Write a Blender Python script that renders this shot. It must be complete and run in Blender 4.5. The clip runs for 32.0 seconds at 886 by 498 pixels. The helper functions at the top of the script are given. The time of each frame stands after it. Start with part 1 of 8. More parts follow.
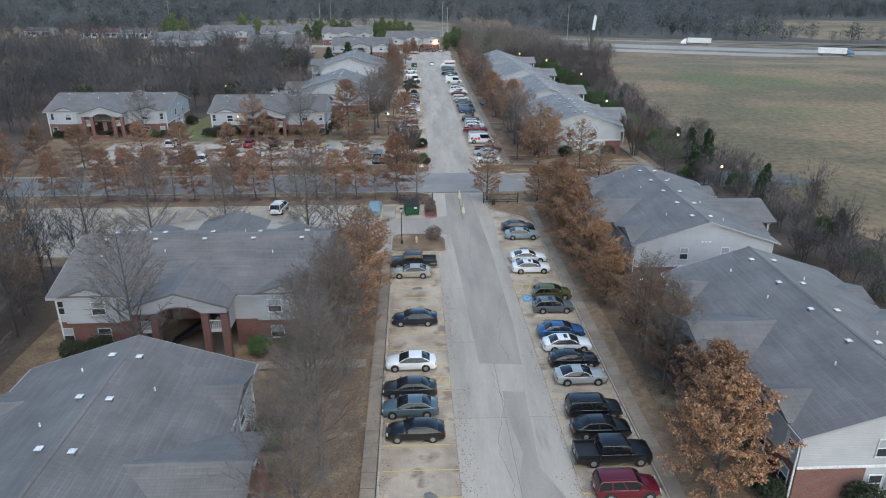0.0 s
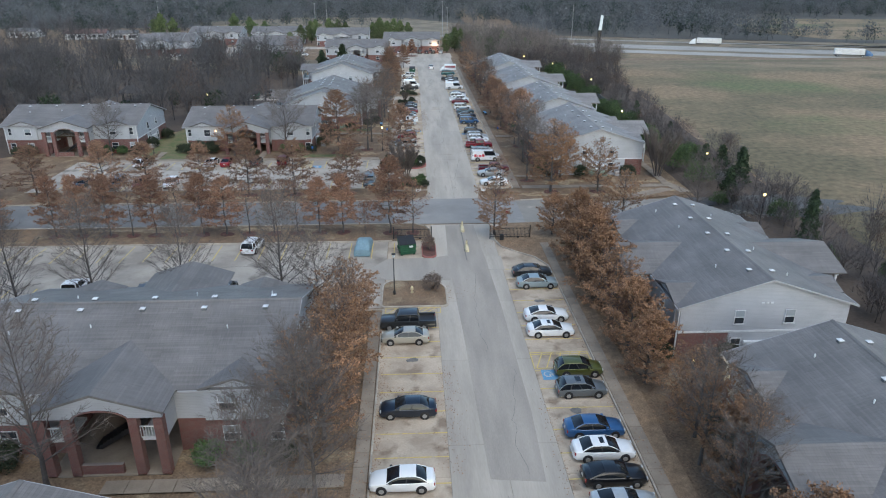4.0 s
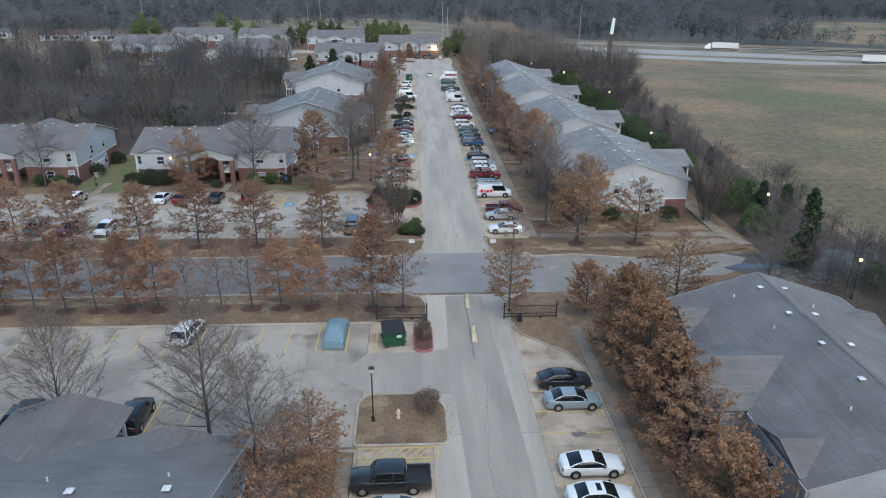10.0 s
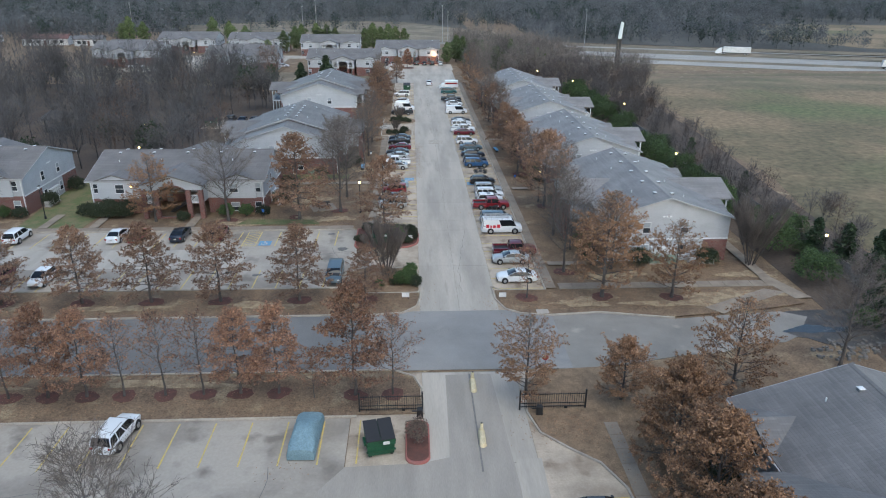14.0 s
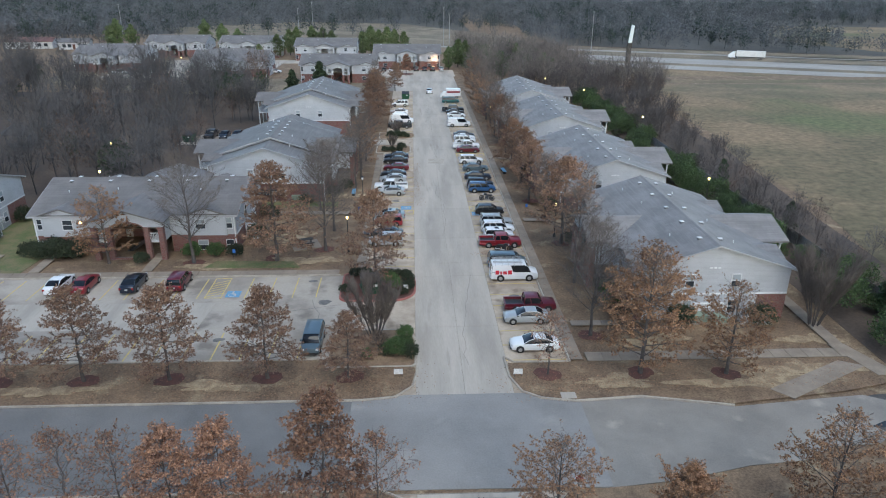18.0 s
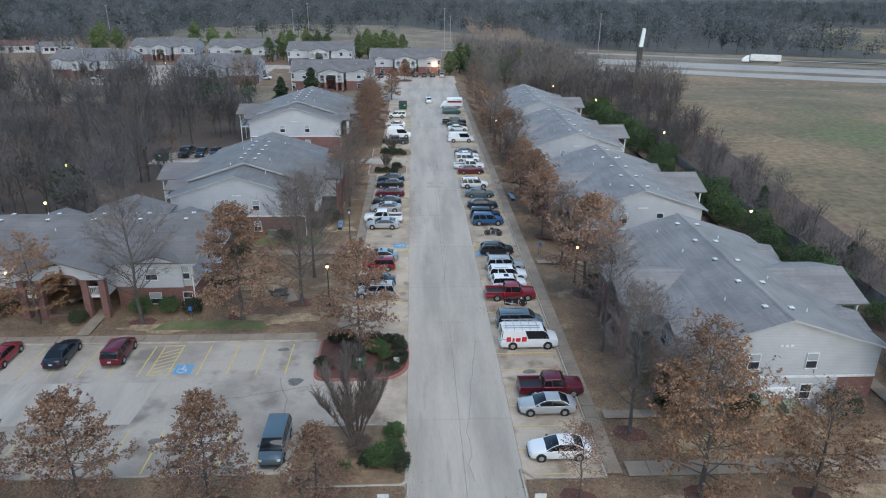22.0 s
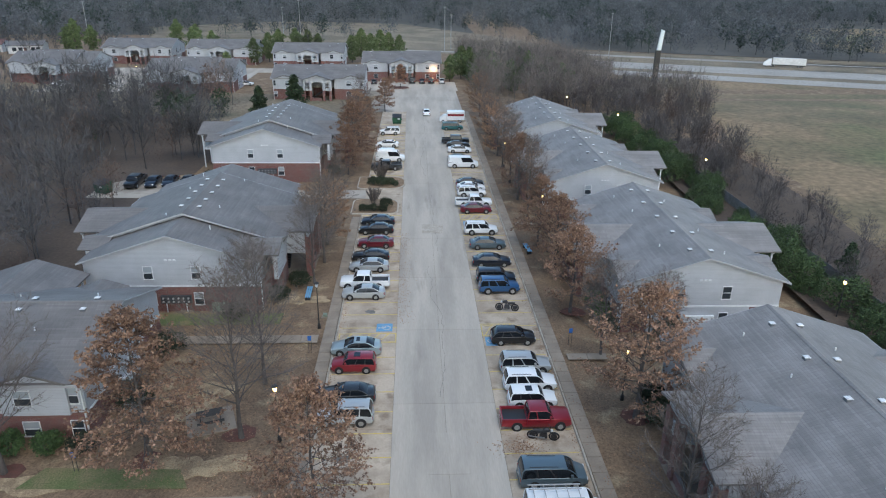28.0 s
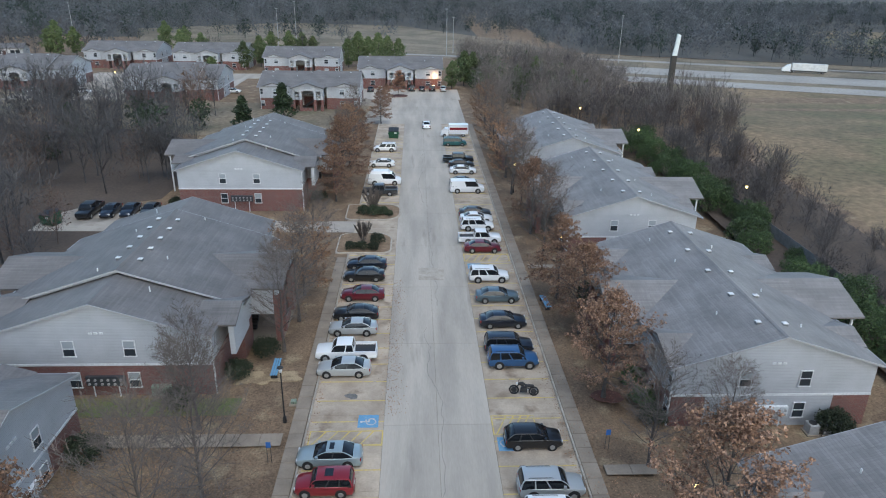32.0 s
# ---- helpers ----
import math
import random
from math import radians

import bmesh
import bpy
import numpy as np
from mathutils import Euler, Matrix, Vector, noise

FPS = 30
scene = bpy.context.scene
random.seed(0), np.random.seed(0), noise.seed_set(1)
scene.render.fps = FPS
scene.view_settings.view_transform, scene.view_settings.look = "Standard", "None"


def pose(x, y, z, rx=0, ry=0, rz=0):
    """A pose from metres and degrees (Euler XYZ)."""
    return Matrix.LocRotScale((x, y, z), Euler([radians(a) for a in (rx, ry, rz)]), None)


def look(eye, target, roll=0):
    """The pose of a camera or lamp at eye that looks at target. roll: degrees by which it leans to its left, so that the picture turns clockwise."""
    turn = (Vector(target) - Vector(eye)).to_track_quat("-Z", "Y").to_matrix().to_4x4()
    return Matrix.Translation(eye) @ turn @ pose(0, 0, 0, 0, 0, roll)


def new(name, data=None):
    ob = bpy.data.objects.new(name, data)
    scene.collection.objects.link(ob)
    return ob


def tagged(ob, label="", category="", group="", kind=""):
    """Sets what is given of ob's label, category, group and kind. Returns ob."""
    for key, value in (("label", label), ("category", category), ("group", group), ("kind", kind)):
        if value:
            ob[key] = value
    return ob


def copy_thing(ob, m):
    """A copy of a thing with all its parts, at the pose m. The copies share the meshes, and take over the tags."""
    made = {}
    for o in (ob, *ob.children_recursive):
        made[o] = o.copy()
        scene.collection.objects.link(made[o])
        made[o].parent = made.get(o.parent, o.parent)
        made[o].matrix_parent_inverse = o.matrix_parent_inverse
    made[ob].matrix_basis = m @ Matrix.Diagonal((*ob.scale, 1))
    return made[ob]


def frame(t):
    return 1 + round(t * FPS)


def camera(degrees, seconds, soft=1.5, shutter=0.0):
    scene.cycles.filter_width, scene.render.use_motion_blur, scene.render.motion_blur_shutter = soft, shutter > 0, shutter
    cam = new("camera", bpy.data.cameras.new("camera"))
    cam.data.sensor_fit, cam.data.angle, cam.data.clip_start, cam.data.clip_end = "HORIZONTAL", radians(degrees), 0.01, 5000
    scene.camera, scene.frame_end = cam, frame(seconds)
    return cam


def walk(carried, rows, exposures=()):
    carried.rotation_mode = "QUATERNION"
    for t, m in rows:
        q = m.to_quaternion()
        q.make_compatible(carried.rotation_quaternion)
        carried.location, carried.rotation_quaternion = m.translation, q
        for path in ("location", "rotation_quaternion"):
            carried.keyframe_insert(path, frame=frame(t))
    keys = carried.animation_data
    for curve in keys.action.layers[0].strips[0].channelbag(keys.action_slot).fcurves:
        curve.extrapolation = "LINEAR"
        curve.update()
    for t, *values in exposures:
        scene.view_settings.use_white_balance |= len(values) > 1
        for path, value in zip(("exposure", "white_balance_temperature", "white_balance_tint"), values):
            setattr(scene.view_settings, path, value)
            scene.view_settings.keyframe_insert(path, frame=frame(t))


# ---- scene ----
cam = camera(66.27, 32.0, 1.1)
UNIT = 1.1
PATH = [
    (0, pose(-7.468, -1.549, 34.646, 67.932, 0, -2.602) @ pose(0, 0, 0, 0, 0, 0.125)),
    (1, pose(-7.200, 2.496, 34.717, 67.921, 0, -2.547) @ pose(0, 0, 0, 0, 0, 0.035)),
    (2, pose(-7.000, 6.489, 34.749, 67.882, 0, -2.525) @ pose(0, 0, 0, 0, 0, 0.039)),
    (3, pose(-6.863, 10.578, 34.782, 67.830, 0, -2.541) @ pose(0, 0, 0, 0, 0, 0.055)),
    (4.5, pose(-6.730, 16.764, 34.790, 67.741, 0, -2.617) @ pose(0, 0, 0, 0, 0, 0.011)),
    (6, pose(-6.541, 22.914, 34.640, 67.714, 0, -2.648) @ pose(0, 0, 0, 0, 0, 0.162)),
    (7, pose(-6.411, 26.936, 34.533, 67.755, 0, -2.674) @ pose(0, 0, 0, 0, 0, 0.211)),
    (8, pose(-6.207, 31.042, 34.467, 67.770, 0, -2.670) @ pose(0, 0, 0, 0, 0, 0.196)),
    (9, pose(-6.068, 35.225, 34.374, 67.744, 0, -2.746) @ pose(0, 0, 0, 0, 0, 0.285)),
    (10, pose(-5.728, 39.280, 34.374, 67.749, 0, -2.695) @ pose(0, 0, 0, 0, 0, 0.341)),
    (11, pose(-5.532, 43.315, 34.320, 67.789, 0, -2.666) @ pose(0, 0, 0, 0, 0, 0.291)),
    (12, pose(-5.375, 47.364, 34.404, 67.755, 0, -2.683) @ pose(0, 0, 0, 0, 0, 0.333)),
    (13, pose(-5.191, 51.372, 34.357, 67.812, 0, -2.702) @ pose(0, 0, 0, 0, 0, 0.318)),
    (14, pose(-4.980, 55.352, 34.349, 67.867, 0, -2.679) @ pose(0, 0, 0, 0, 0, 0.329)),
    (15.5, pose(-4.812, 61.292, 34.351, 67.878, 0, -2.680) @ pose(0, 0, 0, 0, 0, 0.395)),
    (17, pose(-4.630, 67.097, 34.354, 67.899, 0, -2.657) @ pose(0, 0, 0, 0, 0, 0.422)),
    (18, pose(-4.357, 71.128, 34.374, 67.902, 0, -2.602) @ pose(0, 0, 0, 0, 0, 0.372)),
    (19, pose(-4.140, 75.096, 34.393, 67.883, 0, -2.568) @ pose(0, 0, 0, 0, 0, 0.377)),
    (20, pose(-3.906, 79.102, 34.420, 67.853, 0, -2.530) @ pose(0, 0, 0, 0, 0, 0.343)),
    (21, pose(-3.650, 83.091, 34.409, 67.879, 0, -2.487) @ pose(0, 0, 0, 0, 0, 0.314)),
    (22, pose(-3.521, 87.132, 34.354, 67.923, 0, -2.520) @ pose(0, 0, 0, 0, 0, 0.374)),
    (23, pose(-3.384, 91.065, 34.329, 67.912, 0, -2.587) @ pose(0, 0, 0, 0, 0, 0.446)),
    (24, pose(-3.126, 95.026, 34.412, 67.831, 0, -2.589) @ pose(0, 0, 0, 0, 0, 0.508)),
    (25, pose(-2.895, 99.120, 34.430, 67.747, 0, -2.593) @ pose(0, 0, 0, 0, 0, 0.543)),
    (26.5, pose(-2.677, 105.210, 34.356, 67.676, 0, -2.625) @ pose(0, 0, 0, 0, 0, 0.641)),
    (28, pose(-2.466, 111.222, 34.262, 67.622, 0, -2.595) @ pose(0, 0, 0, 0, 0, 0.665)),
    (29, pose(-2.341, 115.293, 34.188, 67.605, 0, -2.613) @ pose(0, 0, 0, 0, 0, 0.748)),
    (30, pose(-2.122, 119.334, 34.084, 67.604, 0, -2.548) @ pose(0, 0, 0, 0, 0, 0.777)),
    (31, pose(-1.965, 123.363, 33.964, 67.652, 0, -2.545) @ pose(0, 0, 0, 0, 0, 0.821)),
    (32, pose(-1.741, 127.454, 33.813, 67.696, 0, -2.477) @ pose(0, 0, 0, 0, 0, 0.824)),
]
# the picture cools a little past the street
walk(cam, PATH, [(0, 1.22, 6215, 4.0), (17, 1.22, 6215, 4.0), (21, 1.2, 6140, 4.0), (28, 1.17, 6180, 4.0), (32, 1.15, 6165, 4.0)])

# ---- light ----
world = bpy.data.worlds.new("overcast_dusk")
world.use_nodes = True
scene.world = world
_n = world.node_tree.nodes
_sky = _n.new("ShaderNodeTexSky")
_sky.sky_type = "NISHITA"
_sky.sun_disc = False
_sky.sun_elevation, _sky.sun_rotation = radians(28), radians(162)
_sky.air_density, _sky.dust_density, _sky.ozone_density = 1.0, 1.1, 1.35
world.node_tree.links.new(_sky.outputs["Color"], _n["Background"].inputs["Color"])
_n["Background"].inputs["Strength"].default_value = 0.115
sun = new("sun", bpy.data.lights.new("sun", "SUN"))
sun.data.energy, sun.data.angle, sun.data.color = 0.6, radians(40), (1.0, 0.95, 0.88)
sun.matrix_world = look((7, -20, 70), (0, 0, 0))


# ---- materials ----
def shader(name):
    m = bpy.data.materials.new(name)
    m.use_nodes = True
    t = m.node_tree
    return m, t, t.nodes["Principled BSDF"]


def surface(name, a, b, scale=1.0, rough=0.8, bump=0.0, fine=12.0, metal=0.0, vary=0.0, world_space=True, spots=None, contrast=(0.35, 0.65), grain=0.24, stretch=1.0):
    """Two-scale procedural surface: colours a and b mixed by broad noise, fine grain and bump; vary: per-object tint; spots: third colour in patches."""
    m, t, p = shader(name)
    N, L = t.nodes, t.links
    if world_space:
        co = N.new("ShaderNodeNewGeometry").outputs["Position"]
    else:
        co = N.new("ShaderNodeTexCoord").outputs["Object"]
    n1, n2 = N.new("ShaderNodeTexNoise"), N.new("ShaderNodeTexNoise")
    if stretch != 1.0:
        mp = N.new("ShaderNodeMapping")
        mp.inputs["Scale"].default_value = (1.0, stretch, 1.0)
        L.new(co, mp.inputs["Vector"])
        co = mp.outputs["Vector"]
    for n, s, d in ((n1, scale, 6), (n2, scale * fine, 3)):
        n.inputs["Scale"].default_value, n.inputs["Detail"].default_value = s, d
        n.inputs["Roughness"].default_value = 0.6
        L.new(co, n.inputs["Vector"])
    ramp = N.new("ShaderNodeMapRange")
    ramp.inputs["From Min"].default_value, ramp.inputs["From Max"].default_value = contrast
    L.new(n1.outputs["Fac"], ramp.inputs["Value"])
    mix = N.new("ShaderNodeMix")
    mix.data_type = "RGBA"
    mix.inputs["A"].default_value, mix.inputs["B"].default_value = (*a, 1), (*b, 1)
    L.new(ramp.outputs["Result"], mix.inputs["Factor"])
    col = mix.outputs["Result"]
    if spots:
        n3 = N.new("ShaderNodeTexNoise")
        n3.inputs["Scale"].default_value, n3.inputs["Detail"].default_value = scale * spots[1], 5
        L.new(co, n3.inputs["Vector"])
        r3 = N.new("ShaderNodeMapRange")
        r3.inputs["From Min"].default_value, r3.inputs["From Max"].default_value = spots[2], spots[2] + 0.12
        L.new(n3.outputs["Fac"], r3.inputs["Value"])
        mx = N.new("ShaderNodeMix")
        mx.data_type = "RGBA"
        mx.inputs["B"].default_value = (*spots[0], 1)
        L.new(r3.outputs["Result"], mx.inputs["Factor"])
        L.new(col, mx.inputs["A"])
        col = mx.outputs["Result"]
    hsv = N.new("ShaderNodeHueSaturation")
    val = N.new("ShaderNodeMapRange")
    val.inputs["From Min"].default_value, val.inputs["From Max"].default_value = 0.27, 0.73
    val.inputs["To Min"].default_value, val.inputs["To Max"].default_value = 1 - grain, 1 + grain
    L.new(n2.outputs["Fac"], val.inputs["Value"])
    v = val.outputs["Result"]
    if vary:
        oi = N.new("ShaderNodeObjectInfo")
        mr = N.new("ShaderNodeMapRange")
        mr.inputs["To Min"].default_value, mr.inputs["To Max"].default_value = 1 - vary, 1 + vary
        L.new(oi.outputs["Random"], mr.inputs["Value"])
        mul = N.new("ShaderNodeMath")
        mul.operation = "MULTIPLY"
        L.new(v, mul.inputs[0]), L.new(mr.outputs["Result"], mul.inputs[1])
        v = mul.outputs["Value"]
    L.new(v, hsv.inputs["Value"])
    L.new(col, hsv.inputs["Color"])
    L.new(hsv.outputs["Color"], p.inputs["Base Color"])
    p.inputs["Roughness"].default_value, p.inputs["Metallic"].default_value = rough, metal
    if bump:
        bp = N.new("ShaderNodeBump")
        bp.inputs["Strength"].default_value, bp.inputs["Distance"].default_value = min(1, bump), 0.03
        L.new(n2.outputs["Fac"], bp.inputs["Height"])
        L.new(bp.outputs["Normal"], p.inputs["Normal"])
    return m


def foliage(name, a, b, c):
    """Leaves: the colour varies leaf by leaf and tree by tree."""
    m, t, p = shader(name)
    N, L = t.nodes, t.links
    g, oi = N.new("ShaderNodeNewGeometry"), N.new("ShaderNodeObjectInfo")
    r = N.new("ShaderNodeValToRGB")
    r.color_ramp.elements[0].color, r.color_ramp.elements[1].color = (*a, 1), (*c, 1)
    r.color_ramp.elements.new(0.5).color = (*b, 1)
    L.new(g.outputs["Random Per Island"], r.inputs["Fac"])
    hsv, mr = N.new("ShaderNodeHueSaturation"), N.new("ShaderNodeMapRange")
    mr.inputs["To Min"].default_value, mr.inputs["To Max"].default_value = 0.75, 1.2
    L.new(oi.outputs["Random"], mr.inputs["Value"])
    drift, dr, both = N.new("ShaderNodeTexNoise"), N.new("ShaderNodeMapRange"), N.new("ShaderNodeMath")
    drift.inputs["Scale"].default_value, drift.inputs["Detail"].default_value = 0.07, 3
    L.new(g.outputs["Position"], drift.inputs["Vector"])
    dr.inputs["From Min"].default_value, dr.inputs["From Max"].default_value = 0.3, 0.7
    dr.inputs["To Min"].default_value, dr.inputs["To Max"].default_value = 0.78, 1.22
    L.new(drift.outputs["Fac"], dr.inputs["Value"])
    both.operation = "MULTIPLY"
    L.new(mr.outputs["Result"], both.inputs[0]), L.new(dr.outputs["Result"], both.inputs[1])
    L.new(both.outputs["Value"], hsv.inputs["Value"])
    L.new(r.outputs["Color"], hsv.inputs["Color"])
    L.new(hsv.outputs["Color"], p.inputs["Base Color"])
    p.inputs["Roughness"].default_value = 0.75
    return m


def shingles(name, a, b, turned=False):
    """Asphalt shingles: courses as bump and tone, weather stains. turned: the courses run along y."""
    m, t, p = shader(name)
    N, L = t.nodes, t.links
    co = N.new("ShaderNodeTexCoord").outputs["Object"]
    if turned:
        mp = N.new("ShaderNodeMapping")
        mp.inputs["Rotation"].default_value = (0, 0, radians(90))
        L.new(co, mp.inputs["Vector"])
        co = mp.outputs["Vector"]
    br = N.new("ShaderNodeTexBrick")
    br.inputs["Scale"].default_value = 1.0
    br.inputs["Brick Width"].default_value, br.inputs["Row Height"].default_value = 2.6, 0.19
    br.inputs["Mortar Size"].default_value, br.inputs["Mortar Smooth"].default_value = 0.024, 0.5
    br.inputs["Color1"].default_value, br.inputs["Color2"].default_value = (*a, 1), (*b, 1)
    br.inputs["Mortar"].default_value = (*[v * 0.81 for v in a], 1)
    L.new(co, br.inputs["Vector"])
    n = N.new("ShaderNodeTexNoise")
    n.inputs["Scale"].default_value, n.inputs["Detail"].default_value = 0.35, 8
    L.new(co, n.inputs["Vector"])
    mr = N.new("ShaderNodeMapRange")
    mr.inputs["From Min"].default_value, mr.inputs["From Max"].default_value = 0.3, 0.7
    mr.inputs["To Min"].default_value, mr.inputs["To Max"].default_value = 0.80, 1.2
    L.new(n.outputs["Fac"], mr.inputs["Value"])
    streak, smap = N.new("ShaderNodeTexNoise"), N.new("ShaderNodeMapping")
    smap.inputs["Scale"].default_value = (2.6, 0.22, 0.22)
    L.new(co, smap.inputs["Vector"]), L.new(smap.outputs["Vector"], streak.inputs["Vector"])
    streak.inputs["Detail"].default_value = 5
    sr, both = N.new("ShaderNodeMapRange"), N.new("ShaderNodeMath")
    sr.inputs["From Min"].default_value, sr.inputs["From Max"].default_value = 0.35, 0.7
    sr.inputs["To Min"].default_value, sr.inputs["To Max"].default_value = 0.90, 1.10
    both.operation = "MULTIPLY"
    L.new(streak.outputs["Fac"], sr.inputs["Value"])
    L.new(mr.outputs["Result"], both.inputs[0]), L.new(sr.outputs["Result"], both.inputs[1])
    hsv = N.new("ShaderNodeHueSaturation")
    L.new(both.outputs["Value"], hsv.inputs["Value"])
    L.new(br.outputs["Color"], hsv.inputs["Color"])
    L.new(hsv.outputs["Color"], p.inputs["Base Color"])
    p.inputs["Roughness"].default_value = 0.62
    bp = N.new("ShaderNodeBump")
    bp.inputs["Strength"].default_value, bp.inputs["Distance"].default_value = 0.5, 0.03
    L.new(br.outputs["Fac"], bp.inputs["Height"])
    bp.invert = True
    L.new(bp.outputs["Normal"], p.inputs["Normal"])
    return m


def courses(name, a, b, mortar, w, h, gap, rough=0.85):
    """Brick or lap siding on upright walls: the courses run level whatever way the wall faces."""
    m, t, p = shader(name)
    N, L = t.nodes, t.links
    co = N.new("ShaderNodeTexCoord").outputs["Object"]
    sep, add, com = N.new("ShaderNodeSeparateXYZ"), N.new("ShaderNodeMath"), N.new("ShaderNodeCombineXYZ")
    L.new(co, sep.inputs[0])
    L.new(sep.outputs["X"], add.inputs[0]), L.new(sep.outputs["Y"], add.inputs[1])
    L.new(add.outputs[0], com.inputs["X"]), L.new(sep.outputs["Z"], com.inputs["Y"])
    br = N.new("ShaderNodeTexBrick")
    br.inputs["Scale"].default_value = 1.0
    br.inputs["Brick Width"].default_value, br.inputs["Row Height"].default_value = w, h
    br.inputs["Mortar Size"].default_value = gap
    br.inputs["Color1"].default_value, br.inputs["Color2"].default_value = (*a, 1), (*b, 1)
    br.inputs["Mortar"].default_value = (*mortar, 1)
    L.new(com.outputs[0], br.inputs["Vector"])
    n = N.new("ShaderNodeTexNoise")
    n.inputs["Scale"].default_value, n.inputs["Detail"].default_value = 0.6, 6
    L.new(co, n.inputs["Vector"])
    mr = N.new("ShaderNodeMapRange")
    mr.inputs["To Min"].default_value, mr.inputs["To Max"].default_value = 0.8, 1.18
    L.new(n.outputs["Fac"], mr.inputs["Value"])
    hsv = N.new("ShaderNodeHueSaturation")
    L.new(mr.outputs["Result"], hsv.inputs["Value"])
    L.new(br.outputs["Color"], hsv.inputs["Color"])
    L.new(hsv.outputs["Color"], p.inputs["Base Color"])
    p.inputs["Roughness"].default_value = rough
    bp = N.new("ShaderNodeBump")
    bp.inputs["Strength"].default_value, bp.inputs["Distance"].default_value = 0.4, 0.01
    bp.invert = True
    L.new(br.outputs["Fac"], bp.inputs["Height"])
    L.new(bp.outputs["Normal"], p.inputs["Normal"])
    return m


def glow(name, colour, power):
    m, t, p = shader(name)
    p.inputs["Base Color"].default_value = (*colour, 1)
    p.inputs["Emission Color"].default_value = (*colour, 1)
    p.inputs["Emission Strength"].default_value = power
    return m


def plain(name, colour, rough=0.5, metal=0.0, coat=0.0):
    m, t, p = shader(name)
    p.inputs["Base Color"].default_value = (*colour, 1)
    p.inputs["Roughness"].default_value, p.inputs["Metallic"].default_value = rough, metal
    p.inputs["Coat Weight"].default_value = coat
    return m


M_GROUND = surface("dry_grass_and_leaves", (0.232, 0.158, 0.098), (0.148, 0.100, 0.064), 0.3, 0.95, 1.0, 20, spots=((0.29, 0.222, 0.14), 1.3, 0.56), contrast=(0.36, 0.64), grain=0.45)
M_WOODFLOOR = surface("leaf_litter", (0.115, 0.084, 0.062), (0.072, 0.054, 0.043), 0.08, 0.95, 0.6, 30)
M_PASTURE = surface("winter_pasture", (0.235, 0.168, 0.098), (0.138, 0.111, 0.061), 0.022, 0.95, 1.0, 30, spots=((0.125, 0.132, 0.056), 0.6, 0.555), contrast=(0.43, 0.57), grain=0.4)
M_TANGRASS = surface("tan_winter_grass", (0.235, 0.188, 0.128), (0.16, 0.13, 0.09), 0.05, 0.95, 0.8, 20, spots=((0.13, 0.12, 0.075), 1.6, 0.55), contrast=(0.42, 0.58), grain=0.4)
M_LAWN = surface("green_lawn", (0.108, 0.132, 0.050), (0.175, 0.152, 0.078), 0.5, 0.95, 0.7, 16, contrast=(0.4, 0.6), grain=0.4)
M_CONC = surface("worn_concrete", (0.475, 0.424, 0.362), (0.35, 0.313, 0.268), 0.33, 0.9, 0.25, 26, vary=0.03, spots=((0.30, 0.265, 0.225), 1.7, 0.62), contrast=(0.38, 0.64), grain=0.06, stretch=0.13)
M_BAY = surface("stained_bay_concrete", (0.50, 0.415, 0.325), (0.345, 0.278, 0.212), 0.33, 0.9, 0.25, 18, vary=0.05, spots=((0.25, 0.192, 0.140), 1.5, 0.56), contrast=(0.38, 0.62), grain=0.1)
M_LOT = surface("lot_concrete", (0.42, 0.372, 0.316), (0.285, 0.25, 0.212), 0.13, 0.9, 0.25, 30, spots=((0.22, 0.193, 0.163), 2.2, 0.56), contrast=(0.42, 0.6), grain=0.07)
M_WALK = surface("sidewalk_concrete", (0.31, 0.255, 0.20), (0.225, 0.183, 0.142), 0.5, 0.9, 0.3, 18, vary=0.06, grain=0.09)
M_KERB = surface("kerb_concrete", (0.46, 0.408, 0.342), (0.33, 0.288, 0.24), 0.8, 0.9, 0.3, 18, vary=0.07)
M_ASPH = surface("grey_asphalt", (0.395, 0.352, 0.303), (0.295, 0.264, 0.228), 0.4, 0.9, 0.4, 40, grain=0.08, stretch=0.16)
M_STREET = surface("dark_asphalt", (0.205, 0.198, 0.19), (0.15, 0.146, 0.142), 0.2, 0.85, 0.4, 50)
M_STREETE = surface("worn_grey_street", (0.30, 0.272, 0.238), (0.22, 0.202, 0.18), 0.2, 0.9, 0.4, 40, spots=((0.38, 0.335, 0.28), 1.4, 0.6), grain=0.1)
M_CROSS = surface("worn_crossing_asphalt", (0.285, 0.272, 0.258), (0.215, 0.207, 0.198), 0.16, 0.88, 0.4, 45, grain=0.1, spots=((0.335, 0.312, 0.285), 1.5, 0.6))
M_WETEARTH = surface("wet_earth", (0.085, 0.075, 0.068), (0.05, 0.046, 0.043), 0.5, 0.55, 0.5, 12, spots=((0.12, 0.092, 0.068), 1.8, 0.55), grain=0.35)
M_PUDDLE = plain("still_water", (0.035, 0.036, 0.036), 0.04)
M_STONES = surface("ditch_stone", (0.22, 0.20, 0.18), (0.12, 0.108, 0.097), 1.4, 0.9, 0.4, 8)
M_YELLOW = surface("worn_yellow_paint", (0.64, 0.47, 0.12), (0.50, 0.40, 0.19), 1.5, 0.8, 0.0, 10, spots=((0.40, 0.34, 0.26), 1.3, 0.58))
M_BLUE = surface("blue_paint", (0.12, 0.30, 0.50), (0.17, 0.33, 0.47), 2.0, 0.8, 0.0, 10)
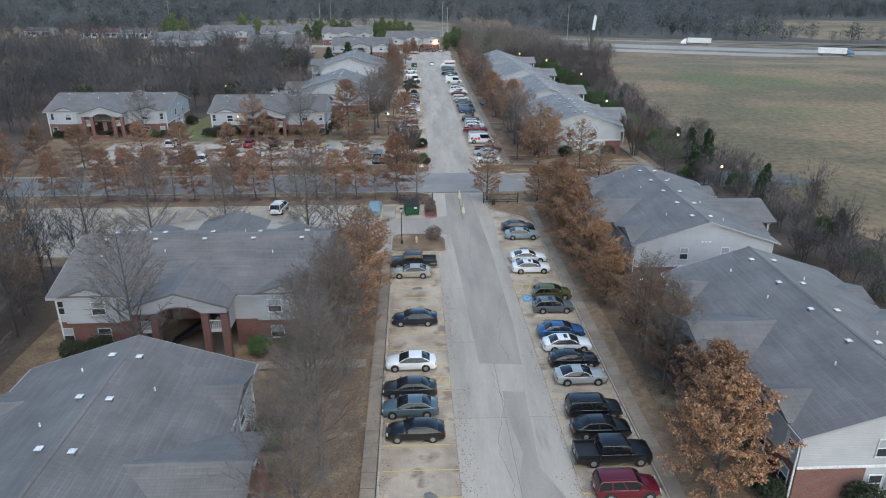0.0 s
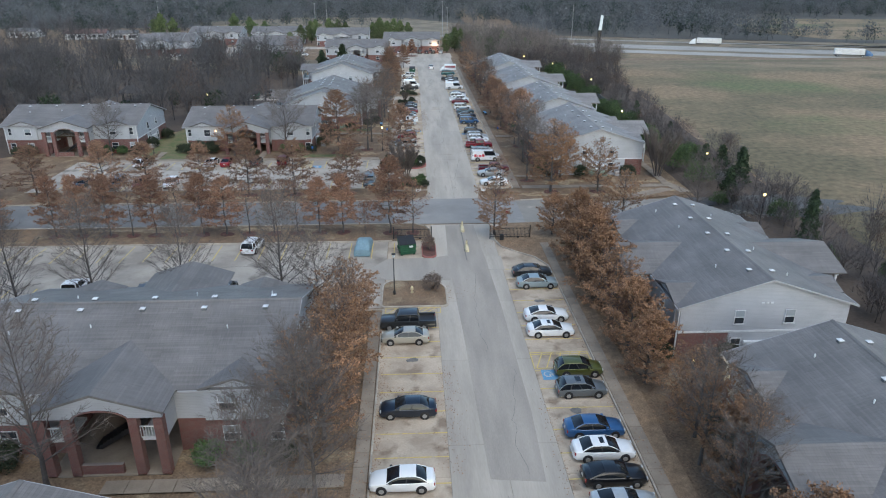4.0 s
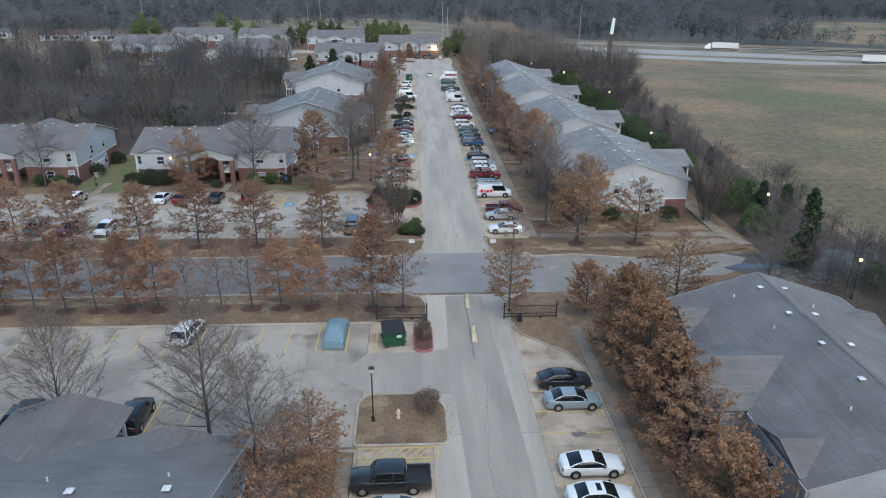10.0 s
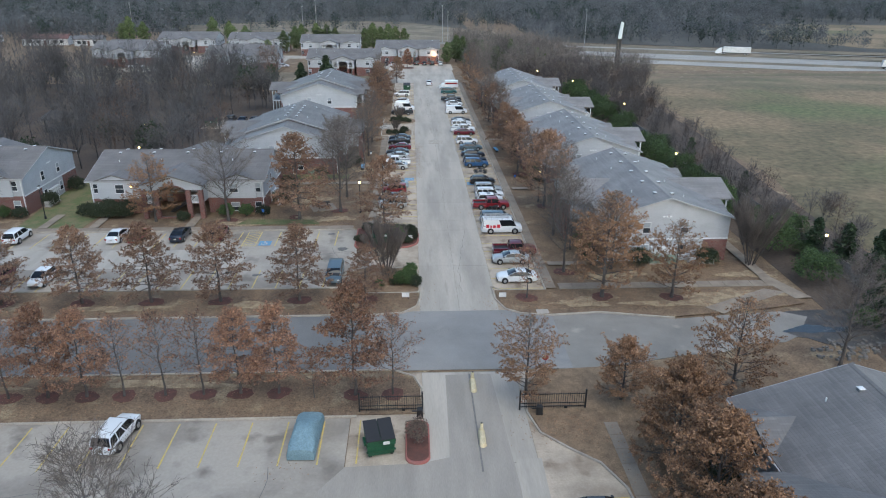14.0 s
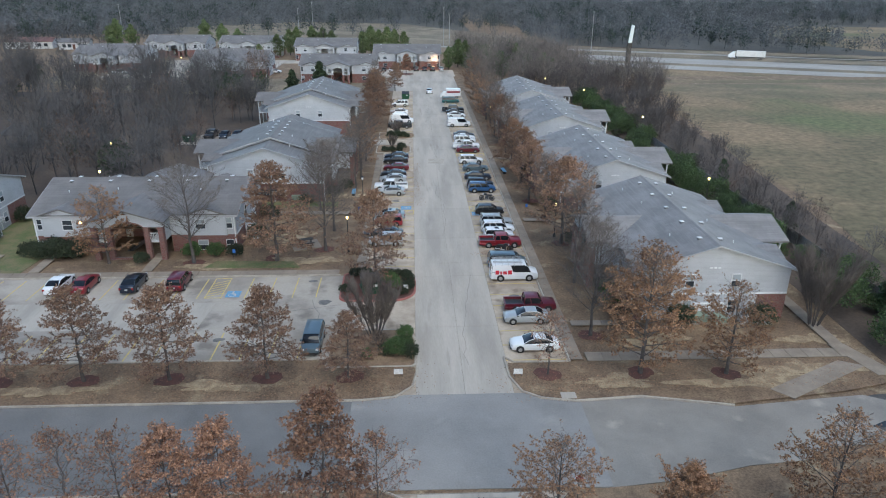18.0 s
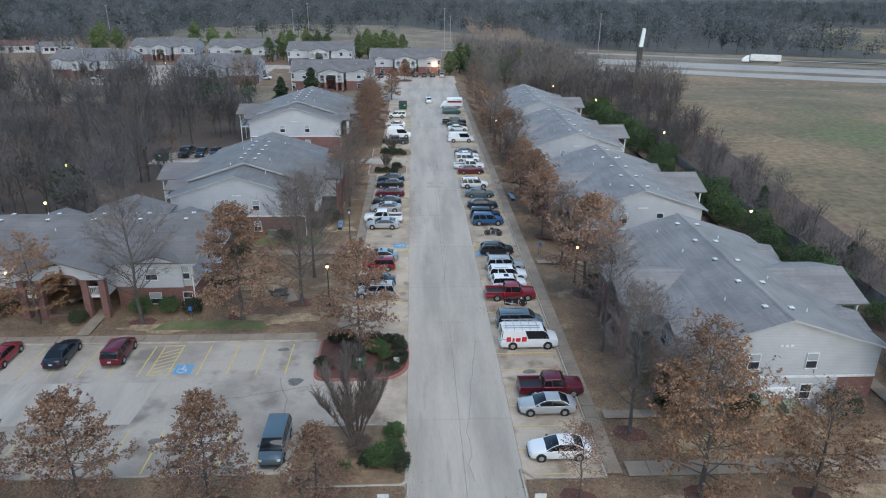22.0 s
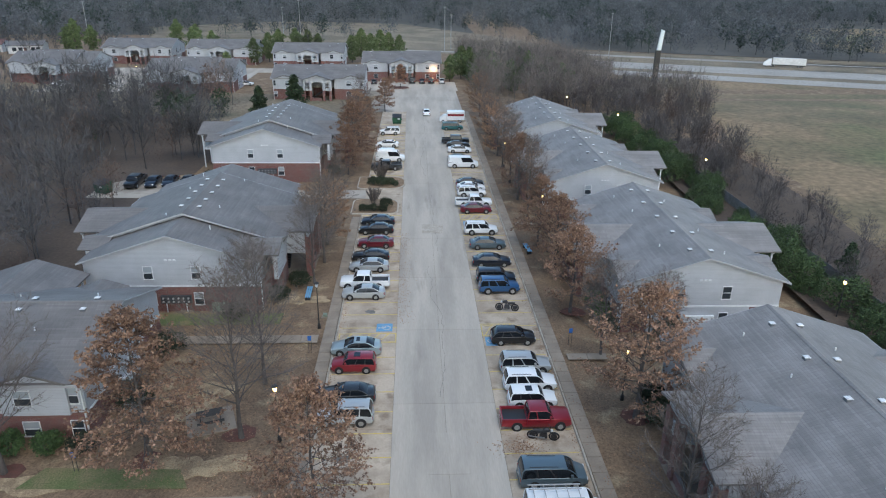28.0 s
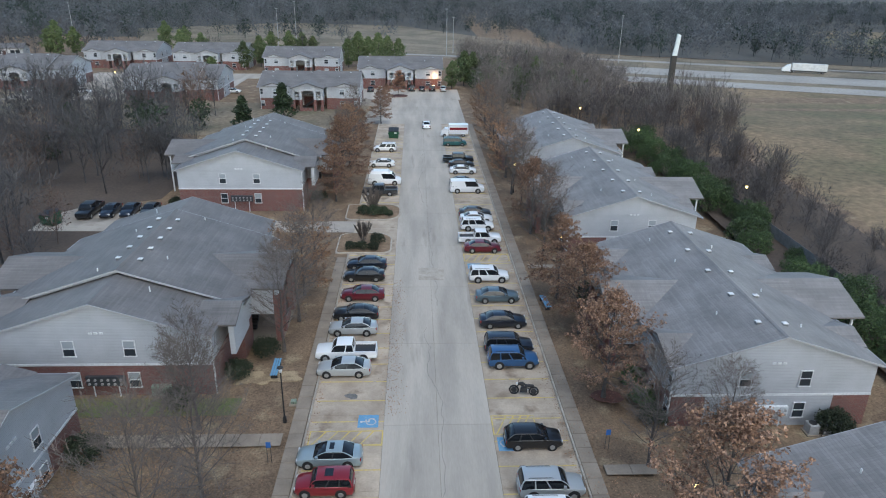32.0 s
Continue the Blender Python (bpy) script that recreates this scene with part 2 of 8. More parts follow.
M_WHITE = surface("white_paint", (0.70, 0.70, 0.69), (0.57, 0.57, 0.56), 0.6, 0.6, 0.0, 10, world_space=False)
M_MARK = surface("worn_white_paint", (0.55, 0.54, 0.52), (0.42, 0.41, 0.39), 1.5, 0.8, 0.0, 10)
M_MULCH = surface("red_mulch", (0.155, 0.066, 0.050), (0.10, 0.050, 0.040), 1.5, 0.95, 0.9, 20)
M_LEAVES = surface("fallen_leaves", (0.29, 0.20, 0.125), (0.18, 0.122, 0.077), 1.2, 0.95, 1.0, 12, grain=0.45)
M_DIRT = surface("bare_sandy_soil", (0.38, 0.29, 0.18), (0.24, 0.175, 0.11), 0.9, 0.95, 0.6, 10, contrast=(0.42, 0.58), grain=0.35)
M_STAIN = surface("oil_stain", (0.12, 0.115, 0.11), (0.2, 0.19, 0.18), 2.0, 0.8, 0.0, 10)
M_CRACK = surface("crack_filler", (0.16, 0.15, 0.14), (0.22, 0.21, 0.195), 2.0, 0.9, 0.0, 10)
M_JOINT = surface("sanded_joint", (0.30, 0.262, 0.215), (0.20, 0.176, 0.148), 0.7, 0.9, 0.0, 10, contrast=(0.42, 0.6))
M_ROOF = shingles("grey_shingles", (0.180, 0.167, 0.160), (0.144, 0.134, 0.129))
M_ROOF_PALE = shingles("pale_grey_shingles", (0.245, 0.229, 0.221), (0.199, 0.186, 0.180))
M_ROOFX_PALE = shingles("pale_grey_shingles_across", (0.245, 0.229, 0.221), (0.199, 0.186, 0.180), True)
M_ROOFX = shingles("grey_shingles_across", (0.180, 0.167, 0.160), (0.144, 0.134, 0.129), True)
M_BRICK = courses("red_brick", (0.205, 0.076, 0.060), (0.145, 0.058, 0.050), (0.23, 0.195, 0.18), 0.22, 0.075, 0.008)
M_SIDING = courses("pale_lap_siding", (0.455, 0.47, 0.495), (0.435, 0.45, 0.475), (0.33, 0.34, 0.36), 6.0, 0.13, 0.008, 0.6)
M_TRIM = surface("white_trim", (0.72, 0.73, 0.74), (0.60, 0.61, 0.62), 0.8, 0.5, 0.0, 10, world_space=False)
M_SOFFIT = plain("gutter_metal", (0.37, 0.37, 0.38), 0.4)
M_PANE = plain("dark_window_glass", (0.035, 0.042, 0.05), 0.06)
M_BLIND = plain("pale_blinds_behind_glass", (0.34, 0.37, 0.39), 0.12)
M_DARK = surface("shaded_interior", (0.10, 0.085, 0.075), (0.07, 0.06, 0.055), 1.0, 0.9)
M_GREYBOX = surface("grey_metal_box", (0.10, 0.105, 0.11), (0.15, 0.155, 0.16), 3.0, 0.5, 0.0, 10, world_space=False)
M_METERS = surface("dark_meter_cabinet", (0.035, 0.04, 0.048), (0.05, 0.056, 0.064), 3.0, 0.5, 0.0, 10, world_space=False)
M_GALV = surface("galvanised_metal", (0.42, 0.42, 0.42), (0.33, 0.33, 0.33), 4.0, 0.5, 0.0, 10, metal=0.1, world_space=False)
M_IRON = plain("black_iron", (0.02, 0.02, 0.022), 0.5)
M_RUBBER = plain("tyre_rubber", (0.018, 0.018, 0.019), 0.85)
M_RIM = plain("alloy_rim", (0.45, 0.46, 0.47), 0.3, 0.8)
M_STEEL = plain("dark_steel", (0.06, 0.06, 0.065), 0.4, 0.7)
M_GLASS = plain("car_glass", (0.012, 0.014, 0.017), 0.04)
M_PLASTIC = plain("black_plastic", (0.022, 0.022, 0.024), 0.55)
M_HEAD = plain("headlamp_lens", (0.62, 0.64, 0.66), 0.1)
M_TAIL = plain("tail_lamp_lens", (0.32, 0.015, 0.015), 0.15)
M_PLATE = plain("plain_plate", (0.5, 0.5, 0.48), 0.5)
M_BARK = surface("grey_brown_bark", (0.11, 0.096, 0.087), (0.072, 0.062, 0.057), 2.0, 0.95, 0.8, 8)
M_TWIG = surface("grey_twigs", (0.16, 0.132, 0.116), (0.105, 0.088, 0.079), 0.3, 0.95, 0.0, 8)
M_RUST = foliage("rust_oak_leaves", (0.107, 0.059, 0.038), (0.228, 0.130, 0.083), (0.355, 0.220, 0.145))
M_TAN = foliage("tan_oak_leaves", (0.13, 0.067, 0.036), (0.285, 0.156, 0.085), (0.43, 0.25, 0.142))
M_RED = foliage("red_brown_leaves", (0.125, 0.063, 0.040), (0.262, 0.138, 0.086), (0.385, 0.220, 0.138))
M_EVER = foliage("evergreen_needles", (0.018, 0.030, 0.014), (0.030, 0.052, 0.020), (0.045, 0.075, 0.028))
M_SHRUB = foliage("shrub_leaves", (0.030, 0.058, 0.018), (0.060, 0.108, 0.032), (0.10, 0.155, 0.048))
M_THICKET = foliage("thicket_leaves", (0.024, 0.046, 0.016), (0.056, 0.096, 0.032), (0.115, 0.165, 0.055))
M_HEDGE = foliage("dark_shrub_leaves", (0.020, 0.030, 0.014), (0.032, 0.046, 0.022), (0.05, 0.062, 0.03))
# yellow-green needles, lightened in the colour to stand for distance haze
M_BRIGHT = foliage("young_pine_needles", (0.060, 0.090, 0.036), (0.105, 0.142, 0.055), (0.155, 0.190, 0.080))
M_DRYTWIG = foliage("dry_shrub_twigs", (0.085, 0.062, 0.05), (0.135, 0.10, 0.08), (0.19, 0.145, 0.115))
M_LAMP_Y = glow("sodium_lamp", (1.0, 0.72, 0.25), 3.2)
M_LAMP_O = glow("orange_wall_lamp", (1.0, 0.55, 0.22), 3.2)
M_GREEN = surface("green_dumpster_paint", (0.018, 0.095, 0.045), (0.012, 0.065, 0.032), 1.5, 0.5, 0.2, 10, world_space=False)
M_TARP = surface("blue_grey_car_cover", (0.20, 0.30, 0.345), (0.155, 0.245, 0.29), 1.5, 0.8, 0.6, 6, world_space=False)
M_WOODBENCH = surface("weathered_bench", (0.06, 0.055, 0.05), (0.04, 0.038, 0.036), 2.0, 0.8, 0.2, 10, world_space=False)
M_CREAM = surface("cream_paint", (0.62, 0.54, 0.36), (0.50, 0.42, 0.27), 2.0, 0.7, 0.0, 10, world_space=False)
M_REDK = surface("faded_red_kerb_paint", (0.36, 0.115, 0.095), (0.29, 0.13, 0.11), 1.4, 0.85, 0.1, 10)
M_FARFLOOR = surface("far_woods_floor_litter", (0.10, 0.091, 0.078), (0.066, 0.062, 0.056), 0.02, 0.95, 0.0, 30)
M_FARWALL = surface("far_pale_wall", (0.60, 0.60, 0.60), (0.5, 0.5, 0.5), 0.3, 0.8)
M_HIGHWAY = surface("highway_concrete", (0.37, 0.345, 0.31), (0.28, 0.26, 0.235), 0.05, 0.9, 0.0, 20)


# ---- geometry helpers ----
class Geo:
    """A growing mesh: corners and faces."""

    def __init__(self):
        self.v, self.f = [], []

    def add(self, verts, faces):
        n = len(self.v)
        self.v += [tuple(p) for p in verts]
        self.f += [tuple(n + i for i in q) for q in faces]
        return self

    def box(self, x0, x1, y0, y1, z0, z1):
        return self.add([(x0, y0, z0), (x1, y0, z0), (x1, y1, z0), (x0, y1, z0), (x0, y0, z1), (x1, y0, z1), (x1, y1, z1), (x0, y1, z1)],
                        [(3, 2, 1, 0), (4, 5, 6, 7), (0, 1, 5, 4), (1, 2, 6, 5), (2, 3, 7, 6), (3, 0, 4, 7)])

    def prism(self, poly, axis, a, b):
        """A polygon drawn in the other two axes, drawn out from a to b along axis 0, 1 or 2."""
        def at(p, w):
            q = list(p)
            q.insert(axis, w)
            return q
        n = len(poly)
        faces = [tuple(range(n)), tuple(range(2 * n - 1, n - 1, -1))]
        faces += [(i, i + n, (i + 1) % n + n, (i + 1) % n) for i in range(n)]
        return self.add([at(p, a) for p in poly] + [at(p, b) for p in poly], faces)

    def tube(self, pts, radii, n=6, cap=True):
        pts = [Vector(p) for p in pts]
        rings = []
        for i, p in enumerate(pts):
            d = (pts[min(i + 1, len(pts) - 1)] - pts[max(i - 1, 0)]).normalized()
            a = d.cross(Vector((0.3, 0.9, 0.2)) if abs(d.z) > 0.9 else Vector((0, 0, 1))).normalized()
            b = d.cross(a)
            r = radii[i] if isinstance(radii, (list, tuple)) else radii
            rings.append([p + (a * math.cos(2 * math.pi * k / n) + b * math.sin(2 * math.pi * k / n)) * r for k in range(n)])
        faces = [(i * n + k, i * n + (k + 1) % n, (i + 1) * n + (k + 1) % n, (i + 1) * n + k) for i in range(len(pts) - 1) for k in range(n)]
        if cap:
            faces += [tuple(range(n - 1, -1, -1)), tuple((len(pts) - 1) * n + k for k in range(n))]
        return self.add([p for r in rings for p in r], faces)

    def loft(self, rings, cap=True):
        n = len(rings[0])
        faces = [(i * n + k, i * n + (k + 1) % n, (i + 1) * n + (k + 1) % n, (i + 1) * n + k) for i in range(len(rings) - 1) for k in range(n)]
        if cap:
            faces += [tuple(range(n - 1, -1, -1)), tuple((len(rings) - 1) * n + k for k in range(n))]
        return self.add([p for r in rings for p in r], faces)

    def slab(self, a, b, c, d, thick):
        """A plate through four corners, thick downwards along its normal."""
        a, b, c, d = (Vector(p) for p in (a, b, c, d))
        n = (b - a).cross(c - a).normalized()
        if n.z < 0:
            n = -n
        low = [p - n * thick for p in (a, b, c, d)]
        return self.add([a, b, c, d, *low], [(0, 1, 2, 3), (7, 6, 5, 4), (0, 4, 5, 1), (1, 5, 6, 2), (2, 6, 7, 3), (3, 7, 4, 0)])

    def mesh(self, name, mat, smooth=False, weld=False):
        me = bpy.data.meshes.new(name)
        me.from_pydata(self.v, [], self.f)
        bm = bmesh.new()
        bm.from_mesh(me)
        if weld:
            bmesh.ops.remove_doubles(bm, verts=bm.verts, dist=0.002)
        bmesh.ops.recalc_face_normals(bm, faces=bm.faces)
        bm.to_mesh(me)
        bm.free()
        me.materials.append(mat)
        if smooth:
            me.polygons.foreach_set("use_smooth", [True] * len(me.polygons))
            me.set_sharp_from_angle(angle=radians(38))
        return me


def raw_mesh(name, verts, faces, mat):
    me = bpy.data.meshes.new(name)
    me.from_pydata(verts, [], faces)
    me.materials.append(mat)
    return me


def part(name, geo, mat, parent, label="", smooth=False):
    """One mesh object under a thing or a part."""
    ob = new(name, geo.mesh(name, mat, smooth) if isinstance(geo, Geo) else geo)
    ob.parent = parent
    if label:
        ob["label"] = label
    return ob


def thing(name, label, category, group="", kind="", m=None):
    ob = new(name)
    ob.empty_display_size = 0.3
    if m is not None:
        ob.matrix_basis = m
    return tagged(ob, label, category, group, kind)


def solid(name, geo, mat, label, category, group="", kind="", smooth=False):
    """A thing of one mesh."""
    return tagged(new(name, geo.mesh(name, mat, smooth) if isinstance(geo, Geo) else geo), label, category, group, kind)


def smoothstep(a, b, x):
    t = min(1.0, max(0.0, (x - a) / (b - a)))
    return t * t * (3 - 2 * t)


def height(x, y):
    """The lie of the land: flat round the drive, a shallow dip to the east, hills far off."""
    h = -0.8 * smoothstep(11.5, 16, x) * smoothstep(148, 156, y) * (1 - smoothstep(36, 50, x))
    h += -0.45 * smoothstep(11.5, 15, x) * smoothstep(56, 63, y) * (1 - smoothstep(92, 98, y)) * (1 - smoothstep(33, 45, x))
    h += -4.6 * smoothstep(34, 76, x) * smoothstep(238, 326, y)
    return h


# ---- ground, roads and pavements ----
def sheet(name, xs, ys, z, mat, label, category, kind="structure"):
    """A ground sheet over a grid that follows the lie of the land."""
    v = [(x, y, height(x, y) + z) for y in ys for x in xs]
    n = len(xs)
    f = [(j * n + i, j * n + i + 1, (j + 1) * n + i + 1, (j + 1) * n + i) for j in range(len(ys) - 1) for i in range(n - 1)]
    return tagged(new(name, raw_mesh(name, v, f, mat)), label, category, "", kind)


def steps(*spans):
    out = []
    for a, b, s in spans:
        out += list(np.arange(a, b, s))
    return out + [spans[-1][1]]


sheet("ground", steps((-3500, -200, 300), (-200, 9, 11), (9, 60, 1.5), (60, 200, 14), (200, 3500, 300)),
      steps((-400, 40, 22), (40, 230, 2.0), (230, 600, 20), (600, 4000, 200)), -0.06, M_GROUND,
      "brown winter ground with dry grass and fallen leaves", "ground")


def patch(name, pts, z, mat, label, category, kind="structure", parent=None):
    """A flat area with a closed outline, laid a little above what it lies on."""
    g = Geo().prism(pts, 2, z - 0.05, z)
    if parent is not None:
        return part(name, g, mat, parent, label)
    return solid(name, g, mat, label, category, "", kind)


def blob(cx, cy, rx, ry, n=22, rough=0.18, seed=0):
    rnd = random.Random(seed)
    ph = [rnd.uniform(0, 6.28) for _ in range(3)]
    out = []
    for k in range(n):
        a = 2 * math.pi * k / n
        r = 1 + rough * (math.sin(2 * a + ph[0]) * 0.5 + math.sin(3 * a + ph[1]) * 0.35 + math.sin(7 * a + ph[2]) * 0.3)
        out.append((cx + rx * r * math.cos(a), cy + ry * r * math.sin(a)))
    return out


# woods floor and pasture
patch("woodland_floor", [(-500, -200), (-42, -200), (-42, 68), (-46, 72.5), (-66, 73.5), (-70, 95), (-82, 138), (-56, 160), (-39, 164), (-37.5, 196), (-50, 204), (-38, 210), (-37, 240), (-60, 258), (-120, 262), (-500, 262)], -0.03, M_WOODFLOOR,
      "grey-brown leaf litter under bare woods", "ground")
def pasture():
    """Follows the land; its west edge wanders along the scrub, its far edge along the highway."""
    ys = [-200, 60, 85, 110, 150, 185, 215, 242, 268]
    west = [61, 57, 51, 51, 53, 57, 59, 64, 68]
    rows = []
    for y in [-200 + 32.5 * k for k in range(8)] + [60 + 8.0 * k for k in range(27)]:
        x0 = float(np.interp(y, ys, west)) + 1.5 * math.sin(y * 0.13)
        rows.append([(x0 + (430 - x0) * (i / 24) ** 1.6, y) for i in range(25)])
    for k in range(1, 6):
        y = 268 + k * 17.0
        rows.append([(x, min(y, 352 - (x - 82) * 0.36) if k < 6 else y) for x, _ in rows[34]])
    v = [(x, y, height(x, y) - 0.02) for r in rows for x, y in r]
    f = [(j * 25 + i, j * 25 + i + 1, (j + 1) * 25 + i + 1, (j + 1) * 25 + i) for j in range(len(rows) - 1) for i in range(24)]
    tagged(new("pasture", raw_mesh("pasture", v, f, M_PASTURE)), "wide winter pasture of tan and green grass", "field", "", "structure")


pasture()
patch("far_pasture", [(255, 600), (215, 470), (235, 412), (420, 380), (520, 560)], -4.45, M_PASTURE, "distant pale pasture beyond the highway", "field")
patch("road_far_strip", [(-70, 403), (-20, 394), (16, 386), (16, 390), (-20, 398.5), (-70, 407.5)], 0.03, M_HIGHWAY, "pale road behind the far houses", "road")
patch("far_clearing", [(-150, 500), (-120, 425), (-60, 396), (20, 380), (62, 402), (45, 450), (-10, 540), (-80, 556)], 0.0, M_TANGRASS, "distant clearing of tan grass", "field")

patch("woodland_floor_east", [(37, -200), (62, -200), (57, 60), (50, 110), (52, 150), (56, 185), (58, 235), (40, 235), (37.5, 150), (37, 114), (35.5, 60)], -0.035, M_WOODFLOOR, "leaf litter under scrub beside the pasture", "ground")
# drive, lots and street: one base each, real joints between the slabs
DRIVE0, DRIVE1 = -16.0, 262.0
drive = solid("road_drive", Geo().box(-9.4, 9.4, DRIVE0, 99.5, -0.3, -0.03).box(-9.4, 9.4, 110.2, DRIVE1, -0.3, -0.03).box(-22, 9.4, DRIVE1, 308, -0.3, -0.03), M_JOINT,
              "long straight parking drive of worn concrete slabs", "road", "", "structure")
street = solid("road_street", Geo().box(-120, 2.0, 99.9, 110.0, -0.3, 0.0), M_STREET, "dark asphalt cross street", "road", "", "structure")
patch("road_street_east", [(2.0, 99.9), (9, 99.6), (14, 100.2), (19, 101.4), (23, 101.8), (26, 103.2), (29.5, 103.4), (31.2, 104.4), (30.2, 105.4), (33.0, 106.6), (34.2, 108.2), (32.0, 109.4), (28, 109.0), (21, 108.2), (14, 109.6), (2.0, 110.0)], 0.0, M_STREETE,
      "worn grey end of the cross street", "road")
patch("wet_ditch", blob(44, 105.6, 17, 4.2, 40, 0.3, 5), -0.012, M_WETEARTH, "dark wet earth and leaves at the street end", "ditch")
patch("puddle", blob(33.3, 105.8, 3.4, 0.9, 28, 0.45, 9), -0.004, M_PUDDLE, "still puddle on wet ground", "water")


def ditch_stones():
    """Loose stones and debris lie along the ditch."""
    rs = np.random.RandomState(44)
    g = Geo()
    for _ in range(340):
        x = rs.uniform(31, 54)
        y = 101.6 + (x - 31) * 0.07 + rs.normal(0, 0.9)
        r = rs.uniform(0.08, 0.28)
        q = [(math.cos(a) * r * rs.uniform(0.7, 1.2), math.sin(a) * r * rs.uniform(0.7, 1.2)) for a in [k * 1.2566 for k in range(5)]]
        g.loft([[(x + px, y + py, -0.08) for px, py in q], [(x + px * 0.75, y + py * 0.75, r * 0.55) for px, py in q]])
    tagged(new("ditch_stones", g.mesh("ditch_stones", M_STONES)), "loose grey stones and debris along a ditch", "stones", "", "stuff")


ditch_stones()
solid("parking_lot_south", Geo().box(-66, -9.45, 75.2, 93.4, -0.3, -0.002), M_LOT, "wide concrete side parking lot, cracked and stained", "parking lot", "", "structure")
solid("parking_lot_north", Geo().box(-66, -9.45, 116.2, 134.0, -0.3, -0.002), M_LOT, "concrete parking lot with patched asphalt", "parking lot", "", "structure")
patch("parking_lot_rear", [(-50, 197), (-9.4, 196.4), (-9.4, 200.4), (-34, 200.6), (-37, 206.5), (-47, 206.5), (-50, 203)], 0.0, M_LOT, "small rear parking lot behind a house", "parking lot")
patch("parking_lot_far", [(-104, 288), (-60, 288), (-52, 300), (-52, 326), (-20, 326), (-20, 336), (-100, 336), (-104, 318)], 0.0, M_CONC, "far parking lot between pale houses", "parking lot")
patch("parking_lot_end", [(-22, 308), (-22, 292), (10, 292), (10, 308)], 0.004, M_CONC, "parking bays at the end of the drive", "parking lot")


def slab_mesh(w, d, h=0.05):
    """A concrete slab with a small chamfer round its top."""
    c = 0.02
    g = Geo().loft([[(0, 0, -h), (w, 0, -h), (w, d, -h), (0, d, -h)], [(0, 0, -c), (w, 0, -c), (w, d, -c), (0, d, -c)], [(c, c, 0), (w - c, c, 0), (w - c, d - c, 0), (c, d - c, 0)]])
    return g


def slabs(parent, name, x0, w, y0, y1, d, mat, gap=0.025, z=0.0, across=False):
    """A row of like slabs, each an object on one shared mesh."""
    n = int(round((y1 - y0) / d))
    d = (y1 - y0) / n
    me = (slab_mesh(d - gap, w - gap) if across else slab_mesh(w - gap, d - gap)).mesh(name, mat)
    for k in range(n):
        ob = new(name, me)
        ob.location = (y0 + k * d, x0, z) if across else (x0, y0 + k * d, z)
        ob.parent = parent


def drive_slabs():
    for y0, y1 in ((DRIVE0, 99.4), (110.2, DRIVE1)):
        for x0, w in ((-9.4, 5.44), (-3.95, 3.945), (0.0, 3.945), (3.95, 5.44)):
            slabs(drive, "concrete_slab", x0, w, y0, y1, 8.1 if w > 5 else 11.6, M_BAY if w > 5 else M_CONC, 0.012)
    slabs(drive, "concrete_slab", -9.4, 18.8, DRIVE1, 292, 5.0, M_CONC)


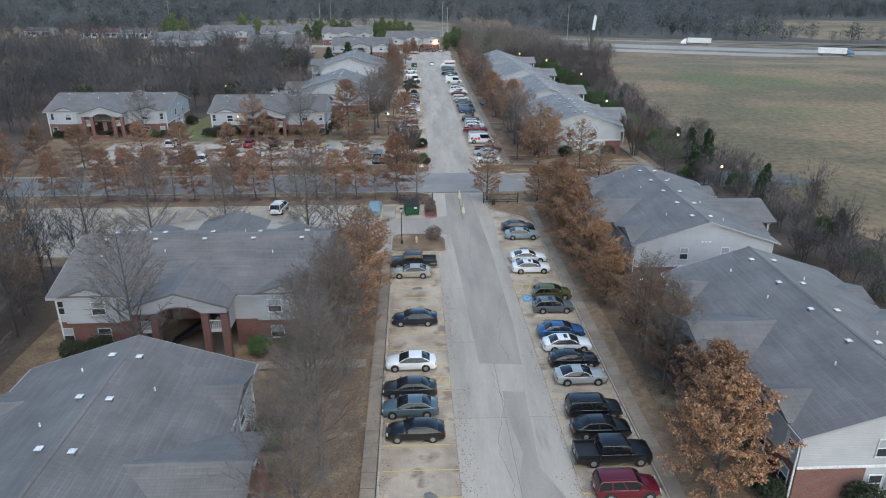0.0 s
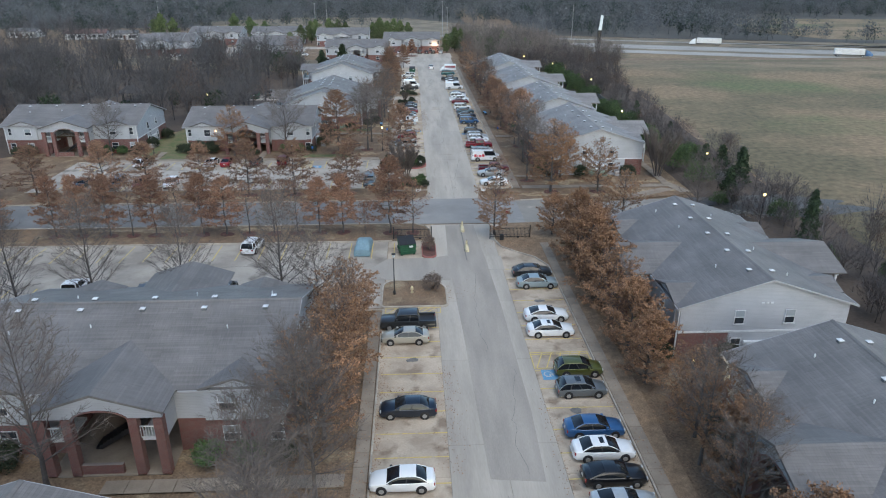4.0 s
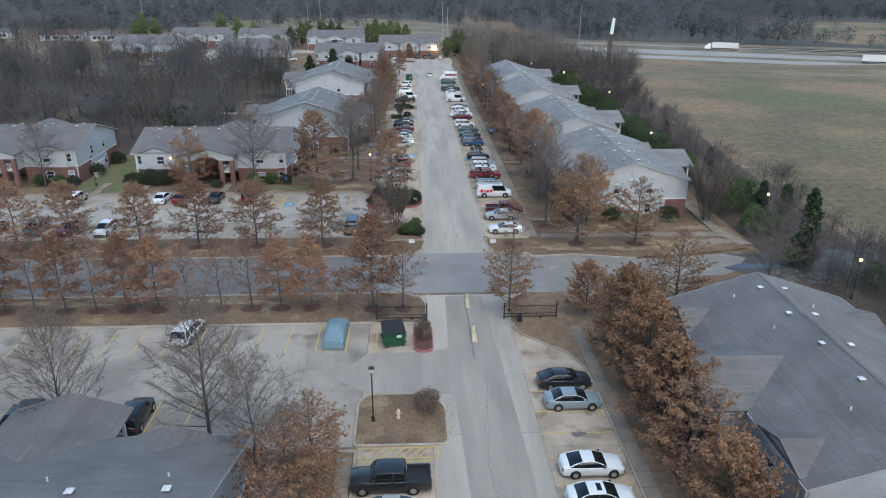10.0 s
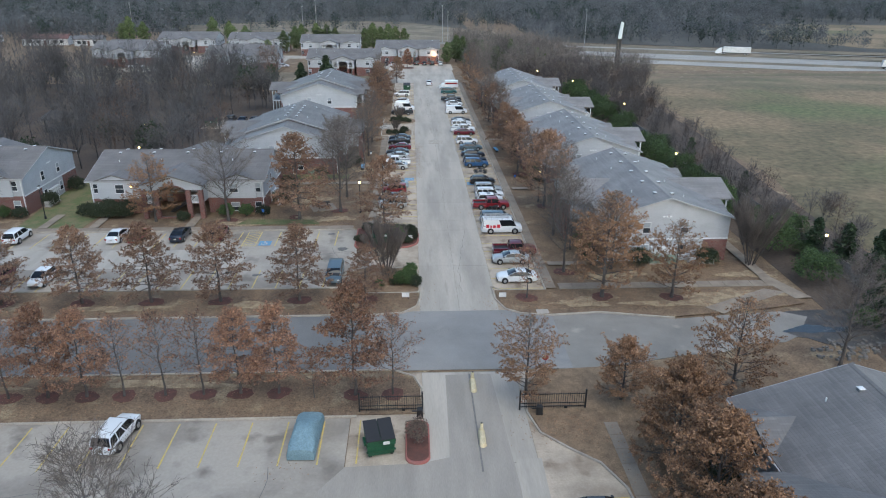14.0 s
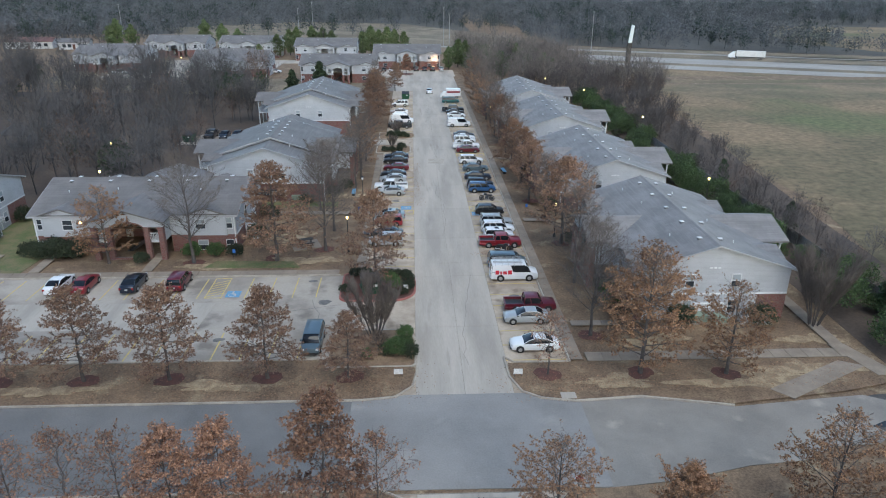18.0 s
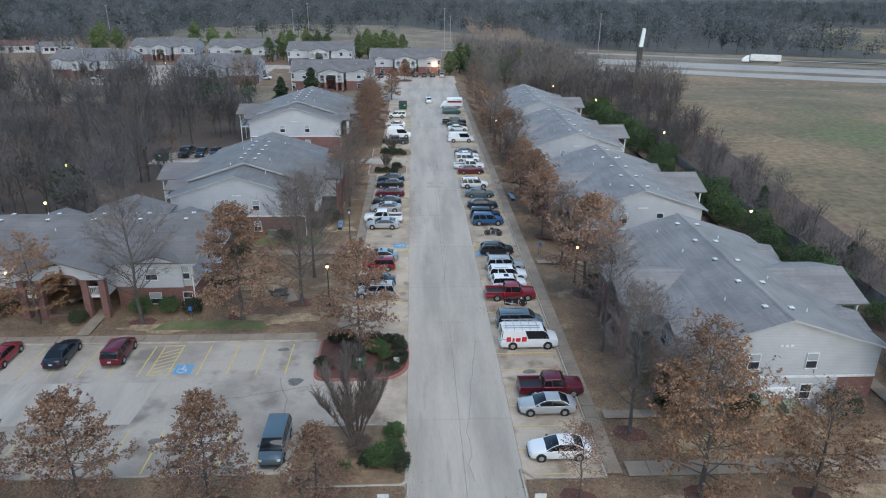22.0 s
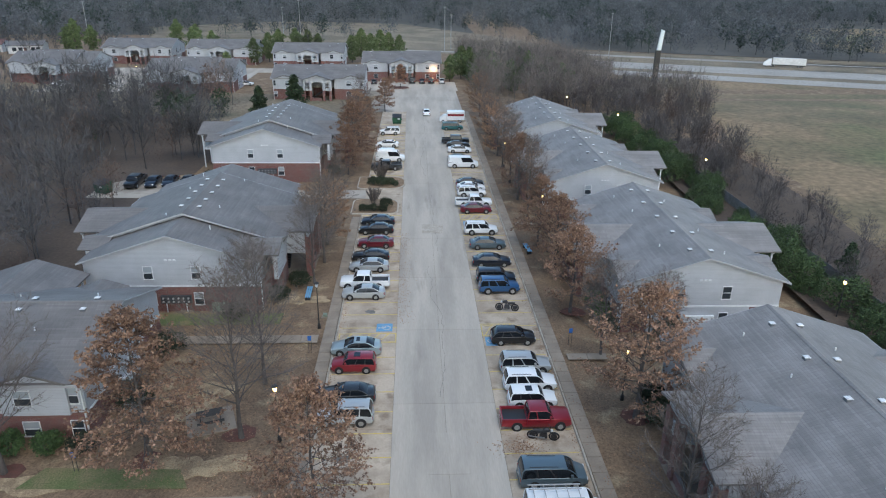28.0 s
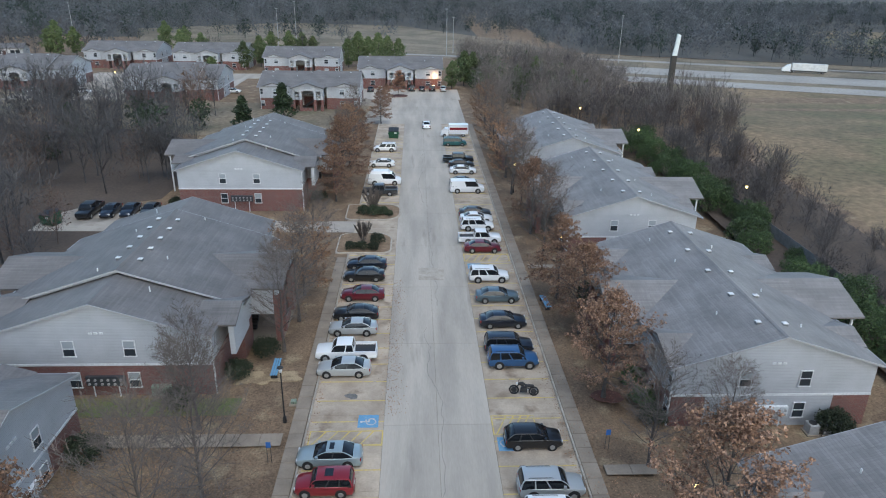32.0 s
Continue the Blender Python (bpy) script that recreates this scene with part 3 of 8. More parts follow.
# asphalt overlays and patches on the drive
def strips():
    lay = [("asphalt_patch", [(-1.3, 49.6), (2.4, 49.2), (2.7, 57), (2.6, 75), (2.3, 86), (1.8, 99), (-2.0, 99), (-2.2, 86), (-1.7, 70), (-1.5, 58)], M_ASPH, "grey asphalt overlay on concrete"),
           ("asphalt_patch", [(0.2, 20), (2.6, 20), (2.8, 33), (1.6, 36), (2.0, 45), (0.2, 45.2), (0.1, 42), (0.7, 37.5), (0.1, 35), (0.0, 31)], M_ASPH, "grey asphalt repair strip"),
           ("asphalt_patch", [(-9.3, 81.9), (-2.2, 81.5), (-2.0, 88.6), (-4.2, 88.0), (-9.4, 87.8), (-12, 84)], M_ASPH, "grey asphalt at the lot entrance"),
           ("asphalt_patch", [(-9.0, 99.88), (9.0, 99.7), (9.0, 109.6), (4.6, 110.6), (-4.6, 110.6), (-9.0, 110.02)], M_CROSS, "grey asphalt at the crossing"),
           ("concrete_patch", [(2.3, 84.2), (4.1, 84.0), (4.2, 88.2), (2.4, 88.2)], M_CONC, "pale new concrete patch"),
           ("concrete_patch", [(-1.4, 137.2), (1.4, 137.2), (1.4, 141.6), (-1.4, 141.6)], M_CONC, "pale new concrete patch"),
           ("concrete_patch", [(-1.3, 182.0), (1.5, 182.0), (1.5, 185.2), (-1.3, 185.2)], M_KERB, "pale new concrete patch"),
           ("asphalt_patch", [(-65, 122.2), (-24.6, 122.0), (-24.2, 127.6), (-65, 128)], M_CONC, "pale resurfaced concrete"),
           ]
    for k, (n, pts, mat, lab) in enumerate(lay):
        p = patch(n, pts, 0.006 + 0.002 * k, mat, lab, "road patch")
    # cracks run along the drive and across the lots
    rnd = random.Random(5)
    for y0, y1, x in ((25, 48, -0.8), (50, 64, 1.4), (66, 84, 0.1), (115, 134, 0.6), (146, 172, -0.3), (176, 198, 0.5), (208, 240, -0.4)):
        pts, yy, xx = [], y0, x
        while yy < y1:
            pts.append((xx, yy, 0.012))
            yy += rnd.uniform(0.5, 1.3)
            xx += rnd.uniform(-0.28, 0.28)
        g = Geo()
        w = 0.014
        g.loft([[(p[0] - w, p[1], 0.008), (p[0] + w, p[1], 0.008), (p[0], p[1], 0.016)] for p in pts])
        solid("pavement_crack", g, M_CRACK, "dark filled crack in the concrete drive", "crack", "", "structure")
    for x0, y0, ang, ln in ((-14.6, 88, -1.5, 9), (-14.5, 128, -1.3, 9), (-22, 84, -1.2, 8), (-33, 85, 0.2, 9), (-19, 125, 0.3, 8), (-17, 122.5, -1.2, 6)):
        pts, xx, yy = [], x0, y0
        for k in range(int(ln)):
            pts.append((xx, yy))
            xx += math.cos(ang) + rnd.uniform(-0.3, 0.3)
            yy += math.sin(ang) + rnd.uniform(-0.3, 0.3)
        px, py = -math.sin(ang) * 0.025, math.cos(ang) * 0.025
        g = Geo().loft([[(p[0] - px, p[1] - py, 0.004), (p[0] + px, p[1] + py, 0.004), (p[0], p[1], 0.02)] for p in pts])
        solid("pavement_crack", g, M_CRACK, "dark crack across the parking lot", "crack", "", "structure")


strips()


def kerb_line(name, pts, label="low concrete kerb", w=0.16, h=0.15, mat=None, closed=False):
    """A kerb that follows a line, a real step with a rounded top."""
    pts = [Vector((*p, 0)) for p in pts]
    rings = []
    n = len(pts)
    for i, p in enumerate(pts):
        a = pts[(i - 1) % n] if closed else pts[max(i - 1, 0)]
        b = pts[(i + 1) % n] if closed else pts[min(i + 1, n - 1)]
        d = (b - a).normalized()
        s = Vector((-d.y, d.x, 0)) * w / 2
        rings.append([p - s + Vector((0, 0, -0.1)), p - s + Vector((0, 0, h * 0.75)), p - s * 0.6 + Vector((0, 0, h)), p + s * 0.6 + Vector((0, 0, h)), p + s + Vector((0, 0, h * 0.75)), p + s + Vector((0, 0, -0.1))])
    if closed:
        rings.append(rings[0])
    return solid(name, Geo().loft(rings, cap=not closed), mat or M_KERB, label, "kerb", "", "structure")


def arc(cx, cy, r, a0, a1, n=8):
    return [(cx + r * math.cos(radians(a0 + (a1 - a0) * k / n)), cy + r * math.sin(radians(a0 + (a1 - a0) * k / n))) for k in range(n + 1)]


kerb_line("kerb_east_south", [(9.45, -16), (9.45, 82), (9.3, 85), (8.2, 87.5), (6.3, 89.2), (4.6, 91), (4.0, 93.6), (4.2, 97), (6.0, 99.5)])
kerb_line("kerb_west_south", [(-9.45, -16), (-9.45, 74.6)])
kerb_line("kerb_lot_south", [(-66, 93.45), (-9.0, 93.45)])
kerb_line("kerb_lot_south_rear", [(-66, 75.1), (-16, 75.1), (-13, 74.8), (-9.5, 74.6)])
kerb_line("kerb_street_south", [(-120, 99.85), (-6.4, 99.85), (-4.6, 98.8), (-4.0, 97.0), (-3.9, 93.6)])
kerb_line("kerb_street_north", [(-120, 110.05), (-8.2, 109.95), (-5.6, 110.3), (-4.2, 111.8), (-3.85, 114), (-3.9, 119.0)])
kerb_line("kerb_street_east", [(3.75, 116.0), (3.85, 113.0), (4.6, 110.8), (6.0, 109.8), (8.6, 109.3), (14, 109.75), (21, 108.3)])
kerb_line("kerb_east_turn", [(3.75, 116.0), (4.6, 115.2), (9.2, 115.1)])
kerb_line("kerb_east_north", [(9.45, 115.1), (9.45, 262)])
kerb_line("kerb_west_north", [(-9.45, 134.4), (-9.45, 189.0)])
kerb_line("kerb_west_far", [(-9.45, 207.0), (-9.45, 262)])
kerb_line("kerb_lot_north", [(-66, 134.05), (-12.2, 134.05)])
kerb_line("kerb_lot_north_front", [(-66, 116.15), (-12.0, 116.15)])

# the verges stand a little above the pavement
verges = [
    ("verge_east_south", [(9.55, 20), (9.55, 82), (9.4, 85.1), (8.3, 87.6), (6.4, 89.3), (4.75, 91), (4.15, 93.6), (4.35, 96.9), (6.1, 99.3), (14.0, 99.9), (14, 92), (12, 92), (12, 20)], M_LEAVES),
    ("verge_street", [(-120, 93.6), (-9.0, 93.6), (-4.05, 93.6), (-4.15, 97.0), (-4.75, 98.7), (-6.45, 99.7), (-120, 99.7)], M_GROUND),
    ("verge_north", [(-120, 110.2), (-8.2, 110.1), (-5.7, 110.5), (-4.35, 111.9), (-4.0, 114), (-4.05, 114.6), (-12, 116), (-120, 116)], M_GROUND),
    ("verge_east_north", [(4.0, 115.0), (4.0, 113.1), (4.75, 110.95), (6.1, 110.0), (8.6, 109.5), (14, 109.9), (21, 108.5), (31, 109.9), (35.5, 111), (35.5, 115), (9.5, 115)], M_GROUND),
]
for n_, p_, m_ in verges:
    patch(n_, p_, 0.10, m_, "grass verge strewn with brown oak leaves", "verge")


def island(name, pts, fill, label, kerb_mat=None):
    ob = thing(name, label, "traffic island", "", "structure")
    g = Geo().prism(pts, 2, -0.05, 0.12)
    part("bed", g, fill, ob)
    n = len(pts)
    cx, cy = sum(p[0] for p in pts) / n, sum(p[1] for p in pts) / n
    rings = []
    for p in pts + [pts[0]]:
        d = Vector((p[0] - cx, p[1] - cy)).normalized() * 0.16
        rings.append([(p[0] - d.x * 0.4, p[1] - d.y * 0.4, -0.05), (p[0] - d.x * 0.4, p[1] - d.y * 0.4, 0.15), (p[0] + d.x * 0.4, p[1] + d.y * 0.4, 0.16), (p[0] + d.x, p[1] + d.y, 0.12), (p[0] + d.x, p[1] + d.y, -0.05)])
    part("kerb", Geo().loft(rings, cap=False), kerb_mat or M_KERB, ob, "worn kerb edging")
    return ob


def rounded(x0, x1, y0, y1, r=(1, 1, 1, 1), n=6):
    """Outline of a box with its corners rounded, from the lower right round to the left."""
    out = []
    for cx, cy, a, rr in ((x1 - r[0], y0 + r[0], -90, r[0]), (x1 - r[1], y1 - r[1], 0, r[1]), (x0 + r[2], y1 - r[2], 90, r[2]), (x0 + r[3], y0 + r[3], 180, r[3])):
        out += arc(cx, cy, max(rr, 0.02), a, a + 90, n)
    return out


island("island_south", rounded(-9.6, -2.9, 75.2, 81.4, (0.5, 2.4, 1.4, 0.4)), M_GROUND, "leaf-strewn planting island with a pale worn kerb")
island("island_gate", rounded(-5.2, -3.6, 88.0, 92.6, (0.7, 0.7, 0.7, 0.7)), M_MULCH, "narrow planting island with faded red kerb", M_REDK)
island("island_north_lower", rounded(-11.6, -4.0, 114.8, 121.2, (0.5, 2.2, 1.6, 0.4)), M_LEAVES, "leaf-strewn island with clipped shrubs at the lot entrance", M_KERB)
island("island_north_upper", rounded(-11.7, -4.0, 127.5, 134.2, (2.3, 2.2, 0.4, 1.0)), M_MULCH, "red mulch island with shrubs and a faded red kerb", M_REDK)
island("island_far_lower", rounded(-10.9, -4.6, 189.4, 195.8, (1.0, 2.2, 1.4, 0.4)), M_LEAVES, "mulched island with low shrubs", M_KERB)
island("island_far_upper", rounded(-10.9, -3.8, 200.8, 207.0, (2.2, 2.0, 0.4, 1.0)), M_LEAVES, "mulched island with low shrubs", M_KERB)
island("island_end", rounded(-8.0, -3.6, 294, 299, (2, 2, 2, 2)), M_MULCH, "round mulched island under a small tree", M_KERB)


def stall_lines():
    """Painted bay lines."""
    ys = [30.6 + 2.68 * k for k in range(17)]
    for x0, x1, rows in ((-9.2, -3.95, ys), (3.95, 9.2, [30.6 + 2.68 * k for k in range(21)]),
                         (3.95, 9.2, [115.6 + 2.62 * k for k in range(56)]), (-9.2, -3.95, [136.4 + 2.62 * k for k in range(21)]), (-9.2, -3.95, [208.2 + 2.62 * k for k in range(16)])):
        for y in rows:
            solid("bay_line", Geo().box(x0, x1, y - 0.05, y + 0.05, -0.01, 0.012), M_YELLOW, "worn yellow parking bay line", "road marking", "", "structure")
    for x0, n, d, y0, y1 in ((-8.65, 22, -2.68, 88.1, 93.0), (-22.3, 15, -2.72, 76.0, 81.2), (-14.25, 21, -2.45, 128.6, 133.5), (-14.3, 20, -2.5, 116.5, 121.3)):
        for k in range(n):
            x = x0 + k * d
            solid("bay_line", Geo().box(x - 0.055, x + 0.055, y0, y1, -0.01, 0.014), M_YELLOW, "worn yellow parking bay line", "road marking", "", "structure")


def hatch(x0, x1, y0, y1, n=5, along_x=True):
    g = Geo()
    for a, b, c, d in ((x0, x1, y0, y0 + 0.1), (x0, x1, y1 - 0.1, y1), (x0, x0 + 0.1, y0 + 0.1, y1 - 0.1), (x1 - 0.1, x1, y0 + 0.1, y1 - 0.1)):
        g.box(a, b, c, d, 0.002, 0.019)
    for k in range(n):
        if along_x:
            a = x0 + 0.2 + (x1 - x0 - 1.0) * k / n
            g.prism([(a, y0 + 0.1), (a + 0.11, y0 + 0.1), (a + 1.0, y1 - 0.1), (a + 0.89, y1 - 0.1)], 2, 0.002, 0.019)
        else:
            a = y0 + 0.2 + (y1 - y0 - 1.0) * k / n
            g.prism([(x0 + 0.1, a), (x0 + 0.1, a + 0.11), (x1 - 0.1, a + 1.0), (x1 - 0.1, a + 0.89)], 2, 0.002, 0.019)
    solid("hatched_bay", g, M_YELLOW, "yellow hatched no-parking zone", "road marking", "", "structure")


def access_sign(x, y, turn=0.0, wide=1.5):
    """Blue painted square with a white wheelchair symbol."""
    ob = thing("access_marking", "blue painted square with white wheelchair symbol", "road marking", "", "structure", pose(x, y, 0.0, 0, 0, turn))
    part("square", Geo().box(-wide / 2, wide / 2, -wide / 2, wide / 2, 0.002, 0.014), M_BLUE, ob)
    g = Geo()
    pts = arc(-0.1, -0.2, 0.36, 100, 380, 14)
    g.loft([[(px * 0.85 - 0.015, py * 0.85 - 0.03, 0.018), (px * 1.08 + 0.01, py * 1.08 + 0.01, 0.018), (px, py, 0.022)] for px, py in pts])
    g.box(-0.14, -0.02, -0.1, 0.38, 0.018, 0.022).box(-0.02, 0.3, -0.12, 0.0, 0.018, 0.022).box(0.22, 0.33, -0.45, -0.12, 0.018, 0.0215).box(-0.02, 0.2, 0.12, 0.22, 0.018, 0.022)
    g.prism(arc(-0.08, 0.5, 0.11, 0, 330, 8), 2, 0.018, 0.022)
    part("symbol", g, M_MARK, ob, "white wheelchair symbol")


stall_lines()
hatch(3.95, 9.2, 63.1, 65.8)
hatch(-9.2, -3.95, 45.4, 47.6)
hatch(-9.2, -3.6, 73.8, 75.0, 7)
hatch(-25.75, -24.0, 128.7, 133.6, 6, False)
hatch(-9.2, -3.95, 154.6, 156.3)
hatch(3.95, 7.2, 155.6, 157.9, 4)
hatch(3.95, 9.2, 187.0, 189.2)
access_sign(5.2, 62.1, -90)
access_sign(-22.95, 129.6, 0)
access_sign(-5.1, 157.4, 90)
access_sign(4.9, 154.6, -90)
access_sign(5.0, 185.6, -90)


def sidewalk(name, label, rows):
    ob = thing(name, label, "sidewalk", "", "structure")
    for x0, w, y0, y1, across in rows:
        slabs(ob, "paving_slab", x0, w, y0, y1, 1.55, M_WALK, 0.03, 0.13, across)
    return ob


def sidewalks():
    sidewalk("pavement_east_south", "pale concrete sidewalk along the parking bays", [(9.56, 1.05, 22, 92, False)])
    sidewalk("pavement_east_north", "concrete sidewalk along the parking bays, dusted with leaves", [(9.56, 1.1, 115.4, 262, False), (115.1, 1.5, 11.0, 35.2, True), (121.5, 1.0, 11.0, 15.5, True), (151.2, 1.0, 11.0, 14.5, True), (184.8, 1.0, 11.0, 15.5, True)])
    sidewalk("pavement_west_north", "concrete sidewalk with leaves beside the parking bays", [(-10.65, 1.1, 136, 188, False), (154.6, 1.4, -34, -11.0, True)])
    sidewalk("pavement_west_south", "leaf-strewn concrete sidewalk", [(-10.62, 1.05, 22, 74, False), (49.2, 1.3, -27, -11.1, True)])
    sidewalk("pavement_lot_north", "concrete sidewalk along the lot, leading to a house", [(134.15, 1.3, -64, -12.4, True), (-47.0, 1.2, 135.6, 139.5, False), (-34.6, 1.2, 135.6, 141.0, False), (-53.5, 1.2, 135.6, 141, False)])
    sidewalk("pavement_rear_east", "narrow concrete path behind the houses", [(33.8, 1.3, 116.7, 150, False)])


# bare soil, mulch rings and leaf drifts
def litter():
    rnd = random.Random(11)
    for k, (x, y, rx, ry) in enumerate([(13, 112, 3.5, 0.9), (24, 111.5, 5, 1.0), (18, 118.5, 3, 1.2), (29, 113.2, 4, 1.1), (-17, 138.5, 3, 1.4), (-28, 137, 3, 0.7), (-19, 146, 2.5, 2), (-14.5, 163.5, 2.6, 1.2), (-34, 112, 3.5, 0.8), (-20, 112.2, 3, 0.8), (-47, 112.6, 4, 0.8), (-25, 98.3, 5, 0.6), (-42, 98.4, 5, 0.6), (33, 118.5, 2.4, 1.0), (31.5, 113.0, 3.0, 0.7)]):
        ring = blob(x, y, rx, ry, 54, 0.62, k)
        patch("bare_soil_patch", ring, (0.115 if 93 < y < 116.2 else -0.02) + 0.004 * (k % 3), M_DIRT, "bare patch of pale sandy soil", "soil")
    for k, (x, y, r) in enumerate([(-7.2, 46.2, 0.5), (-6.0, 33.5, 0.45), (6.4, 128.3, 0.5), (-6.6, 160.6, 0.5), (6.2, 57, 0.5), (-15, 132.6, 0.45), (-13.2, 127.4, 0.7), (-7.3, 139, 0.5), (5.8, 152, 0.5), (-6.5, 65, 0.5), (6.7, 76, 0.5), (-22, 120, 0.5)]):
        patch("oil_stain", blob(x, y, r, r * 0.7, 16, 0.3, 80 + k), 0.017, M_STAIN, "dark oil stain on a parking bay", "stain")


litter()
patch("lawn", [(-56.5, 135.6), (-48, 135.6), (-46.2, 160), (-54.5, 166), (-57.5, 152)], -0.01, M_LAWN, "strip of green lawn between two houses", "lawn")
patch("lawn_strip", [(-34, 158.2), (-15, 158.4), (-15, 160.5), (-34, 160.8)], -0.01, M_LAWN, "strip of green grass before a brick wall", "lawn")
patch("lawn_front", [(-28, 136.6), (-17, 136.4), (-18, 138.2), (-27, 138.6)], 0.0, M_LAWN, "thin green grass before a house", "lawn")

patch("far_lawn", [(-118, 280), (-84, 264), (-44, 250), (-14, 252), (-12, 283), (-52, 287), (-60, 300), (-118, 304)], -0.015, M_TANGRASS, "tan winter lawn round the far houses", "lawn")
patch("path_street", [(24.8, 110.3), (26.1, 108.9), (34.8, 113.5), (32.9, 114.45)], 0.13, M_WALK, "worn concrete path slanting to the street", "sidewalk")
patch("path_east", [(33.6, 117.2), (35.1, 117.2), (36.9, 112.2), (35.0, 112.0)], 0.135, M_WALK, "concrete path slanting up from the street", "sidewalk")
inlet = thing("storm_inlet", "concrete storm drain inlet in the kerb", "drain", "", "structure", pose(8.2, 109.9, 0.0))
part("cover", Geo().box(-0.6, 0.6, -0.35, 0.45, 0.08, 0.17), M_CONC, inlet, "pale concrete cover")
part("mouth", Geo().box(-0.5, 0.5, -0.42, -0.34, 0.0, 0.09), M_IRON, inlet, "dark drain mouth")
patch("far_woods_floor_west", [(-900, 470), (-400, 445), (30, 462), (30, 1600), (-1600, 1600), (-1600, 470)], -0.03, M_FARFLOOR, "dark floor of the distant woods", "ground")

patch("far_woods_floor", [(30, 462), (75, 446), (150, 418), (420, 330), (900, 180), (1600, 200), (1600, 1600), (30, 1600)], -4.5, M_FARFLOOR, "dark floor of the distant woods beyond the highway", "ground")

# highway, on lower ground
for nm, lab, n0, n1, mat in (("road_highway_near", "pale concrete highway lanes in the distance", -6.0, 8.0, M_HIGHWAY), ("highway_median", "dry grass median of the highway", 8.0, 17.0, M_TANGRASS), ("road_highway_far", "pale far lanes of the highway", 17.0, 38.0, M_HIGHWAY), ("highway_verge", "tan verge beyond the highway", 38.0, 58.0, M_TANGRASS), ("road_frontage", "thin frontage road beyond the highway", 58.0, 65.0, M_HIGHWAY), ("highway_far_verge", "tan verge before the far woods", 65.0, 80.0, M_TANGRASS)):
    line = [(-60, 404), (22, 384), (52, 371), (82, 360), (125, 343), (183, 322), (300, 284), (700, 150)]
    pts = [(x, y + n0) for x, y in line] + [(x, y + n1 * (1 + max(0, x - 100) * 0.0006)) for x, y in reversed(line)]
    patch(nm, [p for p in pts if p[0] > 20], -4.52, mat, lab, "road" if "road" in nm else "verge")


# ---- houses ----
EAVE, PITCH = 5.25, 0.32


def gable_roof(g, x0, x1, y0, y1, z, over=0.45, thick=0.16):
    """Two slopes with the ridge along x, resting on walls whose tops stand at z."""
    yc, half = (y0 + y1) / 2, (y1 - y0) / 2
    top = z + half * PITCH
    low = z - over * PITCH
    a, b = x0 - over, x1 + over
    g.slab((a, y0 - over, low + thick), (b, y0 - over, low + thick), (b, yc, top + thick), (a, yc, top + thick), thick)
    g.slab((b, y1 + over, low + thick), (a, y1 + over, low + thick), (a, yc, top + thick), (b, yc, top + thick), thick)
    return top


def cross_roof(g, x0, x1, yf, yb, z, front, over=0.4, thick=0.17):
    """A cross gable with the ridge along y from the front yf to where it runs into the main slope at yb."""
    xc, half = (x0 + x1) / 2, (x1 - x0) / 2
    top, low = z + half * PITCH, z - over * PITCH
    a = yf - over * front
    g.slab((x0 - over, a, low + thick), (x0 - over, yb, low + thick), (xc, yb, top + thick), (xc, a, top + thick), thick)
    g.slab((x1 + over, yb, low + thick), (x1 + over, a, low + thick), (xc, a, top + thick), (xc, yb, top + thick), thick)
    return top


def window(parent, x, z, face, y, w=0.95, h=1.45, turned=False, blind=True, sill=True):
    """A sash window that stands in the wall: frame, two panes and a sill. face: -1 or 1, the way it looks along y (along x if turned)."""
    def bx(g, a, b, d0, d1, z0, z1):
        lo, hi = sorted((y + face * d0, y + face * d1))
        return g.box(lo, hi, a, b, z0, z1) if turned else g.box(a, b, lo, hi, z0, z1)
    # dark backing slab: the room's shade is put into its colour
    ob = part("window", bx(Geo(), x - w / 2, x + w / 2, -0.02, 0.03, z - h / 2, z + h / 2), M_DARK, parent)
    fr = Geo()
    t = 0.05
    for a, b, c, d in ((x - w / 2 - t, x - w / 2, z - h / 2, z + h / 2 + t), (x + w / 2, x + w / 2 + t, z - h / 2, z + h / 2 + t), (x - w / 2, x + w / 2, z + h / 2, z + h / 2 + t), (x - w / 2, x + w / 2, z - 0.03, z + 0.03)):
        bx(fr, a, b, 0.0, 0.08, c, d)
    part("frame", fr, M_TRIM, ob, "white window frame")
    if sill:
        part("sill", bx(Geo(), x - w / 2 - 0.1, x + w / 2 + 0.1, 0.0, 0.12, z - h / 2 - 0.08, z - h / 2), M_TRIM, ob)
    part("pane", bx(Geo(), x - w / 2, x + w / 2, 0.031, 0.045, z + 0.03, z + h / 2), M_BLIND if blind else M_PANE, ob, "glass pane")
    part("pane", bx(Geo(), x - w / 2, x + w / 2, 0.031, 0.05, z - h / 2, z - 0.03), M_PANE, ob, "dark glass pane")
    return ob


def railing(parent, x0, x1, y, z, turned=False):
    g = Geo()
    def bx(a, b, c, d, z0, z1):
        return g.box(c, d, a, b, z0, z1) if turned else g.box(a, b, c, d, z0, z1)
    bx(x0, x1, y - 0.04, y + 0.04, z + 0.95, z + 1.03)
    bx(x0, x1, y - 0.03, y + 0.03, z + 0.1, z + 0.16)
    n = int((x1 - x0) / 0.16)
    for k in range(n + 1):
        a = x0 + (x1 - x0) * k / max(n, 1)
        bx(a - 0.022, a + 0.022, y - 0.02, y + 0.02, z + 0.1, z + 0.97)
    return part("railing", g, M_TRIM, parent, "white balcony railing")


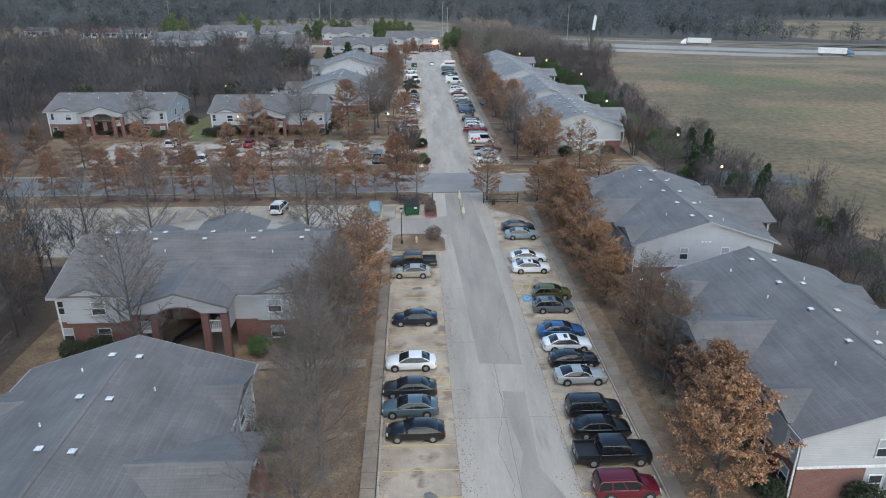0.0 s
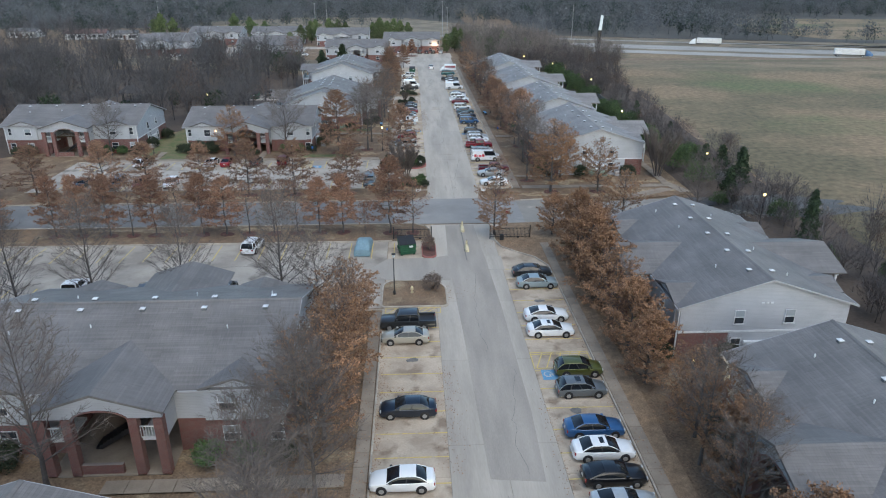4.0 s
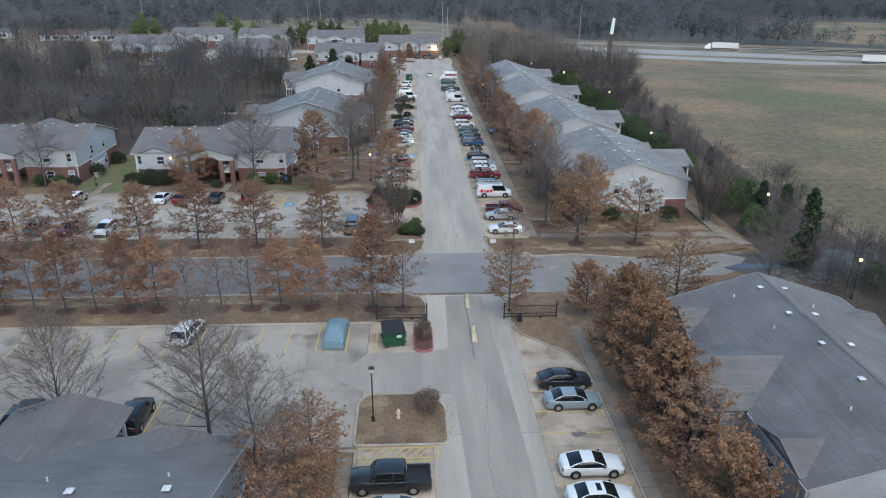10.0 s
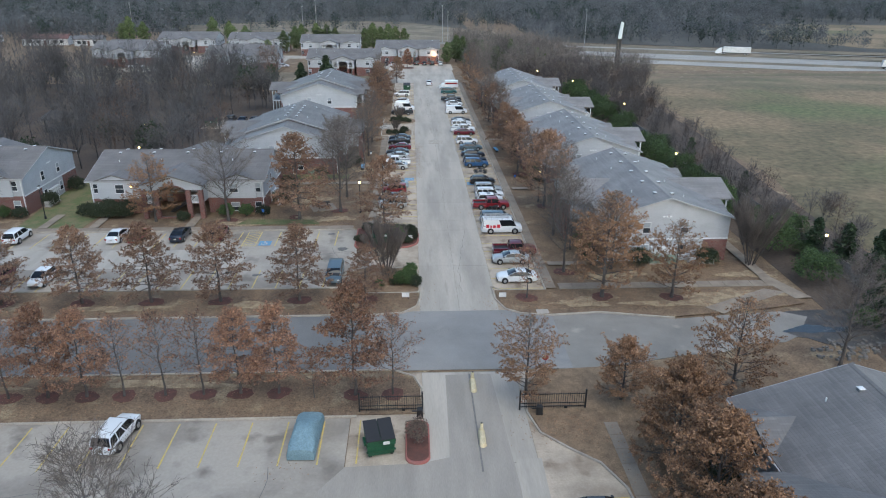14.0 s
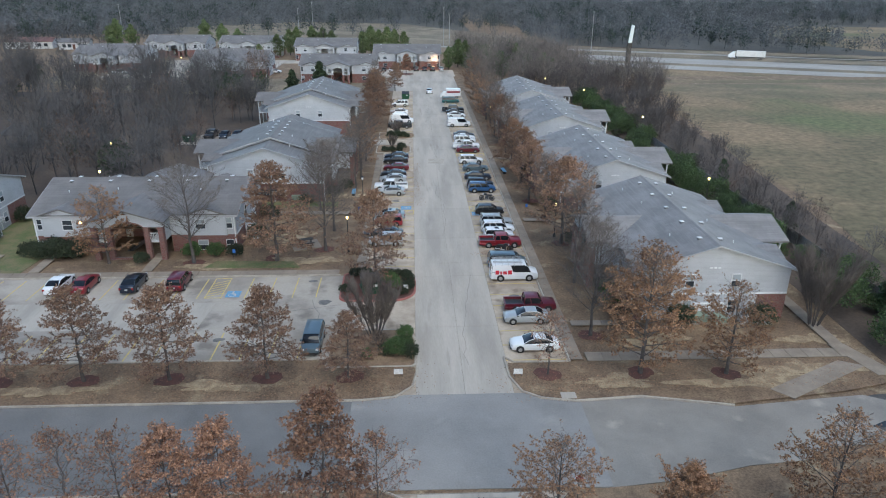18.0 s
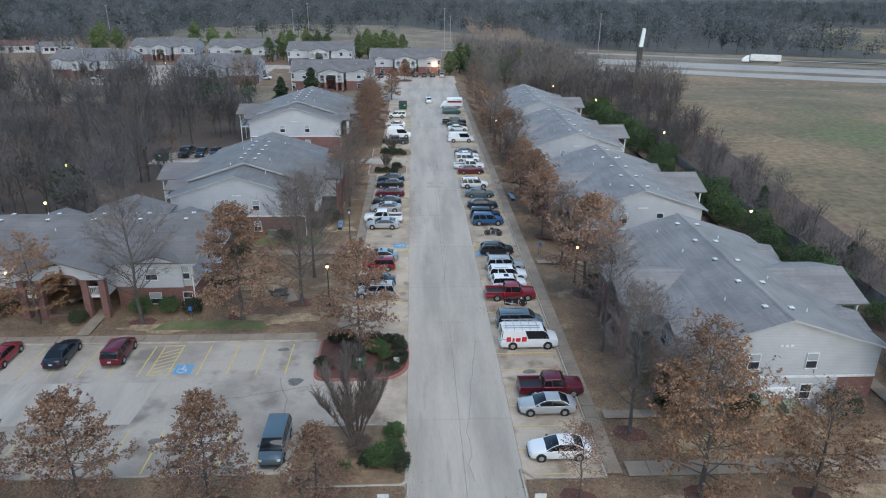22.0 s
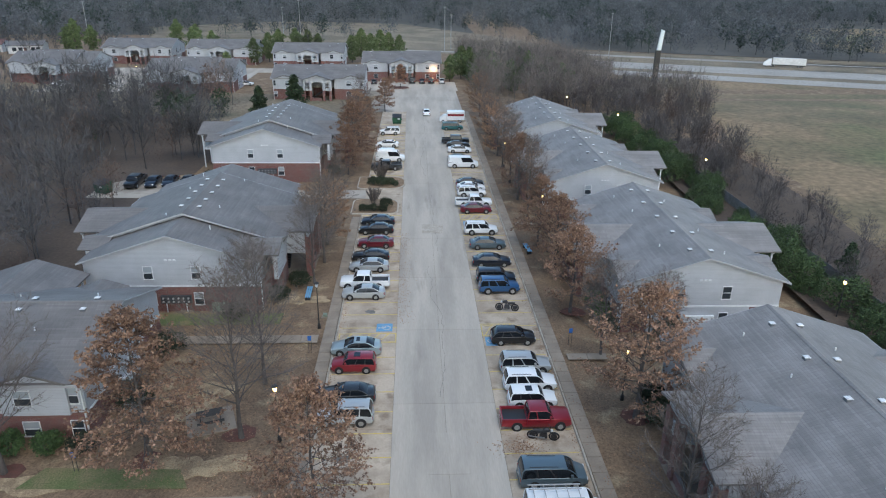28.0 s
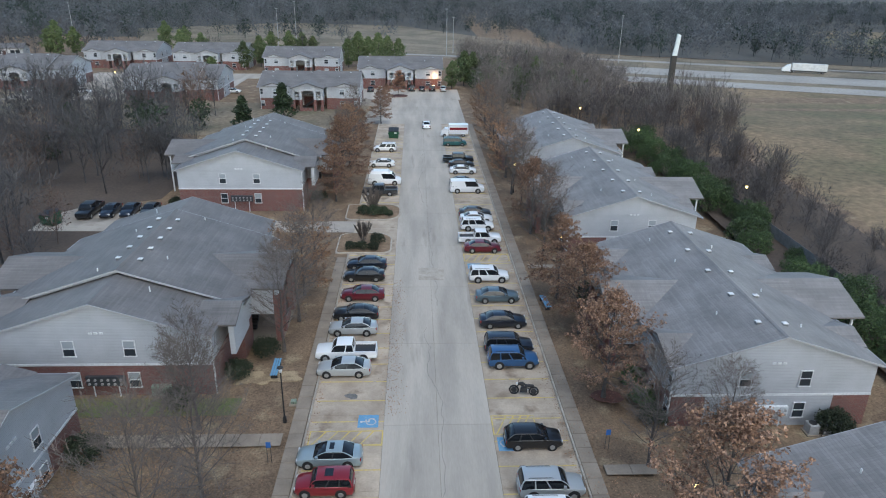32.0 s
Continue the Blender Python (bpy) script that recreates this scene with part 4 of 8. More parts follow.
def arch_wall(w, h, spring, x0, x1, y0, y1, z_top, n=14):
    """A gabled front wall with a round-headed opening, in the x-z plane between y0 and y1."""
    xc = (x0 + x1) / 2
    g = Geo()
    pts = []
    for k in range(n + 1):
        a = math.pi * k / n
        pts.append((xc - w / 2 * math.cos(a), spring + (h - spring) * math.sin(a)))
    for (xa, za), (xb, zb) in zip(pts, pts[1:]):
        top = lambda x: z_top + ((x1 - x0) / 2 - abs(x - xc)) * PITCH - 0.03
        g.prism([(xa, za), (xb, zb), (xb, top(xb)), (xa, top(xa))], 1, y0, y1)
    return g, pts


def house(label, m, half=7.5, length=24.0, step=0.0, seed=0, lamp=None, brick_ends=False, panel=(-3.0, 3.1), rx=0.0, meters=1, far=False, pale=False, wing=4.2, group="two-storey apartment houses"):
    """Two-storey apartment house. Ridge along local x, the entrance with its arch and stairs on the local -y side. step: length of the narrower end bays."""
    rnd = random.Random(seed)
    ob = thing("apartment_house", label, "house", group, "", m)
    L = length / 2
    inner = 4.05
    roof_along, roof_across = (M_ROOF_PALE, M_ROOFX_PALE) if pale else (M_ROOF, M_ROOFX)
    zb = 2.65
    core = L - step
    hb = half - 1.2 if step else half
    # walls: brick below, siding above, each half of the house and the rear hall
    for s in (-1, 1):
        a, b = sorted((s * inner, s * core))
        part("wall", Geo().box(a, b, -half, half, -1.0, zb), M_BRICK, ob, "red brick ground floor wall")
        part("wall", Geo().box(a, b, -half - 0.02, half + 0.02, zb, EAVE), M_SIDING, ob, "pale lap siding upper wall")
        if step:
            a, b = sorted((s * core, s * L))
            part("wall", Geo().box(a, b, -hb, hb, -1.0, zb), M_BRICK, ob, "red brick ground floor wall")
            part("wall", Geo().box(a, b, -hb - 0.02, hb + 0.02, zb, EAVE), M_SIDING, ob, "pale lap siding upper wall")
    part("wall", Geo().box(-inner, inner, -half + 5.2, half, -1.0, zb), M_BRICK, ob, "red brick hall wall")
    part("wall", Geo().box(-inner, inner, -half + 5.2, half, zb, EAVE), M_SIDING, ob, "pale siding hall wall")
    # gable triangles
    for s in (-1, 1):
        x = s * (core if step else L)
        part("gable", Geo().prism([(-half - 0.02, EAVE), (half + 0.02, EAVE), (0, EAVE + half * PITCH)], 0, x - s * 0.25, x + s * 0.015), M_SIDING, ob, "pale siding gable")
        if step:
            part("gable", Geo().prism([(-hb - 0.02, EAVE), (hb + 0.02, EAVE), (0, EAVE + hb * PITCH)], 0, s * L - s * 0.25, s * L + s * 0.015), M_SIDING, ob, "pale siding gable")
        a, b = sorted((s * L, s * L + s * 0.04))
        part("trim", Geo().box(a, b, -hb - 0.04, hb + 0.04, zb - 0.06, zb + 0.12), M_TRIM, ob, "white belt board")
    # roofs: main, end bays, porch, rear wing and small gables
    shingle = "grey asphalt shingle roof"
    g = Geo()
    top = gable_roof(g, -core, core, -half, half, EAVE)
    part("main_roof", g, roof_along, ob, shingle)
    if step:
        for s in (-1, 1):
            a, b = sorted((s * core + s * 0.3, s * L))
            g = Geo()
            gable_roof(g, a, b, -hb, hb, EAVE, over=0.44)
            part("end_roof", g, roof_along, ob, shingle)
    aw = 2.7 if far else 3.7
    front_w, rear, wing = 3.5 if far else 4.05, 2.9 if step else 3.2, 3.7 if step else wing
    g = Geo()
    cross_roof(g, -front_w, front_w, -half - 2.6, -half + front_w + 0.9, EAVE, 1, over=0.4)
    part("porch_roof", g, roof_across, ob, shingle)
    g = Geo()
    cross_roof(g, rx - wing, rx + wing, half + rear, half - wing - 0.7, EAVE - 0.1, -1)
    part("rear_roof", g, roof_across, ob, shingle)
    for x in (-8.4, 8.4):
        if x + 2.2 < core + 0.3 or not step:
            g = Geo()
            cross_roof(g, x - 2.3, x + 2.3, -half - 0.3, -half + 2.6, EAVE, 1, over=0.25)
            part("bay_roof", g, roof_across, ob, shingle)
            g = Geo()
            cross_roof(g, x * 0.86 - 1.9, x * 0.86 + 1.9, half + 0.3, half - 2.2, EAVE, -1, over=0.25)
            part("bay_roof", g, roof_across, ob, shingle)
    # ridge cap, fascia and gutters
    cap = Geo()
    cap.prism([(-0.2, top + 0.13), (0.2, top + 0.13), (0, top + 0.22)], 0, -core - 0.45, core + 0.45)
    part("ridge_cap", cap, roof_along, ob)
    for s in (-1, 1):
        y = s * (half + 0.47)
        z = EAVE - 0.45 * PITCH
        for a, b in ((-core - 0.45, -inner - 0.5 if s < 0 else -4.6), (inner + 0.5 if s < 0 else 4.6, core + 0.45)):
            part("gutter", Geo().box(a, b, min(y, y + s * 0.1), max(y, y + s * 0.1), z - 0.06, z + 0.12), M_SOFFIT, ob, "pale metal gutter")
    for t in (-1, 1):
        for yy, xx in ((half, core),) + (((hb, L),) if step else ()):
            x = t * (xx + 0.45)
            a, b = sorted((x, x + t * 0.04))
            z = EAVE - 0.45 * PITCH
            top_z = EAVE + yy * PITCH
            part("rake_board", Geo().prism([(-yy - 0.45, z + 0.01), (-yy - 0.45, z + 0.17), (0, top_z + 0.17), (yy + 0.45, z + 0.17), (yy + 0.45, z + 0.01), (0, top_z + 0.01)], 0, a, b), M_SOFFIT, ob, "pale rake board")
    for x in (-L + 0.15, L - 0.15):
        part("downpipe", Geo().box(x - 0.05, x + 0.05, -hb - 0.14, -hb - 0.03, -0.9, EAVE - 0.1), M_TRIM, ob, "white downpipe")
    # front bays: gable faces over the bay walls
    for x in (-8.4, 8.4):
        if x + 2.2 < core + 0.3 or not step:
            bay = Geo().prism([(x - 2.3, EAVE), (x + 2.3, EAVE), (x, EAVE + 2.3 * PITCH)], 1, -half - 0.3, -half + 0.1)
            bay.box(x - 2.3, x + 2.3, -half - 0.3, -half + 0.1, zb - 0.02, EAVE)
            part("bay_wall", bay, M_SIDING, ob, "pale siding bay with a small gable")
    # entrance porch: arch wall, brick piers, landing, stairs, balconies
    yf = -half - 2.3
    arch, pts = arch_wall(aw, 4.75 if far else 5.05, 4.25, -front_w, front_w, yf - 0.15, yf + 0.15, EAVE)
    for s in (-1, 1):
        a, b = sorted((s * aw / 2, s * front_w))
        arch.prism([(a, 4.5), (b, 4.5), (b, EAVE + (front_w - abs(b)) * PITCH - 0.03), (a, EAVE + (front_w - abs(a)) * PITCH - 0.03)], 1, yf - 0.15, yf + 0.15)
    part("porch_gable", arch.mesh("porch_gable", M_SIDING, weld=True), None, ob, "pale gable with a round arch over the entrance")
    g = Geo()
    g.loft([[(x, yf - 0.2, z), (x * 1.05, yf - 0.2, 4.25 + (z - 4.25) * 1.14), (x * 1.05, yf - 0.14, 4.25 + (z - 4.25) * 1.14), (x, yf - 0.14, z)] for x, z in pts])
    part("arch_trim", g, M_TRIM if far else M_BRICK, ob, "arch trim")
    for x in (-front_w + 0.25, -aw / 2 - 0.3, aw / 2 + 0.3, front_w - 0.25):
        part("pier", Geo().box(x - 0.3, x + 0.3, yf - 0.3, yf + 0.3, -1.0, 2.6 if far else 4.51), M_BRICK, ob, "red brick pier")
        if far:
            part("porch_post", Geo().box(x - 0.3, x + 0.3, yf - 0.2, yf + 0.2, 2.6, 4.51), M_SIDING, ob, "pale upper porch post")
    for s in (-1, 1):
        a, b = sorted((s * (aw / 2 + 0.6), s * (front_w - 0.5)))
        part("balcony", Geo().box(a - 0.15, b + 0.15, yf + 0.1, -half + 0.3, zb - 0.1, zb + 0.12), M_TRIM, ob, "white balcony deck")
        railing(ob, a, b, yf, zb + 0.1)
        part("side_wall", Geo().box(*sorted((s * front_w, s * (front_w - 0.15))), yf + 0.31, -half, zb, EAVE - 0.02), M_SIDING, ob)
        part("door", Geo().box(a + 0.05, a + 0.9, -half + 5.12, -half + 5.19, zb + 0.12, zb + 2.15), M_TRIM, ob, "white flat door")
        part("door", Geo().box(a + 0.05, a + 0.9, -half + 5.12, -half + 5.19, 0.02, 2.05), M_TRIM, ob, "white flat door")
    part("landing", Geo().box(-inner, inner, -half + 2.6, -half + 5.2, zb - 0.2, zb), M_WALK, ob, "concrete landing")
    prof = []
    for k in range(14):
        prof += [(-2.1 + 0.28 * k, 0.19 * k), (-2.1 + 0.28 * k, 0.19 * (k + 1))]
    prof += [(1.9, 0.19 * 14), (1.9, 0.19 * 14 - 0.35), (-1.7, 0.0)]
    st = Geo()
    st.loft([[(x, y, z) for x, z in prof] for y in (-half + 0.2, -half + 1.5)])
    part("low_wall", Geo().box(-1.94, 0.9, yf - 0.14, yf + 0.14, -1.0, 0.75), M_BRICK, ob, "low brick wall under the arch")
    part("stairs", st, M_STEEL, ob, "dark open stairs to the upper landing")
    railing(ob, -inner + 0.1, inner - 0.1, -half + 2.65, zb)
    part("porch_floor", Geo().box(-front_w, front_w, yf - 0.3, -half + 5.2, -1.0, 0.03), M_WALK, ob)
    # rear wing: two-storey porch on posts
    yr = half + rear
    tri = Geo().prism([(rx - wing, EAVE - 0.5), (rx + wing, EAVE - 0.5), (rx + wing, EAVE - 0.1), (rx, EAVE - 0.13 + wing * PITCH), (rx - wing, EAVE - 0.1)], 1, yr - 0.35, yr - 0.1)
    part("rear_gable", tri, M_SIDING, ob)
    part("rear_wall", Geo().box(rx - wing + 0.2, rx + wing - 0.2, half, yr - 1.9, zb, EAVE - 0.15), M_SIDING, ob)
    part("rear_wall", Geo().box(rx - wing + 0.2, rx + wing - 0.2, half, yr - 1.9, -1.0, zb), M_BRICK, ob)
    part("deck", Geo().box(rx - wing + 0.1, rx + wing - 0.1, yr - 1.9, yr - 0.2, zb - 0.12, zb + 0.06), M_TRIM, ob)
    railing(ob, rx - wing + 0.2, rx + wing - 0.2, yr - 0.25, zb)
    for x in (0.2 - wing, 0, wing - 0.2):
        part("post", Geo().box(rx + x - 0.08, rx + x + 0.08, yr - 0.33, yr - 0.17, -1.0, EAVE - 0.1), M_TRIM, ob, "white porch post")
    # windows: front, gable ends
    for z in (1.35, 4.1):
        for x in (-10.9, -7.7, 7.7, 10.9):
            if abs(x) < core - 0.4:
                y = -half - (0.3 if 6.1 < abs(x) < 10.7 and (8.4 + 2.2 < core + 0.3 or not step) and z > zb else 0.0)
                window(ob, x, z, -1, y - 0.02, 1.1 if abs(x) < 9 else 0.85, 1.15 if abs(x) < 9 else 1.25, blind=rnd.random() < 0.5, sill=not far)
        for s in (-1, 1):
            for y in (-2.25, 2.25):
                window(ob, y, z, s, s * (L + 0.02), 0.82, 1.25, turned=True, blind=rnd.random() < 0.65, sill=not far)
            window(ob, -hb + 1.3 if s < 0 else hb - 1.3, z, 1, half, blind=False, sill=not far)
    # white panel between the ground floor windows of the ends, with meters
    for s in (-1, 1):
        x = s * L
        a, b = sorted((x, x + s * 0.018))
        if not brick_ends:
            part("end_panel", Geo().box(a, b, panel[0], panel[1], -0.9, zb - 0.06), M_SIDING, ob, "pale siding panel")
        if far or s != meters:
            continue
        mp = part("meter_board", Geo().box(*sorted((x + s * 0.02, x + s * 0.3)), -1.55, 1.35, 0.95, 1.75), M_METERS if brick_ends else M_TRIM, ob, "board of electricity meters")
        for k in range(6):
            for zz in (1.15, 1.5):
                part("meter", Geo().tube([(x + s * 0.3, -1.3 + 0.48 * k, zz), (x + s * 0.42, -1.3 + 0.48 * k, zz)], 0.1, 7), M_GALV, mp, "round glass meter")
        for yy in (-1.0, 0.9):
            part("conduit", Geo().tube([(x + s * 0.16, yy, -0.8), (x + s * 0.16, yy, 0.95)], 0.05, 6), M_TRIM, mp)
        for k in range(3):
            part("wall_vent", Geo().box(*sorted((x + s * 0.02, x + s * 0.1)), -0.5 + k * 0.4, -0.25 + k * 0.4, 5.35, 5.5), M_TRIM, ob)
    # roof vents: pairs of hoods by the ridge, pipes
    def vent(x, y, big=True):
        z = EAVE + (half - abs(y)) * PITCH + 0.17
        ring = lambda r, zz: [(x - r, y - r, zz), (x + r, y - r, zz), (x + r, y + r, zz), (x - r, y + r, zz)]
        v = part("roof_vent", Geo().loft([ring(0.18, z - 0.14), ring(0.17, z + 0.02), ring(0.13, z + 0.15)]), M_GREYBOX, ob, "small metal roof vent")
        part("hood", Geo().loft([ring(0.20, z + 0.14), ring(0.205, z + 0.17), ring(0.13, z + 0.21)]), M_TRIM, v, "pale metal hood")
    n = 5 if not far else 3
    for k in range(n):
        x = -core + 2.2 + (2 * core - 4.4) * k / (n - 1)
        vent(x, -0.95)
        vent(x + 0.3, 0.95)
    for x, y in ((-9, -3.1), (-3.3, -2.6), (3.1, 2.4), (6.8, -2.9), (9.1, 2.6), (-6.2, 2.0)):
        z = EAVE + (half - abs(y)) * PITCH
        part("vent_pipe", Geo().tube([(x, y, z), (x, y, z + 0.42)], 0.055, 7), M_TRIM, ob, "white vent pipe")
    if lamp:
        part("porch_lamp", Geo().box(lamp[0] - 0.09, lamp[0] + 0.09, lamp[1] - 0.08, lamp[1] + 0.08, lamp[2], lamp[2] + 0.22), M_LAMP_O, ob, "lit orange wall lamp")
    return ob


E_ROT, W_ROT = -90, 90
house("pale siding apartment house with red brick base and grey roof", pose(24.6, 44.0, 0, 0, 0, E_ROT), seed=1, rx=0.2)
house("apartment house with grey shingle roof and white gable end", pose(24.4, 76.2, -0.45, 0, 0, E_ROT), seed=2, length=22.6, rx=0.3)
house("apartment house with arched entrance and balconies facing the drive", pose(24.65, 134.3, 0, 0, 0, E_ROT), seed=3, pale=True, length=23.1, panel=(-6.5, 4.6), rx=-0.2)
house("apartment house with grey roof in a shallow dip", pose(24.85, 169.1, -0.8, 0, 0, E_ROT), seed=4, pale=True, length=23.2, panel=(-5.0, 4.7), rx=-0.3)
house("apartment house beside dark shrubs, grey roof", pose(23.95, 201.4, -0.8, 0, 0, E_ROT), seed=5, pale=True, length=23.0, rx=0.0)
house("far apartment house with a grey hip-like roof", pose(22.9, 231.0, -0.8, 0, 0, E_ROT), seed=6, pale=True, length=23, rx=0.0)
house("apartment house with wide grey roof and side porch", pose(-26.3, 29.2, 0, 0, 0, W_ROT), seed=7, length=24)
house("apartment house with arched brick porch and shrubs in front", pose(-27.0, 61.6, 0), seed=8, length=23.0, half=7.9, wing=3.35)
house("apartment house with arched porch beyond the parking lot", pose(-37.0, 149.1, -0.55), seed=9, length=23.5, half=7.25, lamp=(-6.0, -7.95, 4.4))
house("apartment house beside a strip of lawn", pose(-69.6, 148.9, 0), seed=10, length=24.2)
house("stepped apartment house with brick end wall and meters", pose(-25.4, 173.4, 0, 0, 0, W_ROT), half=9.4, length=24.4, step=5.2, seed=11, brick_ends=True, meters=-1)
house("stepped apartment house with white gable end", pose(-25.2, 217.2, 0.45, 0, 0, W_ROT), half=9.4, length=25, step=5.2, seed=12, brick_ends=True, meters=-1)
far_group = "far apartment houses"
for x, y, rot, s in ((-5.8, 317.5, 0, 20), (-26.5, 285.5, 0, 21), (-37, 342, 0, 22), (-68, 352, 0, 23), (-97, 354, 0, 24), (-62, 296.5, 0, 25), (-106, 312, 0, 26)):
    house("far pale apartment house with brick base and grey roof", pose(x, y, 0, 0, 0, rot), seed=s, length=23, far=True, group=far_group, lamp=(9.6, -7.7, 3.3) if s == 20 else None, half=8.9 if s in (25, 26) else 7.5, step=5.0 if s in (25, 26) else 0.0)
wall_light = new("wall_light", bpy.data.lights.new("wall_light", "POINT"))
wall_light.data.energy, wall_light.data.color, wall_light.data.shadow_soft_size = 130, (1.0, 0.5, 0.2), 0.3
wall_light.location = (3.8, 309.0, 3.4)


def cottage(label, x, y, turn, w, d, roof):
    """A low far-off house: walls, gable roof, door and windows."""
    ob = thing("cottage", label, "house", "far cottages", "", pose(x, y, 0, 0, 0, turn))
    part("wall", Geo().box(-w / 2, w / 2, -d / 2, d / 2, -0.5, 2.9), M_FARWALL, ob, "pale walls")
    g = Geo()
    gable_roof(g, -w / 2, w / 2, -d / 2, d / 2, 2.9)
    part("roof", g, roof, ob, "low gable roof")
    for s in (-1, 1):
        part("gable", Geo().prism([(-d / 2, 2.9), (d / 2, 2.9), (0, 2.9 + d / 2 * PITCH)], 0, s * w / 2 - s * 0.2, s * w / 2), M_FARWALL, ob)
    part("door", Geo().box(-0.5, 0.5, -d / 2 - 0.06, -d / 2, 0, 2.1), M_MULCH, ob, "dark door")
    for wx in (-w * 0.32, -w * 0.14, w * 0.22, w * 0.36):
        part("window", Geo().box(wx - 0.7, wx + 0.7, -d / 2 - 0.05, -d / 2, 0.9, 2.2), M_PANE, ob, "dark window")


M_REDROOF = shingles("red_brown_shingles", (0.20, 0.10, 0.085), (0.17, 0.085, 0.075))
cottage("low pale house with a red-brown roof among far woods", -170, 381, 8, 19, 9, M_REDROOF)
cottage("low pale house with a grey roof among far woods", -150, 378, 12, 12, 8, M_ROOF)
cottage("low pale house with a grey roof among far woods", -206, 392, -6, 15, 9, M_ROOF)


M_DARKROOF = shingles("weathered_dark_shingles", (0.075, 0.066, 0.062), (0.055, 0.048, 0.045))


def gazebo(x, y):
    """Six-sided pavilion in the woods: posts, rail, pointed roof."""
    ob = thing("gazebo", "small dark six-sided wooden gazebo among bare trees", "gazebo", "", "", pose(x, y, height(x, y)))
    ring = [(math.cos(k * math.pi / 3), math.sin(k * math.pi / 3)) for k in range(6)]
    part("floor", Geo().prism([(c * 2.6, s * 2.6) for c, s in ring], 2, -0.2, 0.25), M_WOODBENCH, ob)
    g = Geo().loft([[(c * 3.1, s * 3.1, 2.6) for c, s in ring], [(c * 3.0, s * 3.0, 2.75) for c, s in ring], [(c * 0.5, s * 0.5, 4.3) for c, s in ring]])
    roof = part("roof", g, M_DARKROOF, ob, "dark pointed shingle roof")
    part("cupola", Geo().loft([[(c * 0.45, s * 0.45, 4.3) for c, s in ring], [(c * 0.45, s * 0.45, 4.7) for c, s in ring], [(c * 0.05, s * 0.05, 5.2) for c, s in ring]]), M_DARKROOF, roof)
    for (c, s), (e, f) in zip(ring, ring[1:] + ring[:1]):
        part("post", Geo().box(c * 2.4 - 0.08, c * 2.4 + 0.08, s * 2.4 - 0.08, s * 2.4 + 0.08, 0.2, 2.65), M_WOODBENCH, ob)
        part("rail", Geo().tube([(c * 2.4, s * 2.4, 1.1), (e * 2.4, f * 2.4, 1.1)], 0.05, 5), M_WOODBENCH, ob)


gazebo(-79.4, 196.3)


